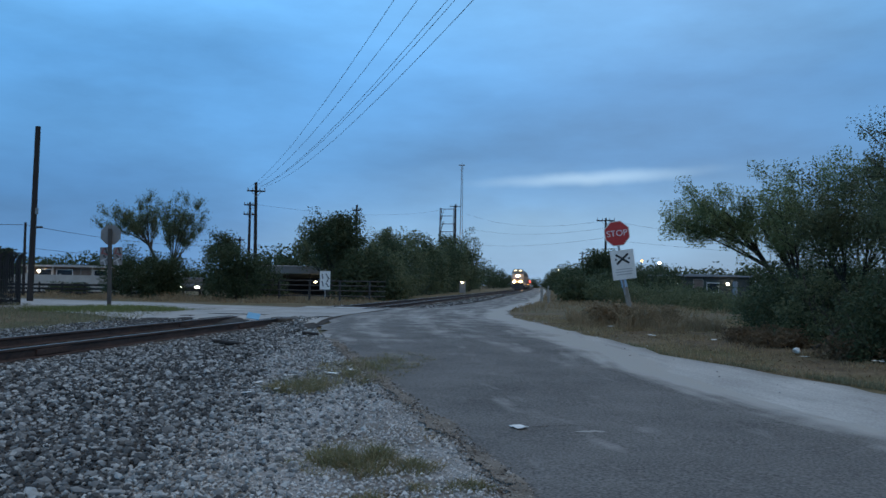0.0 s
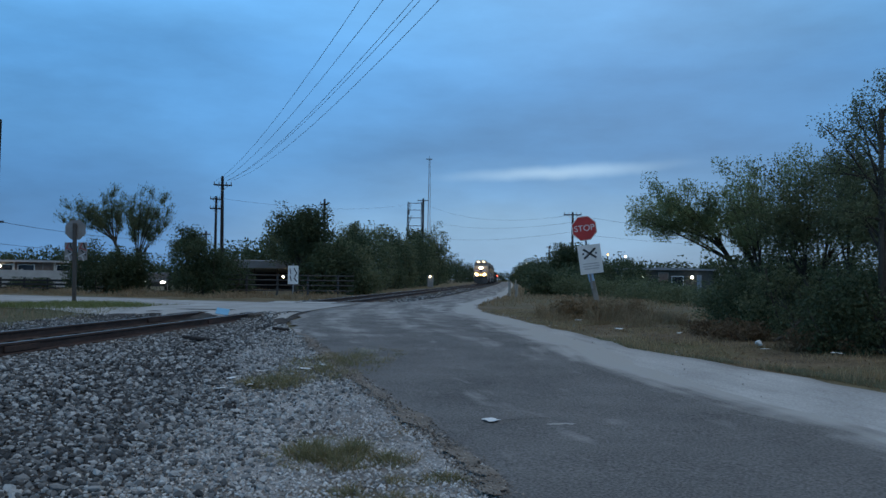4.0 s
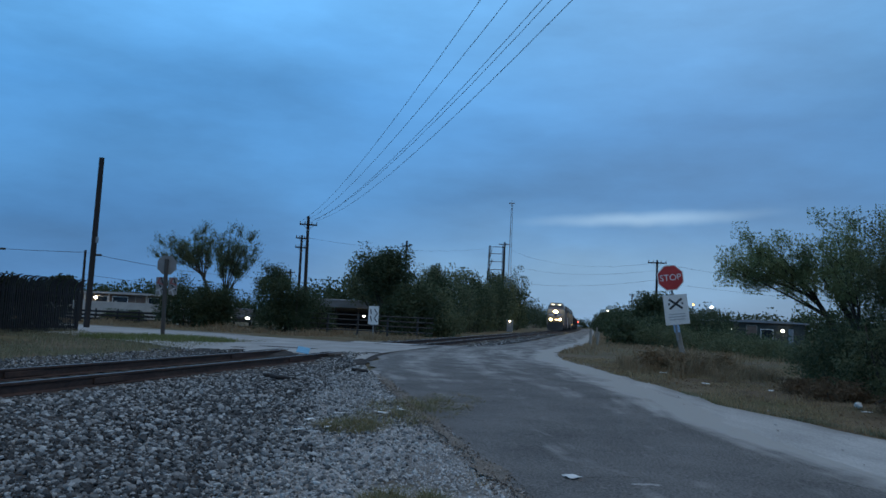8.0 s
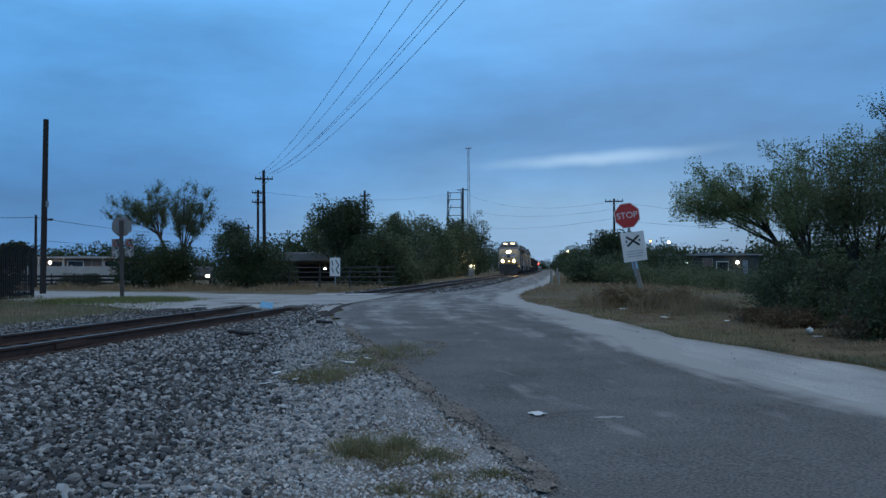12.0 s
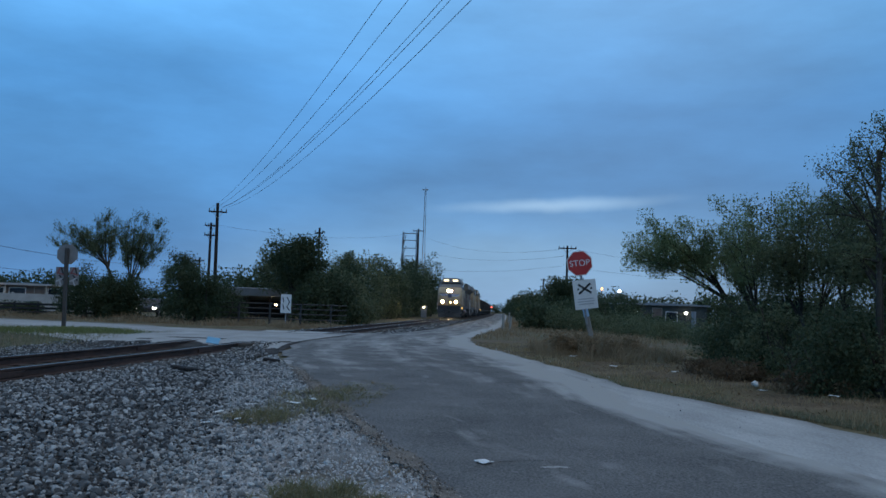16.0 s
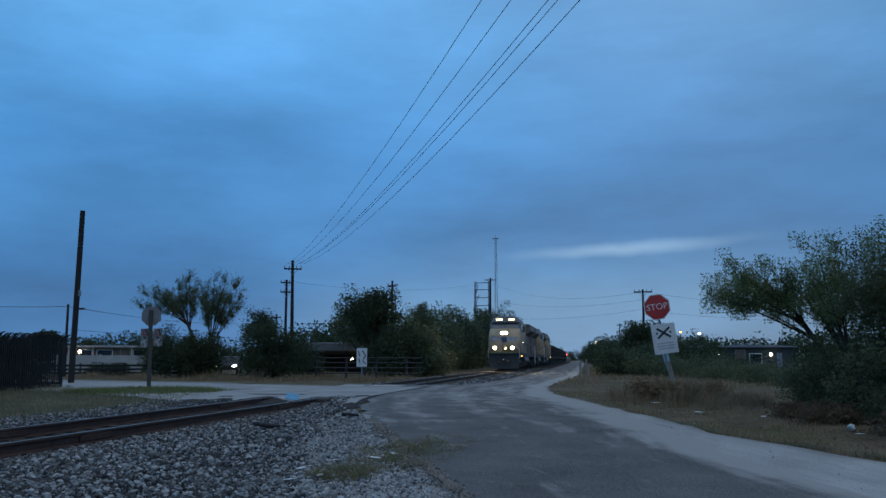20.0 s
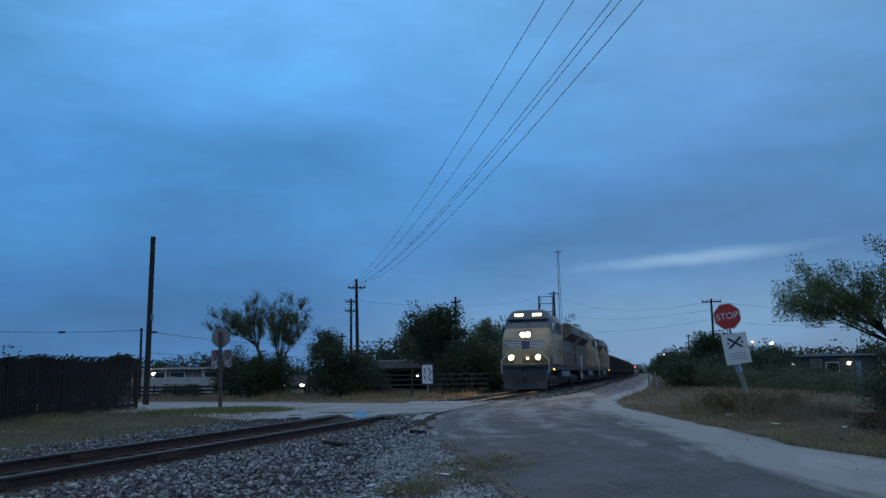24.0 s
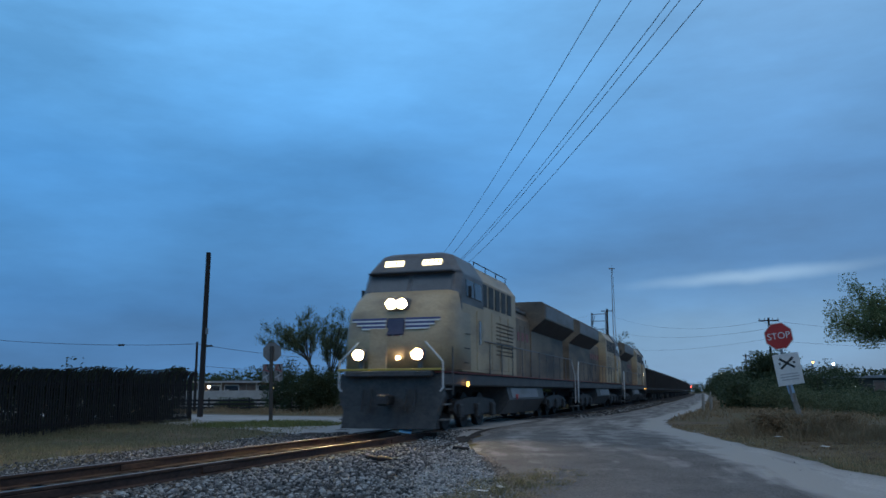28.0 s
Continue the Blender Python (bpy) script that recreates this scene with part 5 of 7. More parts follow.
def build_poles():
    # bare pole by the fence
    x, y = place(-25.35, 46.3)
    t = thing("utility_pole", pose(x, y, float(gz(x, y)) - 0.05, 0, 0.7, 0), "bare dark tarred pole without cross arms", "utility pole")
    part("pole", rod(BM(), (0, 0, 0), (0, 0, 8.78), 0.15, 0.125, 12), M_POLE, t)
    part("bracket", box(BM(), (0.17, -0.05, 4.55), (0.16, 0.06, 0.3), 0.01), M_STEEL, t)
    x0, y0 = utility_pole(-25.75, 62, 4.9, "short thin dark pole by the side road", arms=(), rad=0.11)
    a, b = utility_pole(-11.85, 72, 9.55, "tall dark utility pole with one cross arm", arms=((0.75, 1.5),), rad=0.17, rz=30, lean=-0.7)
    c, d = utility_pole(-12.3, 82, 8.8, "dark utility pole with two cross arms", arms=((0.3, 1.2), (1.2, 1.2)), rad=0.15, rz=30)
    utility_pole(-12.9, 100, 6.4, "small dark utility pole behind the brush", arms=((0.4, 1.2),), rad=0.13)
    utility_pole(-5.2, 75, 8.2, "dark utility pole rising behind the oak", arms=((0.5, 0.7),), rad=0.13)
    utility_pole(1.5, 150, 15.6, "tall dark pole beside the lattice frame", arms=((0.4, 2.0),), rad=0.22)
    e, f = utility_pole(11.65, 90, 8.5, "dark utility pole beside the road", arms=((0.3, 1.9),), rad=0.15)
    utility_pole(10.1, 150, 7.4, "thin dark utility pole far along the road", arms=((0.3, 1.0),), rad=0.13)
    # wires overhead, from the pole beyond the track to one behind the camera
    for ox, bx, bz in [(-0.65, 17.5, 15.25), (-0.25, 18.5, 15.25), (0.27, 19.2, 14.6), (0.3, 19.5, 14.5), (0.65, 19.0, 13.25)]:
        wire("overhead_wire", (a + ox, b, 8.95), (bx, -24, bz), 3.0, 0.009)
    # crossed wires further off
    for end, sag, k in (((*place(-40, 70), 5.2), 0.3, 0.30), ((*place(-15, 90), 4.6), 0.35, 0.05)):
        w = wire("overhead_wire", (x0, y0, 4.5), end, sag, 0.016)
        p = Vector((x0, y0, 4.5)).lerp(Vector(end), k) - Vector((0, 0, sag * 4 * k * (1 - k)))
        part("splice_box", box(BM(), p, (0.5, 0.14, 0.14), 0.03), M_DARKSTEEL, w, "small dark splice box")
    wire("overhead_wire", (x0, y0, 3.0), (*place(-12.9, 100), 3.6), 0.4, 0.014)
    wire("overhead_wire", (c, d, 8.4), (*place(1.5, 150), 14.8), 1.2, 0.010)
    wire("overhead_wire", (e, f, 8.0), (*place(30, 140), 7.0), 0.8, 0.010)
    wire("overhead_wire", (e, f, 8.0), (*place(1.5, 150), 14.5), 1.6, 0.010)
    wire("overhead_wire", (e, f, 6.2), (*place(1.5, 150), 8.6), 0.8, 0.010)
    wire("overhead_wire", (e, f, 6.0), (*place(30, 140), 6.4), 0.7, 0.010)
    wire("overhead_wire", (e, f, 7.2), (*place(1.8, 150), 11.4), 1.0, 0.010)
    # lattice frame of a substation
    x, y = place(0.95, 160)
    t = thing("lattice_frame", pose(x, y, 0, 0, 0, -2), "rust-brown steel lattice frame with cross beams", "lattice frame")
    H = 15.6
    for sx in (-1.3, 1.3):
        for sy in (-0.6, 0.6):
            part("leg", rod(BM(), (sx - (0.35 if sx < 0 else 0), sy, 0), (sx, sy, H), 0.075, n=6), M_DARKSTEEL, t)
    for z in (5, 6.5, 8, 9.5, 11, 12.5, 14, 15.3):
        part("beam", box(BM(), (0.1, -0.6, z), (2.9, 0.10, 0.11)), M_DARKSTEEL, t)
    for k in range(5):
        z = 5 + 2 * k
        part("lattice", rod(BM(), (-1.35, -0.6, z), (-0.7 if k % 2 else -1.2, 0.6, z + 2), 0.05, n=5), M_DARKSTEEL, t)
        part("lattice", rod(BM(), (-1.35, 0.6, z), (-0.7, -0.6, z + 2), 0.05, n=5), M_DARKSTEEL, t)
    # slender radio mast
    x, y = place(1.88, 300)
    t = thing("radio_mast", pose(x, y, 0), "slender lattice radio mast with a small head", "radio mast")
    for k in range(3):
        q = 2.094 * k
        part("leg", rod(BM(), (0.75 * math.cos(q), 0.75 * math.sin(q), 0), (0.28 * math.cos(q), 0.28 * math.sin(q), 43.5), 0.11, 0.08, 5), M_STEEL, t)
    for k in range(28):
        z = 2 + 1.5 * k
        w = 0.75 - 0.47 * z / 43.5
        q = 2.094 * (k % 3)
        part("lattice", rod(BM(), (w * math.cos(q), w * math.sin(q), z), (w * math.cos(q + 2.094), w * math.sin(q + 2.094), z + 1.5), 0.05, n=4), M_STEEL, t)
    part("head", box(BM(), (0, 0, 43.8), (2.2, 0.3, 0.35), 0.05), M_STEEL, t)
    part("aerial", rod(BM(), (0, 0, 43.9), (0, 0, 45.0), 0.06, n=5), M_STEEL, t)


build_poles()


# ---------------------------------------------------------------- buildings, small fences, parked car
def lamp_thing(az, r, z, size, material, label, arm=True):
    x, y = place(az, r)
    t = thing("street_lamp", pose(x, y, 0, 0, 0, 8.2 - az), label, "lamp")
    part("pole", rod(BM(), (0, 0.2, -0.2), (0, 0.2, z + 0.3), 0.07, 0.05), M_STEEL, t)
    part("arm", rod(BM(), (0, 0.2, z + 0.3), (0, -0.2, z + 0.25), 0.04), M_STEEL, t)
    part("hood", rod(BM(), (0, -0.2, z + size * 0.7), (0, -0.2, z + size * 0.7 + 0.14), size * 1.1, size * 0.6, 12), M_STEEL, t)
    bm = BM()
    bmesh.ops.create_icosphere(bm, subdivisions=2, radius=size, matrix=Matrix.Translation((0, -0.2, z)))
    part("bulb", bm, material, t, "lit lamp", True)
    return t


def house(name, az, r, w, dp, h, roof_h, label, wallmat, windows, rz=None, over=0.4):
    x, y = place(az, r)
    t = thing(name, pose(x, y, float(gz(x, y)), 0, 0, 8.2 - az if rz is None else rz), label, "house")
    wl = part("wall", box(BM(), (0, 0, h / 2), (w, dp, h), 0.02), wallmat, t)
    bm = prism(BM(), [(-w / 2 - over, h), (w / 2 + over, h), (w / 2 + over, h + 0.12), (0, h + roof_h), (-w / 2 - over, h + 0.12)], -dp / 2 - over, dp / 2 + over, "y")
    part("roof", bm, M_ROOF, t, "shallow grey roof")
    for wx, wz, ww, wh, door in windows:
        fr = part("door" if door else "window", box(BM(), (wx, -dp / 2 - 0.02, wz), (ww + 0.14, 0.08, wh + 0.14), 0.01), M_WHITE if not door else M_POST, t)
        part("pane" if not door else "leaf", box(BM(), (wx, -dp / 2 - 0.065, wz), (ww, 0.03, wh)), M_GLASS if not door else M_BRICK, fr)
    return t


def wall_lamp(house_ob, x, y, z, material, size=0.13):
    b = part("wall_lamp", box(BM(), (x, y + 0.08, z + 0.1), (0.16, 0.2, 0.14), 0.02), M_STEEL, house_ob)
    bm = BM()
    bmesh.ops.create_icosphere(bm, subdivisions=2, radius=size, matrix=Matrix.Translation((x, y - 0.05, z)))
    part("bulb", bm, material, b, "lit lamp", True)


def build_buildings():
    h = house("mobile_home", -23.0, 96, 8.8, 4, 2.35, 0.25, "long low brown house with a pale roof and lit porch lamps", M_BRICK,
              [(-2.6, 1.6, 1.1, 0.9, 0), (-0.8, 1.6, 1.4, 0.9, 0), (1.2, 1.3, 0.9, 1.8, 1), (2.6, 1.6, 1.2, 0.9, 0)])
    part("fascia", box(BM(), (0, -2.45, 2.42), (9.6, 0.1, 0.16)), M_CONC, h, "pale roof edge")
    for sx in (-4.2, -1.9, 1.8, 4.2):
        part("porch_post", box(BM(), (sx, -2.3, 1.2), (0.12, 0.12, 2.4), 0.01), M_SIDING, h)
    wall_lamp(h, -3.15, -2.75, 1.9, glow("porch_glow", (1.0, 0.86, 0.62), 16.0), 0.14)
    wall_lamp(h, 3.55, -2.75, 1.75, glow("yellow_porch_glow", (1.0, 0.62, 0.14), 9.0), 0.14)
    x, y = place(-22.8, 86)
    t = thing("garden_wall", pose(x, y, -0.2, 0, 0, 31), "long low white painted wall in front of the house", "wall")
    for k in range(5):
        part("panel", box(BM(), (-5.6 + 2.8 * k, 0, 0.74), (2.76, 0.16, 1.53), 0.01), M_CONC, t)
        part("pier", box(BM(), (-7.0 + 2.8 * k, 0.02, 0.79), (0.22, 0.24, 1.62), 0.01), M_CONC, t)
    # dark rail fence before it
    x, y = place(-22.3, 62)
    t = thing("rail_fence", pose(x, y, -0.2, 0, 0, 24), "dark weathered rail fence beside the side road", "fence")
    for k in range(9):
        part("post", box(BM(), (-5.6 + 1.4 * k, 0, 0.55), (0.1, 0.1, 0.8), 0.01), M_FENCE, t)
    for z in (0.25, 0.5, 0.76):
        part("rail", box(BM(), (0, -0.06, z), (11.4, 0.03, 0.14), 0.004), M_FENCE, t)
    # open shed beyond the pipe fence
    x, y = place(-8.9, 78)
    t = thing("shed", pose(x, y, -0.2, 0, 0, 14), "open-sided shed with a grey metal roof", "shed")
    bm = prism(BM(), [(-2.4, 1.95), (2.4, 1.55), (2.4, 1.68), (-2.4, 2.65), (-2.5, 2.6)], -3.4, 3.4, "x")
    part("roof", bm, M_ROOF, t, "shallow grey metal roof")
    for sx in (-3.1, -1.0, 1.0, 3.1):
        part("post", box(BM(), (sx, -2.2, 0.95), (0.13, 0.13, 1.9), 0.01), M_POLE, t)
    part("back_wall", box(BM(), (0, 2.1, 0.85), (6.4, 0.1, 1.7)), M_FENCE, t)
    wall_lamp(t, 1.5, -2.3, 1.25, G_WARM, 0.11)
    # pipe fence along the road
    x, y = place(-7.6, 54)
    t = thing("pipe_fence", pose(x, y, -0.2, 0, 0, 14), "dark steel pipe fence with four rails", "fence")
    for k in range(5):
        part("post", rod(BM(), (-4.4 + 1.9 * k, 0, 0), (-4.4 + 1.9 * k, 0, 1.35), 0.07), M_DARKSTEEL, t)
    for z in (0.35, 0.68, 1.0, 1.3):
        part("rail", rod(BM(), (-5.0, -0.05, z), (4.2, -0.05, z), 0.035), M_DARKSTEEL, t)
    # low building with lit lamps behind the right bank
    h = house("low_building", 17.6, 104, 11, 6, 2.55, 0.3, "long low dark building with a flat grey roof and bright lamps", M_DARKWALL,
              [(-4.2, 1.3, 1.2, 1.0, 0), (0, 1.2, 1.0, 2.0, 1), (1.6, 1.3, 1.2, 1.0, 0)])
    wall_lamp(h, -2.3, -3.4, 1.75, G_FLOOD, 0.14)
    wall_lamp(h, 3.2, -3.4, 1.75, G_FLOOD, 0.18)
    x, y = place(19.9, 46)
    t = thing("gate_post", pose(x, y, float(gz(x, y))), "grey gate post in the brush", "post")
    part("post", rod(BM(), (0, 0, 0), (0, 0, 1.5), 0.12), M_STEEL, t)
    lamp_thing(14.0, 150, 5.6, 0.18, G_AMBER, "street lamp with an amber light")
    lamp_thing(15.15, 150, 5.3, 0.19, G_COOL, "street lamp with a white light")
    lamp_thing(8.55, 190, 4.6, 0.3, G_WARM, "street lamp at the far end of the road")
    # lights of cars waiting far down the road
    for az, r, z, m in ((6.25, 330, 4.2, G_REDL), (6.05, 345, 3.2, G_WARM), (6.6, 335, 2.6, G_REDL)):
        x, y = place(az, r)
        t = thing("road_signal", pose(x, y, 0), "distant signal light at the end of the road", "signal")
        part("pole", rod(BM(), (0, 0.2, -0.2), (0, 0.2, z), 0.08), M_STEEL, t)
        part("housing", box(BM(), (0, 0.1, z), (0.5, 0.2, 0.9), 0.03), M_DARKSTEEL, t)
        bm = BM(); rod(bm, (0, -0.06, z), (0, 0.0, z), 0.22, n=14)
        part("lens", bm, m, t, "lit lens")
    # equipment case with a lamp beside the track
    x, y = TX - 4.5, 118.0
    t = thing("signal_case", pose(x, y, float(gz(x, y))), "silver railway equipment case with a small lamp", "equipment case")
    part("case", box(BM(), (0, 0, 0.8), (0.8, 0.6, 1.6), 0.03), M_STEEL, t)
    part("lid", box(BM(), (0, 0, 1.63), (0.9, 0.7, 0.07), 0.01), M_ALU, t)
    bm = BM(); bmesh.ops.create_icosphere(bm, subdivisions=2, radius=0.1, matrix=Matrix.Translation((0, -0.38, 1.5)))
    part("bulb", bm, G_WARM, t, "lit lamp")
    # guard posts beside the far road
    for k, (yy, xx, h) in enumerate([(58, -0.75, 1.1), (60, -0.3, 0.9), (95, -0.7, 1.2)]):
        t = thing("guard_post", pose(xx, yy, float(gz(xx, yy)), 0, 4 * k, 0), "grey timber post beside the road", "post")
        part("post", rod(BM(), (0, 0, -0.1), (0, 0, h), 0.1, 0.09, 10), M_POST, t)
    # parked car by the side road
    x, y = place(-15.85, 70)
    car = thing("parked_car", pose(x, y, -0.2, 0, 0, -72), "dark car standing beyond the side road with its headlights lit", "car")
    bm = prism(BM(), [(-2.1, 0.35), (2.1, 0.35), (2.15, 0.7), (1.9, 0.85), (1.0, 0.92), (0.5, 1.4), (-1.1, 1.42), (-1.8, 0.95), (-2.1, 0.85)], -0.85, 0.85, "y")
    bmesh.ops.bevel(bm, geom=list(bm.edges), offset=0.05, segments=2, affect="EDGES")
    part("body", bm, mat("dark_car_paint", (0.05, 0.052, 0.058), (0.08, 0.083, 0.09), 2, 0.3, 0.0, 0.4), car)
    bm = prism(BM(), [(0.85, 0.95), (0.45, 1.34), (-1.0, 1.36), (-1.6, 0.98)], -0.86, 0.86, "y")
    part("window", bm, M_GLASS, car)
    for sx in (-1.35, 1.35):
        for sy in (-0.78, 0.78):
            w = part("wheel", rod(BM(), (sx, sy - 0.1, 0.32), (sx, sy + 0.1, 0.32), 0.32, n=16), M_BLACK, car)
            part("rim", rod(BM(), (sx, sy - 0.11, 0.32), (sx, sy + 0.11, 0.32), 0.18, n=12), M_ALU, w)
    for sy in (-0.6, 0.6):
        part("headlight", box(BM(), (2.12, sy, 0.66), (0.08, 0.3, 0.14), 0.02), G_COOL, car)


build_buildings()


# ---------------------------------------------------------------- litter
def build_litter():
    g = lambda x, y: float(gz(x, y))
    def scrap(x, y, sx, sy, material, label, seed, name="paper_scrap", dz=0.04):
        rng = random.Random(seed)
        bm = BM()
        bmesh.ops.create_grid(bm, x_segments=4, y_segments=3, size=0.5)
        for v in bm.verts:
            v.co = (v.co.x * sx * rng.uniform(0.9, 1.1), v.co.y * sy * rng.uniform(0.9, 1.1), rng.uniform(0, 0.12) * min(sx, sy))
        r = bmesh.ops.extrude_face_region(bm, geom=list(bm.faces))
        bmesh.ops.translate(bm, vec=(0, 0, 0.004), verts=[v for v in r["geom"] if isinstance(v, bmesh.types.BMVert)])
        o = part(name, bm, material, None)
        o.location, o.rotation_euler = (x, y, g(x, y) + dz), (rng.uniform(-0.05, 0.05), rng.uniform(-0.05, 0.05), rng.uniform(0, 3))
        return tagged(o, label, "litter")
    scrap(-0.25, 8.0, 0.17, 0.12, M_WHITE, "flattened white paper on the asphalt", 1)
    o = part("blue_sheet", box(BM(), (0, 0, 0.05), (0.33, 0.27, 0.02), 0.006), M_BLUE, None)
    o.matrix_basis = pose(TX + 0.45, 21.3, 0.05, 32, 8, 12)
    tagged(o, "bent light blue plastic sheet lying on the rail", "litter")
    scrap(TX + 1.35, 21.8, 0.34, 0.14, M_WHITE, "white scrap beside the rail", 3, dz=0.0)
    for i, (x, y) in enumerate([(-3.4, 10.9), (-2.9, 11.2), (-3.45, 9.4), (-2.75, 11.6), (-3.2, 9.75), (-3.6, 10.2)]):
        scrap(x, y, 0.16, 0.07, M_WHITE, "crumpled white scrap in the weeds", 10 + i, dz=0.05)
    for i, (x, y) in enumerate([(1.45, 21.0), (2.1, 18.0), (3.2, 17.2), (4.1, 14.4), (5.1, 14.0)]):
        scrap(x, y, 0.17, 0.09, M_WHITE, "white litter caught in the dry grass", 20 + i, dz=0.10)
    # broken tie ends on the ballast
    for i, (x, y, l, r) in enumerate([(TX + 2.55, 14.7, 0.75, 70), (TX + 2.2, 15.1, 0.5, 40), (TX + 3.3, 16.9, 0.35, 20)]):
        o = part("wood_scrap", box(BM(), (0, 0, 0), (l, 0.15, 0.06), 0.015), M_POLE, None)
        o.matrix_basis = pose(x, y, g(x, y) + 0.06, 4, 6, r)
        tagged(o, "broken dark piece of tie on the ballast", "wood scrap")
    # white bag on the bank
    bm = BM()
    bmesh.ops.create_icosphere(bm, subdivisions=3, radius=0.062)
    for v in bm.verts:
        v.co *= 1 + 0.55 * noise.noise(v.co * 22) + 0.3 * noise.noise(v.co * 60)
        v.co.z *= 0.8
    x, y = place(23.7, 16.6)
    o = part("plastic_bag", bm, M_WHITE, None, smooth=True)
    o.location = (x, y, g(x, y) + 0.045)
    tagged(o, "crumpled white plastic bag in the grass", "litter")
    # dead branch on the bank
    x, y = place(24.6, 16.8)
    t = thing("fallen_branch", pose(x, y, g(x, y) + 0.03), "dead dark branch lying on the bank", "branch")
    rng = random.Random(5)
    out, tips = [], []
    grow(rng, (0, 0, 0.05), (1, 0.3, 0.35), 0.9, 0.03, 2, out, tips, 0.0, 0.5)
    for i, (p, r) in enumerate(out):
        v, f = tube(p, r, 5)
        mesh_object("limb" if not i else "twig", v, f, M_BARK, t)


build_litter()


# ---------------------------------------------------------------- the train
def loco_wheelset():
    bm = BM()
    for sx in (-0.78, 0.78):
        rod(bm, (sx - 0.065, 0, 0), (sx + 0.065, 0, 0), 0.53, n=28)
        rod(bm, (sx - 0.09 * (1 if sx > 0 else -1) - 0.015, 0, 0), (sx - 0.09 * (1 if sx > 0 else -1) + 0.015, 0, 0), 0.56, n=28)
        for k in range(5):
            a = 2 * math.pi * k / 5
            rod(bm, (sx + 0.07 * (1 if sx > 0 else -1), 0.3 * math.cos(a), 0.3 * math.sin(a)), (sx + 0.085 * (1 if sx > 0 else -1), 0.3 * math.cos(a), 0.3 * math.sin(a)), 0.07, n=8)
    rod(bm, (-0.95, 0, 0), (0.95, 0, 0), 0.09, n=10)
    return bm


def hood(x, z, y0, y1, r):
    """A short open tube added round a lamp to keep light off the nose."""
    bm = BM()
    n = 20
    rings = []
    for y, q in ((y0, r), (y1, r), (y1, r + 0.012), (y0, r + 0.012)):
        rings.append([bm.verts.new((x + q * math.cos(6.2832 * k / n), y, z + q * math.sin(6.2832 * k / n))) for k in range(n)])
    for i in range(4):
        a, b = rings[i], rings[(i + 1) % 4]
        for k in range(n):
            bm.faces.new((a[k], a[(k + 1) % n], b[(k + 1) % n], b[k]))
    return bm


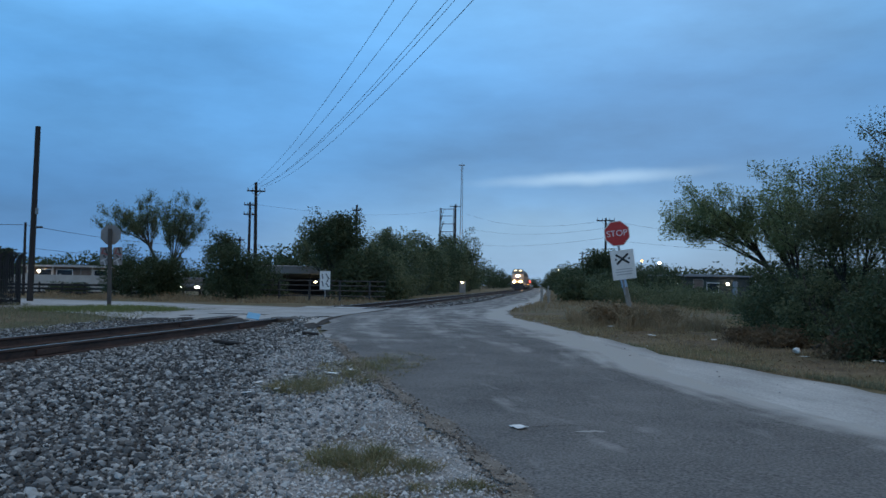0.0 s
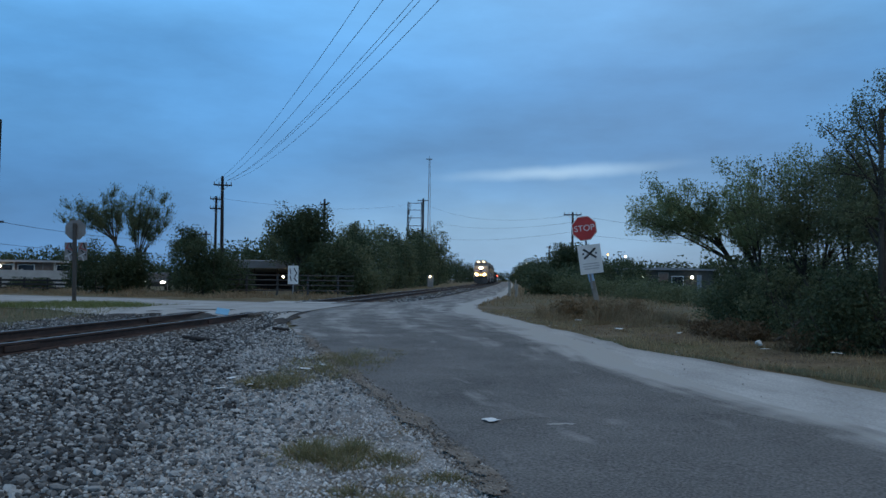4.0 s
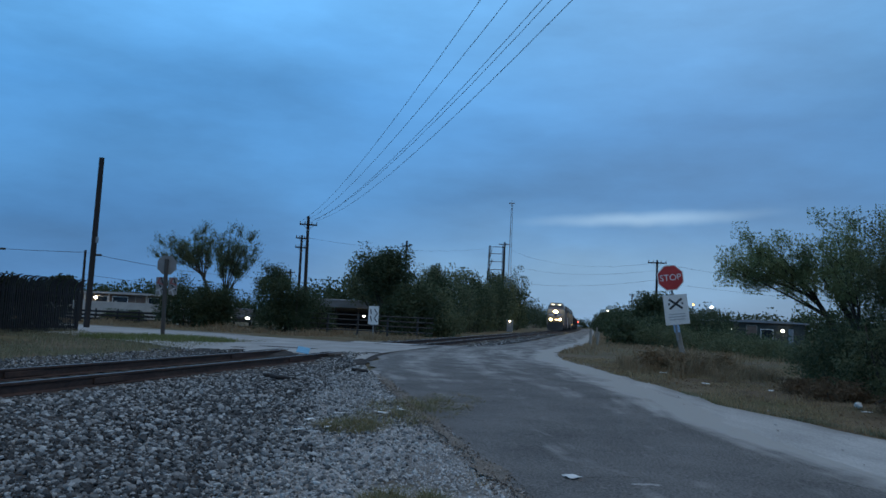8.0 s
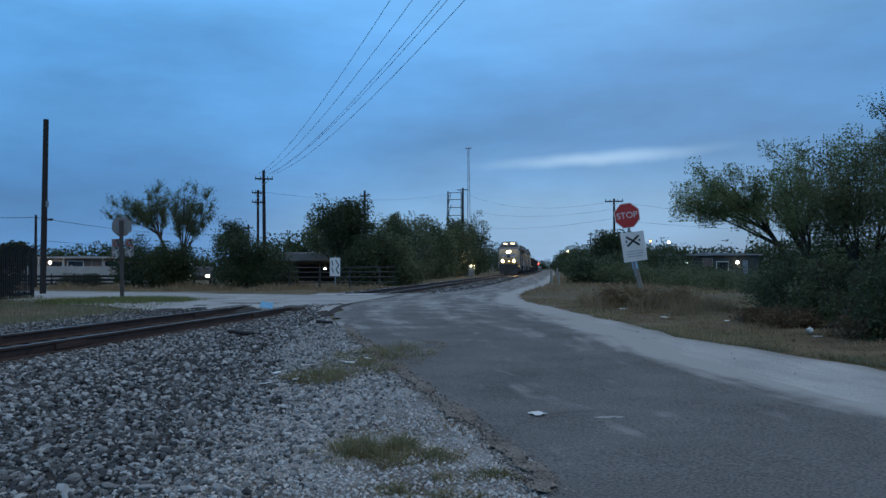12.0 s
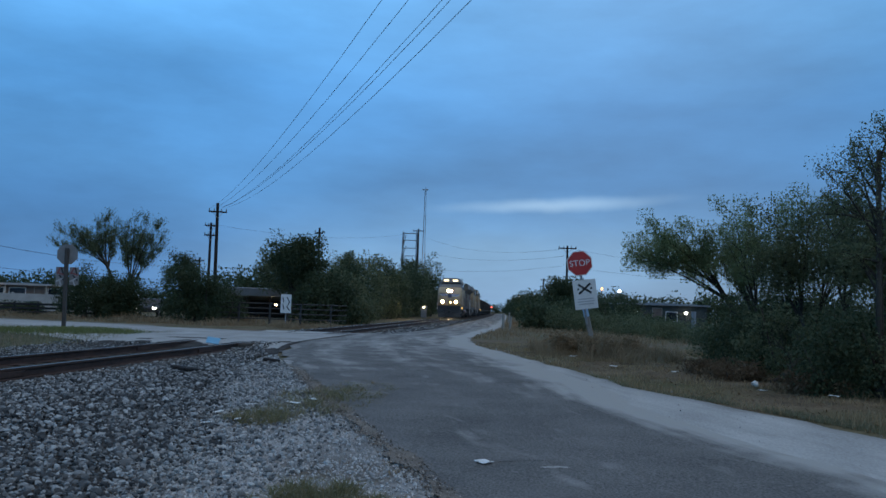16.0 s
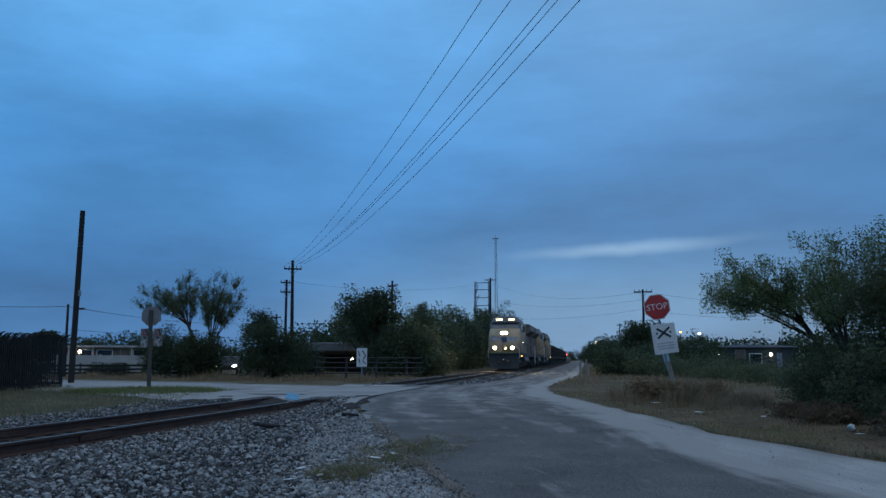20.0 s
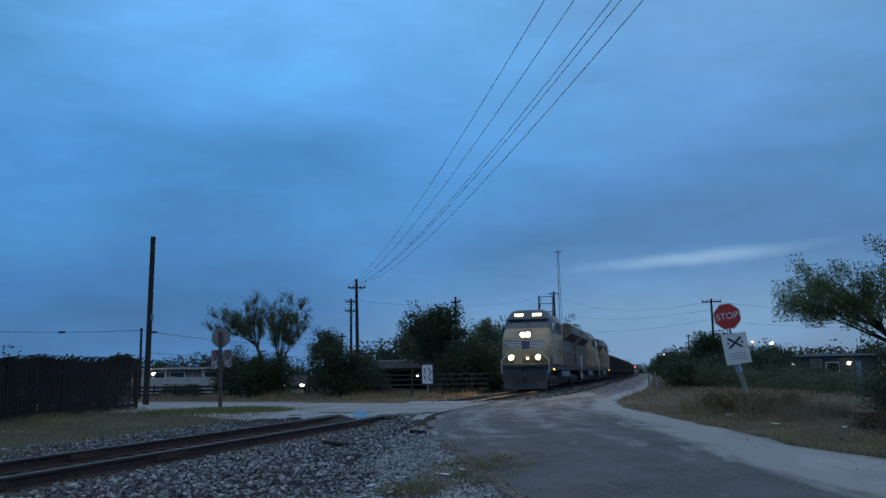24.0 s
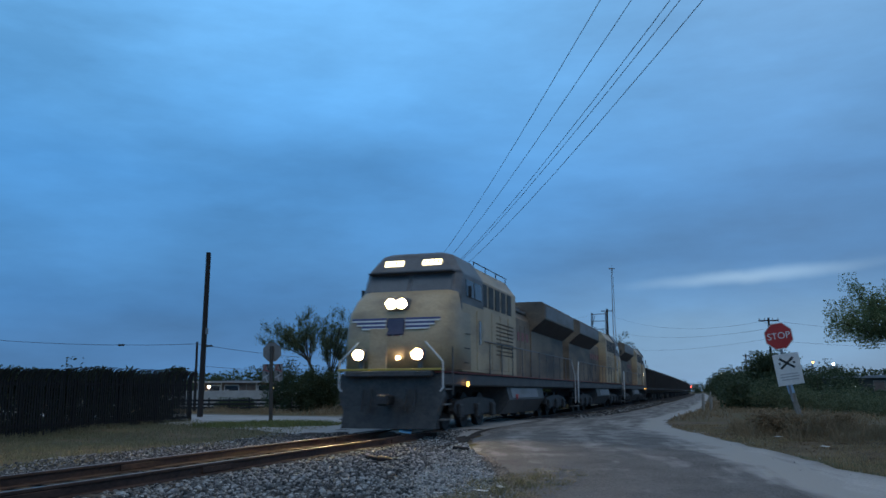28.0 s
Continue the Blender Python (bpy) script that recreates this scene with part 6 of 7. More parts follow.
def locomotive(m, label, lead, marker=False):
    """A wide-cab road locomotive, front at y = 0 looking along -Y, rails at z = 0. Returns the thing and its wheelsets."""
    t = thing("locomotive", m, label, "locomotive", "locomotives of the train")
    LEN = 22.3
    # frame and pilot
    part("frame", box(BM(), (0, LEN / 2, 1.42), (2.9, LEN - 0.7, 0.34), 0.03), M_PILOT, t, "long sooty underframe")
    part("sill_stripe", box(BM(), (0, LEN / 2, 1.615), (3.0, LEN - 0.9, 0.03)), M_SIDEPRINT, t, "thin red stripe along the sill")
    bm = prism(BM(), [(-1.45, 1.55), (1.45, 1.55), (1.5, 0.95), (1.25, 0.2), (-1.25, 0.2), (-1.5, 0.95)], 0.18, 0.42, "y")
    pil = part("pilot", bm, M_PILOT, t, "grey pilot plate")
    bm = prism(BM(), [(0.12, 0.12), (0.42, 0.12), (0.42, 0.72), (0.30, 0.70)], -1.35, 1.35, "x")
    bmesh.ops.translate(bm, vec=(0, -0.12, 0), verts=bm.verts)
    part("plow", bm, M_DARKSTEEL, pil, "black snow plow")
    bm = box(BM(), (0, -0.12, 0.88), (0.28, 0.62, 0.26), 0.05)
    box(bm, (0.05, -0.46, 0.88), (0.34, 0.24, 0.32), 0.06)
    part("coupler", bm, M_DARKSTEEL, pil)
    for sx in (-0.75, -0.5, 0.5, 0.75):
        part("air_hose", rod(BM(), (sx, 0.1, 1.15), (sx, -0.06, 0.55), 0.03), M_BLACK, pil)
    part("anticlimber", box(BM(), (0, 0.12, 1.56), (2.5, 0.34, 0.16), 0.03), M_PILOT, t)
    part("platform_edge", box(BM(), (0, 0.18, 1.675), (2.96, 0.36, 0.06), 0.01), M_PLATFORM, t, "yellow platform edge")
    # wide nose: front face leans back, chamfered cheeks
    def loft(rings):
        bm = BM()
        vs = [[bm.verts.new(p) for p in ring] for ring in rings]
        n = len(rings[0])
        bm.faces.new(vs[0]); bm.faces.new(vs[-1][::-1])
        for a, b in zip(vs, vs[1:]):
            for i in range(n):
                bm.faces.new((a[i], a[(i + 1) % n], b[(i + 1) % n], b[i]))
        return bm
    def ring(w, wf, y0, y1, z, c):
        return [(-w, y1, z), (-w, y0 + c, z), (-wf, y0, z), (wf, y0, z), (w, y0 + c, z), (w, y1, z)]
    bm = loft([ring(1.53, 1.36, 0.42, 2.8, 1.66, 0.22), ring(1.53, 1.35, 0.50, 2.8, 2.6, 0.22), ring(1.53, 1.32, 0.66, 2.8, 3.25, 0.26), ring(1.50, 1.25, 1.00, 2.8, 3.66, 0.32), ring(1.46, 1.2, 1.50, 2.8, 3.96, 0.3)])
    bmesh.ops.bevel(bm, geom=list(bm.edges), offset=0.04, segments=2, affect="EDGES")
    nose = part("nose", bm, M_YELLOW, t, "faded yellow wide nose", True)
    part("nose_door", box(BM(), (-0.48, 0.475, 2.25), (0.55, 0.05, 1.15), 0.02, Euler((radians(-5), 0, 0)).to_matrix()), M_YELLOW, nose)
    # winged emblem across the nose
    em = part("emblem_field", box(BM(), (0, 0.55, 2.86), (0.52, 0.03, 0.50), 0.03, Euler((radians(-15), 0, 0)).to_matrix()), M_EMBLEM, nose, "dark blue emblem shield")
    for k in range(4):
        part("emblem_bar", box(BM(), (-0.18 + 0.12 * k, 0.535, 2.74), (0.055, 0.02, 0.28), 0, Euler((radians(-15), 0, 0)).to_matrix()), M_WHITE if k % 2 else M_LRED, em)
    for sx in (-1, 1):
        for k in range(3):
            part("emblem_wing", box(BM(), (sx * (0.79 - 0.07 * k), 0.585 - 0.027 * k, 3.08 - 0.11 * k), (1.02 - 0.16 * k, 0.02, 0.055), 0, Euler((radians(-15), 0, 0)).to_matrix()), M_LBLUE, em)
            part("emblem_wing", box(BM(), (sx * (0.79 - 0.07 * k), 0.571 - 0.027 * k, 3.025 - 0.11 * k), (1.02 - 0.16 * k, 0.02, 0.045), 0, Euler((radians(-15), 0, 0)).to_matrix()), M_WHITE, em)
    # cab
    bm = loft([ring(1.52, 1.38, 1.75, 4.3, 3.05, 0.2), ring(1.52, 1.38, 1.60, 4.3, 3.82, 0.2), ring(1.50, 1.33, 1.94, 4.3, 4.50, 0.22), ring(1.46, 1.28, 1.84, 4.35, 4.58, 0.22), ring(1.12, 0.95, 2.14, 4.35, 5.10, 0.25), ring(0.9, 0.74, 2.34, 4.35, 5.19, 0.25)])
    bmesh.ops.bevel(bm, geom=list(bm.edges), offset=0.025, segments=1, affect="EDGES")
    cab = part("cab", bm, M_GREY, t, "grey-roofed crew cab")
    bm = loft([ring(1.523, 1.383, 1.747, 4.303, 1.66, 0.2), ring(1.523, 1.383, 1.747, 4.303, 3.62, 0.2)])
    part("cab_side", bm, M_YELLOW, cab, "yellow cab wall")
    for sx in (-1, 1):
        part("windshield", box(BM(), (sx * 0.665, 1.765, 4.18), (1.22, 0.05, 0.60), 0.02, Euler((radians(-27), 0, 0)).to_matrix()), M_CABGLASS, cab)
        for y in (2.75, 3.65):
            part("side_window", box(BM(), (sx * 1.505, y, 4.10), (0.05, 0.78, 0.54), 0.02, Euler((0, radians(-3 * sx), 0)).to_matrix()), M_GLASS, cab)
        part("cab_step_light", rod(BM(), (sx * 1.52, 2.4, 1.30), (sx * 1.56, 2.4, 1.30), 0.075, n=12), G_AMBER if lead or marker else M_GLASS, t, "small amber step lamp" if lead or marker else "")
        part("mirror", box(BM(), (sx * 1.68, 2.2, 3.95), (0.1, 0.05, 0.34), 0.01), M_BLACK, cab)
        if lead:
            nb = part("number_board", box(BM(), (sx * 0.59, 1.995, 4.85), (0.60, 0.05, 0.21), 0.02, Euler((radians(-30), 0, 0)).to_matrix()), G_NUM, cab, "lit number board")
            for k in range(4):
                part("mark", box(BM(), (sx * 0.59 - 0.2 + 0.133 * k, 1.969, 4.865), (0.045, 0.006, 0.12), 0, Euler((radians(-30), 0, 0)).to_matrix()), M_NUMBAR, nb)
    # lamps
    hl = part("headlight_case", box(BM(), (0, 0.98, 3.50), (0.66, 0.60, 0.36), 0.06), M_GREY, nose)
    for sx in (-0.16, 0.16):
        part("headlight", rod(BM(), (sx, 0.62, 3.5), (sx, 0.64, 3.5), 0.118, n=20), G_HEAD if lead else M_GLASS, hl, "glaring headlight" if lead else "")
        if lead:
            part("halo_ring", rod(BM(), (sx, 0.644, 3.5), (sx, 0.652, 3.5), 0.142, n=20), G_HALO, hl, "glowing ring for the warm halo of the lamp")
        part("lamp_baffle", hood(sx, 3.5, 0.56, 0.70, 0.145), M_DARKSTEEL, hl)
    for sx in (-0.85, 0.85):
        zl = 2.07
        c = part("ditch_light_case", box(BM(), (sx, 0.16, zl), (0.32, 0.22, 0.32), 0.04), M_GREY, t)
        part("ditch_light", rod(BM(), (sx, 0.025, zl), (sx, 0.045, zl), 0.118, n=20), G_DITCH if lead else M_GLASS, c, "glaring ditch light" if lead else "")
        if lead:
            part("halo_ring", rod(BM(), (sx, 0.046, zl), (sx, 0.049, zl), 0.146, n=20), G_HALO, c, "glowing ring for the warm halo of the lamp")
        part("lamp_baffle", hood(sx, zl, -0.08, 0.08, 0.15), M_DARKSTEEL, c)
        part("lamp_stand", box(BM(), (sx, 0.20, 1.80), (0.12, 0.10, 0.26), 0.01), M_GREY, c)
    if lead:
        part("nose_lamp", rod(BM(), (0.14, 0.385, 2.0), (0.14, 0.42, 2.0), 0.05, n=14), G_WARM, nose, "small lit lamp low on the nose")
    for sx in (-1, 1):
        d = part("cab_door", box(BM(), (sx * 1.53, 3.75, 2.62), (0.03, 0.62, 1.8), 0.01), M_YELLOW, cab, "yellow side door")
        part("door_window", box(BM(), (sx * 1.548, 3.75, 2.85), (0.02, 0.22, 0.72), 0.006), M_GLASS, d, "narrow dark window")
        for k in range(3):
            part("grab_iron", rod(BM(), (sx * 1.56, 2.0 + 0.08 * k, 1.9 + 0.42 * k), (sx * 1.56, 2.45 + 0.08 * k, 1.9 + 0.42 * k), 0.014, n=6), M_DARKSTEEL, cab)
        part("visor", box(BM(), (sx * 0.665, 1.80, 4.535), (1.3, 0.22, 0.03), 0.008), M_DARKSTEEL, cab)
        part("roof_rail", rod(BM(), (sx * 1.12, 4.5, 5.20), (sx * 1.12, 9.0, 5.20), 0.02, n=6), M_DARKSTEEL, t)
        for y in span(4.6, 8.9, 1.4):
            part("roof_rail_post", rod(BM(), (sx * 1.12, y, 4.98), (sx * 1.12, y, 5.20), 0.016, n=6), M_DARKSTEEL, t)
    # handrails and steps at the corners
    for sx in (-1, 1):
        for y in (0.3, LEN - 0.4):
            for z in (0.35, 0.75, 1.15):
                part("step", box(BM(), (sx * 1.38, y + 0.25, z), (0.3, 0.55, 0.04), 0.008), M_GREY, t)
        bm = BM()
        rod(bm, (sx * 1.42, 0.16, 1.1), (sx * 1.5, 0.16, 1.2), 0.024)
        rod(bm, (sx * 1.5, 0.16, 1.2), (sx * 1.5, 0.16, 1.88), 0.024)
        rod(bm, (sx * 1.5, 0.16, 1.88), (sx * 0.98, 0.25, 2.42), 0.024)
        part("corner_handrail", bm, M_WHITE, t, "white corner handrail")
        bm = BM()
        rod(bm, (sx * 1.56, 0.85, 1.0), (sx * 1.56, 0.85, 2.3), 0.018)
        part("corner_handrail", bm, M_GREY, t)
        bm = BM()
        rod(bm, (sx * 1.52, LEN - 0.25, 0.5), (sx * 1.52, LEN - 0.25, 1.9), 0.024)
        rod(bm, (sx * 1.52, LEN - 0.25, 1.9), (sx * 1.45, LEN - 1.0, 2.65), 0.024)
        part("end_handrail", bm, M_WHITE, t, "white handrail at the rear steps")
        for y in span(5.2, 21.2, 1.6):
            part("stanchion", rod(BM(), (sx * 1.47, y, 1.6), (sx * 1.47, y, 2.65), 0.018, n=6), M_GREY, t)
        part("handrail", rod(BM(), (sx * 1.47, 4.5, 2.65), (sx * 1.47, 21.4, 2.65), 0.02, n=6), M_GREY, t)
    # hood: cabinets behind the cab, engine hood, radiator wings
    bm = prism(BM(), [(-1.42, 1.66), (1.42, 1.66), (1.42, 4.55), (1.05, 5.06), (-1.05, 5.06), (-1.42, 4.55)], 4.3, 9.2, "y")
    hd = part("equipment_cabinet", bm, M_YELLOW, t, "faded yellow equipment cabinet")
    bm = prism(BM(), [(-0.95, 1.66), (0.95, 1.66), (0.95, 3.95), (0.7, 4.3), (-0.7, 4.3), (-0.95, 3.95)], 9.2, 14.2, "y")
    eh = part("engine_hood", bm, M_SHADED_YELLOW, t, "yellow engine hood with its shade painted in")
    part("hood_roof", box(BM(), (0, 12.8, 4.34), (1.6, 7.1, 0.12), 0.03), M_GREY, t)
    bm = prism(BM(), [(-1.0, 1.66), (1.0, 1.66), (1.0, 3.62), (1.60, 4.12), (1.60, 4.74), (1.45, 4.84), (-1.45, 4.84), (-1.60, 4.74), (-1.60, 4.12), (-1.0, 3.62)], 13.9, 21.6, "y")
    rad = part("radiator", bm, M_SHADED_YELLOW, t, "overhanging radiator housing with flared wings")
    part("radiator_top", box(BM(), (0, 17.9, 4.86), (2.8, 7.2, 0.06), 0.01), M_GREY, rad)
    for sx in (-1, 1):
        part("radiator_screen", box(BM(), (sx * 1.605, 17.8, 4.43), (0.02, 7.2, 0.52)), M_GREY, rad)
        # Dark sheet under the wing: the overhang's shade is put into its colour.
        part("underwing_shade", box(BM(), (sx * 1.32, 17.75, 3.86), (0.03, 7.6, 0.78), 0, Euler((0, radians(50 * sx), 0)).to_matrix()), M_DARKSTEEL, rad)
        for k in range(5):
            part("hood_door", box(BM(), (sx * 0.955, 9.75 + 0.86 * k, 2.75), (0.03, 0.78, 1.9), 0.008), M_SHADED_YELLOW, eh)
        for k in range(5):
            part("vent", box(BM(), (sx * 1.424, 4.75 + 0.85 * k, 4.12), (0.03, 0.6, 0.72), 0.008), M_DARKSTEEL, hd, "dark vent opening")
        for k in range(4):
            part("cabinet_door", box(BM(), (sx * 1.425, 5.0 + 1.15 * k, 2.7), (0.03, 1.0, 1.85), 0.008), M_YELLOW, hd)
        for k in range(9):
            part("grille_slat", box(BM(), (sx * 1.445, 7.4, 2.3 + 0.13 * k), (0.02, 2.4, 0.05), 0, Euler((0, radians(30 * sx), 0)).to_matrix()), M_SHADED_YELLOW, hd)
        for k in range(5):
            part("print_bar", box(BM(), (sx * 0.975, 10.0 + 0.8 * k, 3.25), (0.012, 0.42, 0.34)), M_SIDEPRINT, eh)
    for y in (10.4, 13.6):
        part("roof_unit", box(BM(), (0, y, 4.5), (1.1, 1.2, 0.26), 0.05), M_GREY, t)
    part("exhaust", rod(BM(), (0, 12.4, 4.3), (0, 12.4, 4.72), 0.3, n=12), M_DARKSTEEL, t)
    bm = BM()
    for k in range(3):
        rod(bm, (0.25 * k - 0.25, 5.0, 5.16), (0.25 * k - 0.25, 4.6 - 0.1 * k, 5.18), 0.03, 0.09, 8)
    box(bm, (0, 5.0, 5.05), (0.7, 0.12, 0.2), 0.02)
    part("horn", bm, M_DARKSTEEL, t)
    # fuel tank and trucks
    bm = prism(BM(), [(-1.35, 1.25), (1.35, 1.25), (1.45, 0.8), (1.1, 0.3), (-1.1, 0.3), (-1.45, 0.8)], 7.9, 14.2, "y")
    tank = part("fuel_tank", bm, M_PILOT, t, "long dark fuel tank")
    for sx in (-1, 1):
        part("tank_panel", box(BM(), (sx * 1.415, 10.6, 1.03), (0.03, 4.6, 0.36), 0.01, Euler((0, radians(-12 * sx), 0)).to_matrix()), M_GREY, tank, "pale grey side panel")
    part("tank_cap", rod(BM(), (1.43, 9.0, 0.9), (1.50, 9.0, 0.9), 0.09), M_LRED, tank)
    sets = []
    for yc in (4.3, 17.9):
        tr = part("truck_frame", box(BM(), (0, yc, 0.72), (2.0, 3.4, 0.3), 0.04), M_DARKSTEEL, t, "dark three-axle truck frame")
        for sx in (-1, 1):
            bm = prism(BM(), [(yc - 2.4, 0.55), (yc - 2.2, 0.82), (yc - 0.6, 0.92), (yc + 0.6, 0.92), (yc + 2.2, 0.82), (yc + 2.4, 0.55), (yc + 2.0, 0.42), (yc - 2.0, 0.42)], sx * 1.08, sx * 1.24, "x")
            part("side_frame", bm, M_DARKSTEEL, tr)
            for dy in (-1.85, 0, 1.85):
                part("axle_box", box(BM(), (sx * 1.27, yc + dy, 0.53), (0.16, 0.42, 0.42), 0.04), M_DARKSTEEL, tr)
        for dy in (-1.85, 0, 1.85):
            w = part("wheelset", loco_wheelset(), M_DARKSTEEL, t)
            w.location = (0, yc + dy, 0.535)
            sets.append(w)
    return t, sets


def hopper(m):
    t = thing("hopper_car", m, "soot-black open coal car with ribbed steel sides", "hopper car", "coal cars of the train")
    L = 15.4
    bm = BM()
    prism(bm, [(0.6, 1.25), (L - 0.6, 1.25), (L - 0.05, 1.7), (L - 0.05, 3.35), (L - 0.2, 3.35), (L - 0.2, 1.8), (0.2, 1.8), (0.2, 3.35), (0.05, 3.35), (0.05, 1.7)], -1.4, 1.4, "x")
    part("body", bm, M_CAR, t)
    for sx in (-1, 1):
        part("side", box(BM(), (sx * 1.44, L / 2, 2.35), (0.06, L - 0.2, 2.0), 0.01), M_CAR, t)
        part("top_chord", box(BM(), (sx * 1.46, L / 2, 3.38), (0.16, L - 0.1, 0.14), 0.02), M_CAR, t)
        part("side_sill", box(BM(), (sx * 1.46, L / 2, 1.32), (0.14, L - 0.6, 0.22), 0.02), M_CAR, t)
        for k in range(12):
            part("rib", box(BM(), (sx * 1.51, 0.55 + k * (L - 1.1) / 11, 2.35), (0.10, 0.11, 1.95), 0.01), M_CAR, t)
    bm = BM()
    bmesh.ops.create_grid(bm, x_segments=8, y_segments=40, size=0.5)
    for v in bm.verts:
        v.co = (v.co.x * 2.74, v.co.y * (L - 0.5) + L / 2, 3.12 + 0.34 * math.cos(v.co.x * 3.0) + 0.14 * noise.noise((v.co.x * 5, v.co.y * 40, 2)))
    part("coal_load", bm, M_COAL, t, "heaped black coal", True)
    bm = box(BM(), (0, L / 2, 1.05), (0.5, L + 0.9, 0.3), 0.03)
    part("centre_sill", bm, M_DARKSTEEL, t)
    for yc in (2.0, L - 2.0):
        tr = part("truck", box(BM(), (0, yc, 0.62), (2.0, 0.5, 0.3), 0.03), M_DARKSTEEL, t)
        for sx in (-1, 1):
            bm = prism(BM(), [(yc - 1.1, 0.4), (yc - 0.9, 0.62), (yc - 0.4, 0.8), (yc + 0.4, 0.8), (yc + 0.9, 0.62), (yc + 1.1, 0.4), (yc + 0.5, 0.3), (yc - 0.5, 0.3)], sx * 1.0, sx * 1.12, "x")
            part("side_frame", bm, M_DARKSTEEL, tr)
        for dy in (-0.9, 0.9):
            bm = BM()
            for sx in (-0.78, 0.78):
                rod(bm, (sx - 0.065, yc + dy, 0.46), (sx + 0.065, yc + dy, 0.46), 0.455, n=20)
            rod(bm, (-0.9, yc + dy, 0.46), (0.9, yc + dy, 0.46), 0.07)
            part("wheelset", bm, M_DARKSTEEL, tr)
    return t


# where the headlight stands along the track, seconds and metres ahead of the camera
ADVANCE = [(0, 214.5), (5, 176.5), (8, 157.0), (11, 138.3), (14, 119.3), (17, 100.4), (20, 80.9), (22.5, 64.2), (25, 45.8), (26, 38.2), (27, 30.3), (28, 21.8)]
NOSE = 0.66
START = ADVANCE[0][1] - NOSE


def build_train():
    rolling = []
    a, wa = locomotive(pose(TX, START, 0.004), "faded yellow road locomotive with glaring headlights", True)
    rolling.append((a, 0.0, 1))
    b, wb = locomotive(pose(TX, START + 45.1, 0.004, 0, 0, 180), "faded yellow locomotive running hood first", False)
    rolling.append((b, 45.1, -1))
    c, wc = locomotive(pose(TX, START + 68.0, 0.004, 0, 0, 180), "faded yellow locomotive with its cab toward the coal cars", False, True)
    rolling.append((c, 68.0, -1))
    h = hopper(pose(TX, START + 68.6, 0.004))
    rolling.append((h, 68.6, 1))
    for k in range(1, 15):
        y = 68.6 + 16.3 * k
        rolling.append((copy_thing(h, pose(TX, START + y, 0.004)), y, 1))
    return rolling, [(w, 1) for w in wa] + [(w, -1) for w in wb]


ROLLING, WHEELS = build_train()


# ---------------------------------------------------------------- stones of the ballast
def ico():
    bm = BM()
    bmesh.ops.create_icosphere(bm, subdivisions=1, radius=1.0)
    v = np.array([tuple(p.co) for p in bm.verts])
    f = np.array([[q.index for q in p.verts] for p in bm.faces])
    bm.free()
    return v, f


def octa():
    v = np.array([(1, 0, 0), (0, 1, 0), (-1, 0, 0), (0, -1, 0), (0, 0, 1), (0, 0, -1)], float)
    f = np.array([(0, 1, 4), (1, 2, 4), (2, 3, 4), (3, 0, 4), (1, 0, 5), (2, 1, 5), (3, 2, 5), (0, 3, 5)])
    return v, f


def rocks(xy, size, shape, seed, lift=0.25, dz=0.02):
    g = np.random.default_rng(seed)
    v0, f0 = shape
    n, k = len(xy), len(v0)
    s = size * np.clip(g.lognormal(-0.08, 0.36, (n, 1, 1)), 0.45, 1.9) * g.uniform(0.6, 1.2, (n, 1, 3))
    v = v0[None] * s * g.uniform(0.62, 1.2, (n, k, 1))
    q = g.normal(size=(n, 4)); q /= np.linalg.norm(q, axis=1, keepdims=True)
    w, x, y, z = q.T
    R = np.stack([1 - 2 * (y * y + z * z), 2 * (x * y - z * w), 2 * (x * z + y * w), 2 * (x * y + z * w), 1 - 2 * (x * x + z * z), 2 * (y * z - x * w), 2 * (x * z - y * w), 2 * (y * z + x * w), 1 - 2 * (x * x + y * y)], -1).reshape(n, 3, 3)
    v = np.einsum("nij,nkj->nki", R, v)
    v[..., 2] *= 0.8
    ground = gz(xy[:, 0], xy[:, 1]) + dz + g.uniform(0, 0.6, n) * size * lift * 2
    v += np.stack([xy[:, 0], xy[:, 1], ground], -1)[:, None]
    f = f0[None] + (np.arange(n) * k)[:, None, None]
    return v.reshape(-1, 3), f.reshape(-1, 3)


def scatter(n, seed, x0, x1, y0, y1, near=0.0):
    """Spots thick close by and thinner far off."""
    g = np.random.default_rng(seed)
    y = y0 + (y1 - y0) * g.uniform(0, 1, n) ** (1 + near)
    return np.stack([g.uniform(0, 1, n) * (x1 - x0) + x0, y], 1)


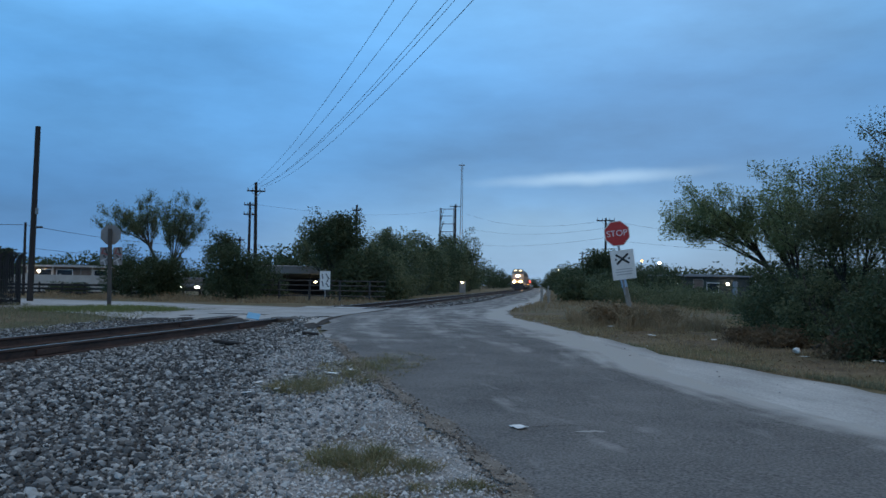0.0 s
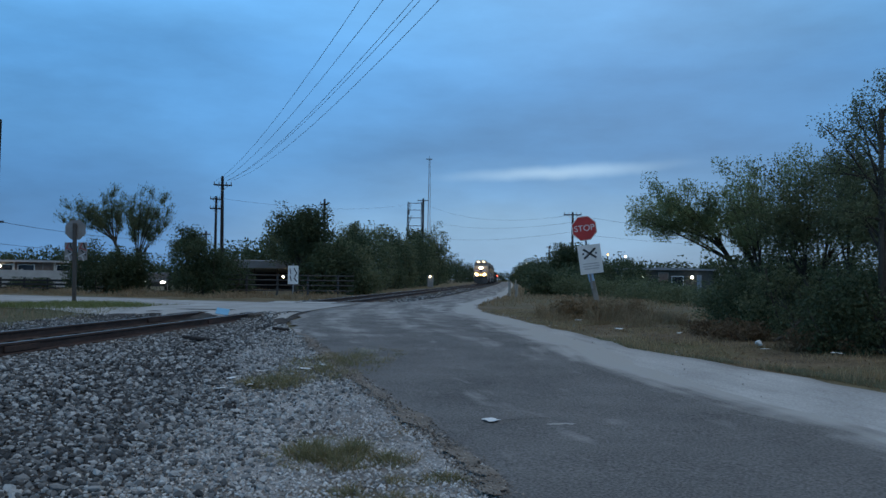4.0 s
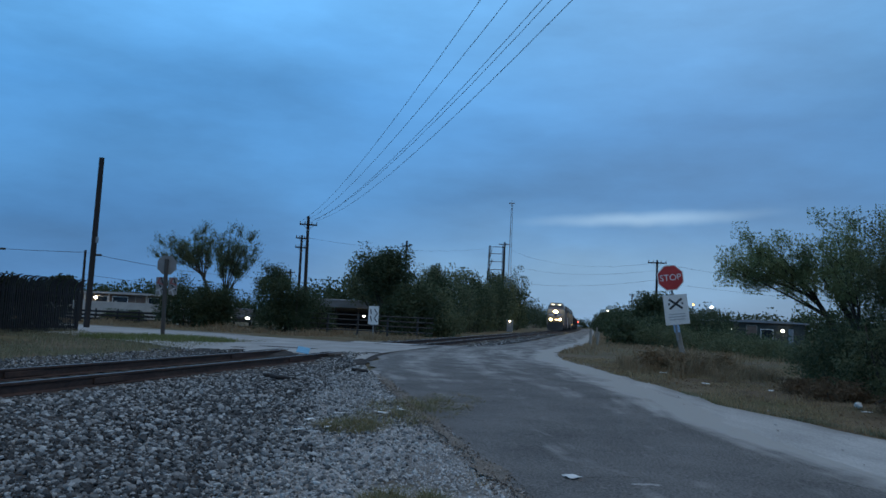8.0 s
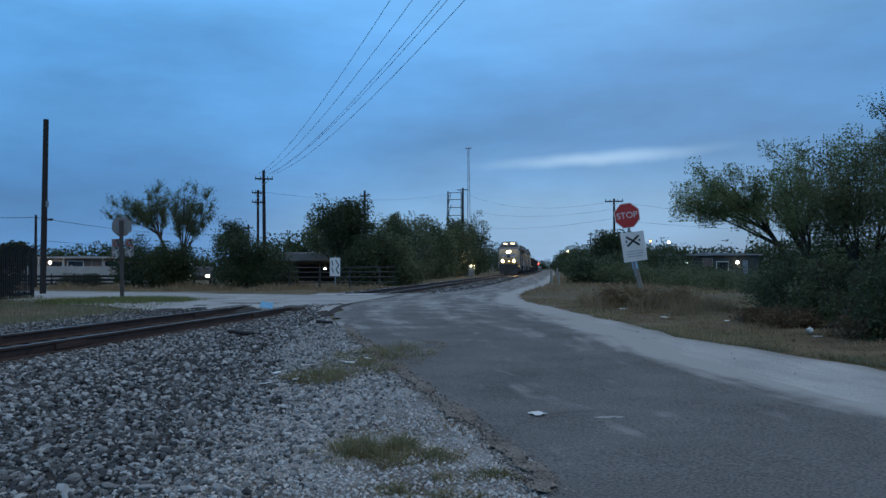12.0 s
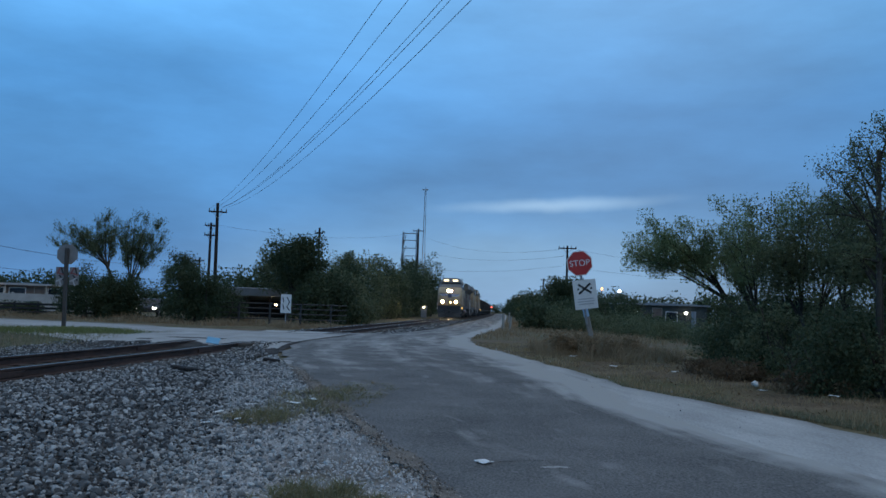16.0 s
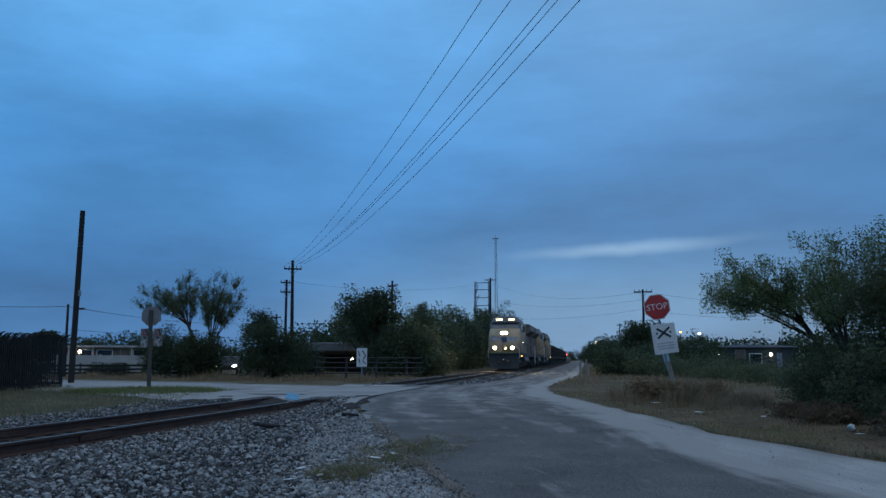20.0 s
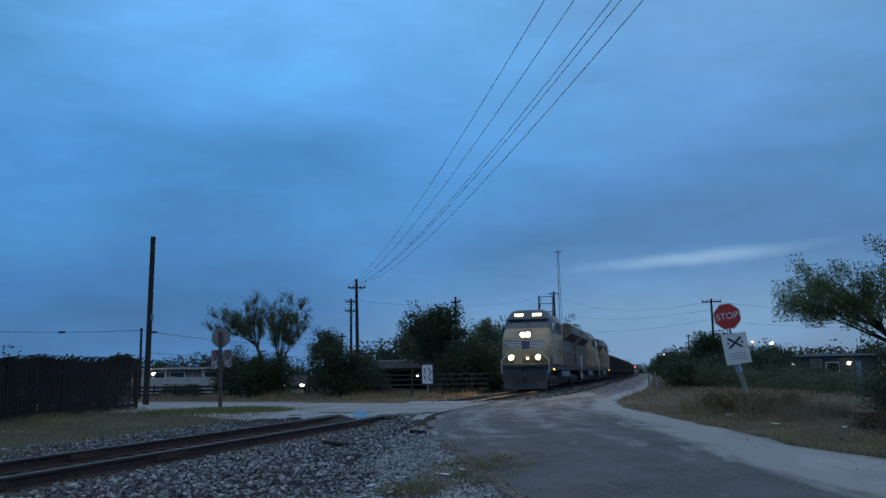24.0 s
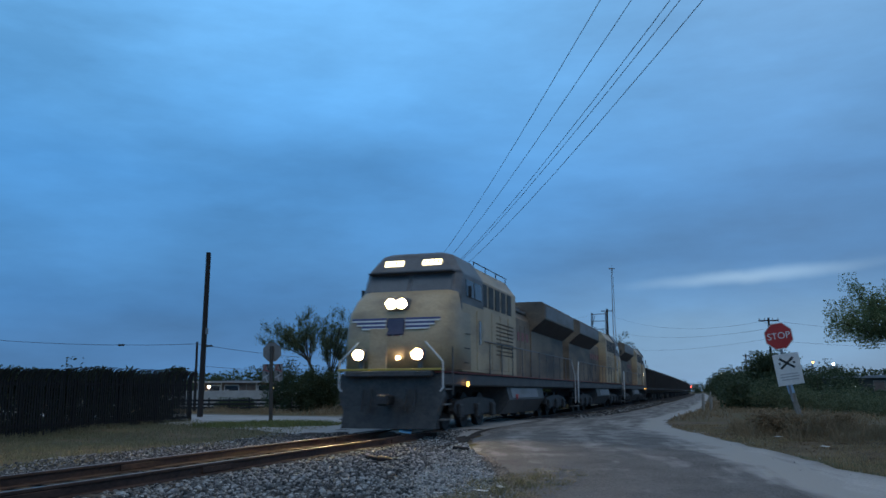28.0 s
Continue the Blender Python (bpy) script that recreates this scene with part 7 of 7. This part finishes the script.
def build_stones():
    I, O = ico(), octa()
    def edge(p, lim):   # wavering border between coarse and fine stone
        return p[:, 0] < lim + 0.22 * np.sin(p[:, 1] * 0.9) + 0.16 * np.sin(p[:, 1] * 2.3 + 1) + 0.25 * np.random.default_rng(79).normal(size=len(p))
    bound = lambda y: TX + np.maximum(5.35 - 0.235 * (y - 5.84), 2.3)   # edge of the dark ballast
    p = scatter(56000, 1, TX + 0.85, TX + 6.4, 2.5, 23.5, 0.35)
    lim = bound(p[:, 1])
    road = np.interp(p[:, 1], [0, 5.8, 7.4, 10.4, 14, 18, 22], [0.9, -0.15, -0.73, -1.96, -3.4, -4.9, -6.2]) - 0.35
    p = p[edge(p, lim) & (p[:, 0] < road - 0.3 * np.random.default_rng(77).uniform(0, 1, len(p)) ** 2)]
    nearest = np.zeros(len(p), bool)
    nearest[np.flatnonzero((p[:, 1] < 6.4) & (p[:, 0] > TX + 4.3))[:300]] = True
    v, f = rocks(p[~nearest], 0.028, I, 2, lift=0.7)
    tagged(mesh_object("ballast_stones", v, f, M_STONE_DARK), "heaped grey and dark railway ballast stones", "ballast", kind="stuff")
    q = scatter(22000, 3, TX + 2.6, TX + 6.6, 4.0, 20, 0.7)
    g = np.random.default_rng(78)
    road = np.interp(q[:, 1], [0, 5.8, 7.4, 10.4, 14, 18, 22], [0.9, -0.15, -0.73, -1.96, -3.4, -4.9, -6.2])
    q = q[(q[:, 0] < road - 0.15) & (q[:, 0] > bound(q[:, 1]) - 0.35 * np.abs(g.normal(size=len(q)))) & (q[:, 0] < TX + 6.6 - 2.2 * g.uniform(0, 1, len(q)) ** 1.5)]
    v, f = rocks(q, 0.022, I, 4)
    tagged(mesh_object("pale_ballast_stones", v, f, M_STONE), "pale grey crushed stones spilled from the track bed", "ballast", kind="stuff")
    q = scatter(5000, 5, TX - 0.70, TX + 0.70, 2, 24.2, 0.3)
    v, f = rocks(q, 0.032, O, 6, dz=-0.01)
    tagged(mesh_object("crib_stones", v, f, M_STONE_DARK), "dark ballast stones between the rails", "ballast", kind="stuff")
    q = scatter(15000, 7, TX - 4.2, TX - 0.85, 3, 22.5, 0.2)
    v, f = rocks(q, 0.026, O, 8)
    tagged(mesh_object("far_side_stones", v, f, M_STONE_DARK), "grey ballast stones on the far side of the track", "ballast", kind="stuff")
    q = scatter(6000, 9, TX - 2.6, TX + 2.8, 36, 110, 0.8)
    q[:, 0] += bend(q[:, 1])
    v, f = rocks(q, 0.06, O, 10)
    tagged(mesh_object("far_stones", v, f, M_STONE_DARK), "dark ballast stones along the far track", "ballast", kind="stuff")
    # fine gravel of the shoulder up to the asphalt's edge
    q = scatter(60000, 11, TX + 3.4, TX + 9.2, 4.3, 16, 0.6)
    al = np.interp(q[:, 1], [0, 5.8, 7.4, 10.4, 14, 18], [0.9, -0.15, -0.73, -1.96, -3.4, -4.9])
    g = np.random.default_rng(12)
    q = q[(q[:, 0] > bound(q[:, 1]) - 0.3 * np.abs(g.normal(size=len(q)))) & (q[:, 0] < al + 0.15 - np.abs(g.normal(0, 0.12, len(q))) + (g.uniform(0, 1, len(q)) > 0.985) * g.uniform(0, 1.2, len(q)))]
    v, f = rocks(q, 0.014, O, 13, dz=0.008)
    tagged(mesh_object("shoulder_gravel", v, f, M_PEBBLE), "fine pale gravel on the shoulder of the road", "gravel", kind="stuff")
    q = scatter(170, 14, 0, 1, 6, 30)
    lo = np.interp(q[:, 1], [0, 8.75, 11.5, 16, 20, 27.6], [5.2, 3.05, 1.85, 1.05, 0.2, -1.5])
    hi = np.interp(q[:, 1], [0, 8, 11.7, 15.2, 20, 27.6], [9.0, 6.0, 4.2, 1.88, 0.67, -1.25])
    q[:, 0] = lo + (hi + 0.3 - lo) * q[:, 0]
    v, f = rocks(q, 0.009, I, 15, dz=0.03)
    tagged(mesh_object("verge_stones", v, f, M_PEBBLE), "loose stones on the dusty road edge", "gravel", kind="stuff")
    g = np.random.default_rng(31)
    y = g.uniform(5.4, 15.5, 3000)
    q = np.stack([np.interp(y, [0, 5.8, 7.4, 10.4, 14, 18], [0.9, -0.15, -0.73, -1.96, -3.4, -4.9]) + g.normal(-0.06, 0.08, len(y)), y], 1)
    v, f = rocks(q, 0.011, O, 32, dz=0.034)
    tagged(mesh_object("edge_crumbs", v, f, M_CRUMB), "brown and grey asphalt crumbs along the road edge", "gravel", kind="stuff")
    # the nearest stones, one by one
    near = p[nearest]
    bed = bpy.data.objects["ballast_bed_near"]
    shapes = []
    for k in range(8):
        v, f = rocks(np.array([[0.0, 0.0]]), 0.034, I, 100 + k)
        v[:, 2] -= v[:, 2].mean()
        me = bpy.data.meshes.new("stone")
        me.from_pydata(v.tolist(), [], f.tolist())
        me.materials.append(M_STONE_DARK)
        shapes.append(me)
    rng = random.Random(3)
    for x, y in near.tolist():
        o = new("stone", shapes[rng.randrange(8)])
        o.parent = bed
        o.location = (x, y, float(gz(x, y)) + 0.03)
        o.rotation_euler = (0, 0, rng.uniform(0, 6.28))


build_stones()


# ---------------------------------------------------------------- movement
def motions():
    for ob, back, way in ROLLING:
        rows = []
        for t, d in ADVANCE:
            y = d - NOSE + back
            x0, x1 = TX + float(bend(y)), TX + float(bend(y + 15.0 * way))
            rows.append((t, pose(x0, y, 0.004, 0, 0, (0 if way > 0 else 180) + math.degrees(math.atan2((x0 - x1) * way, 15.0)))))
        walk(ob, rows)
    # wheels roll with the train
    ts = [0.1 * k for k in range(281)]
    ds = np.interp(ts, [a for a, _ in ADVANCE], [b for _, b in ADVANCE])
    for w, way in WHEELS:
        at = w.location.copy()
        walk(w, [(t, pose(*at, -way * math.degrees((START + NOSE - d) / 0.535) * -1, 0, 0)) for t, d in zip(ts, ds.tolist())])


motions()
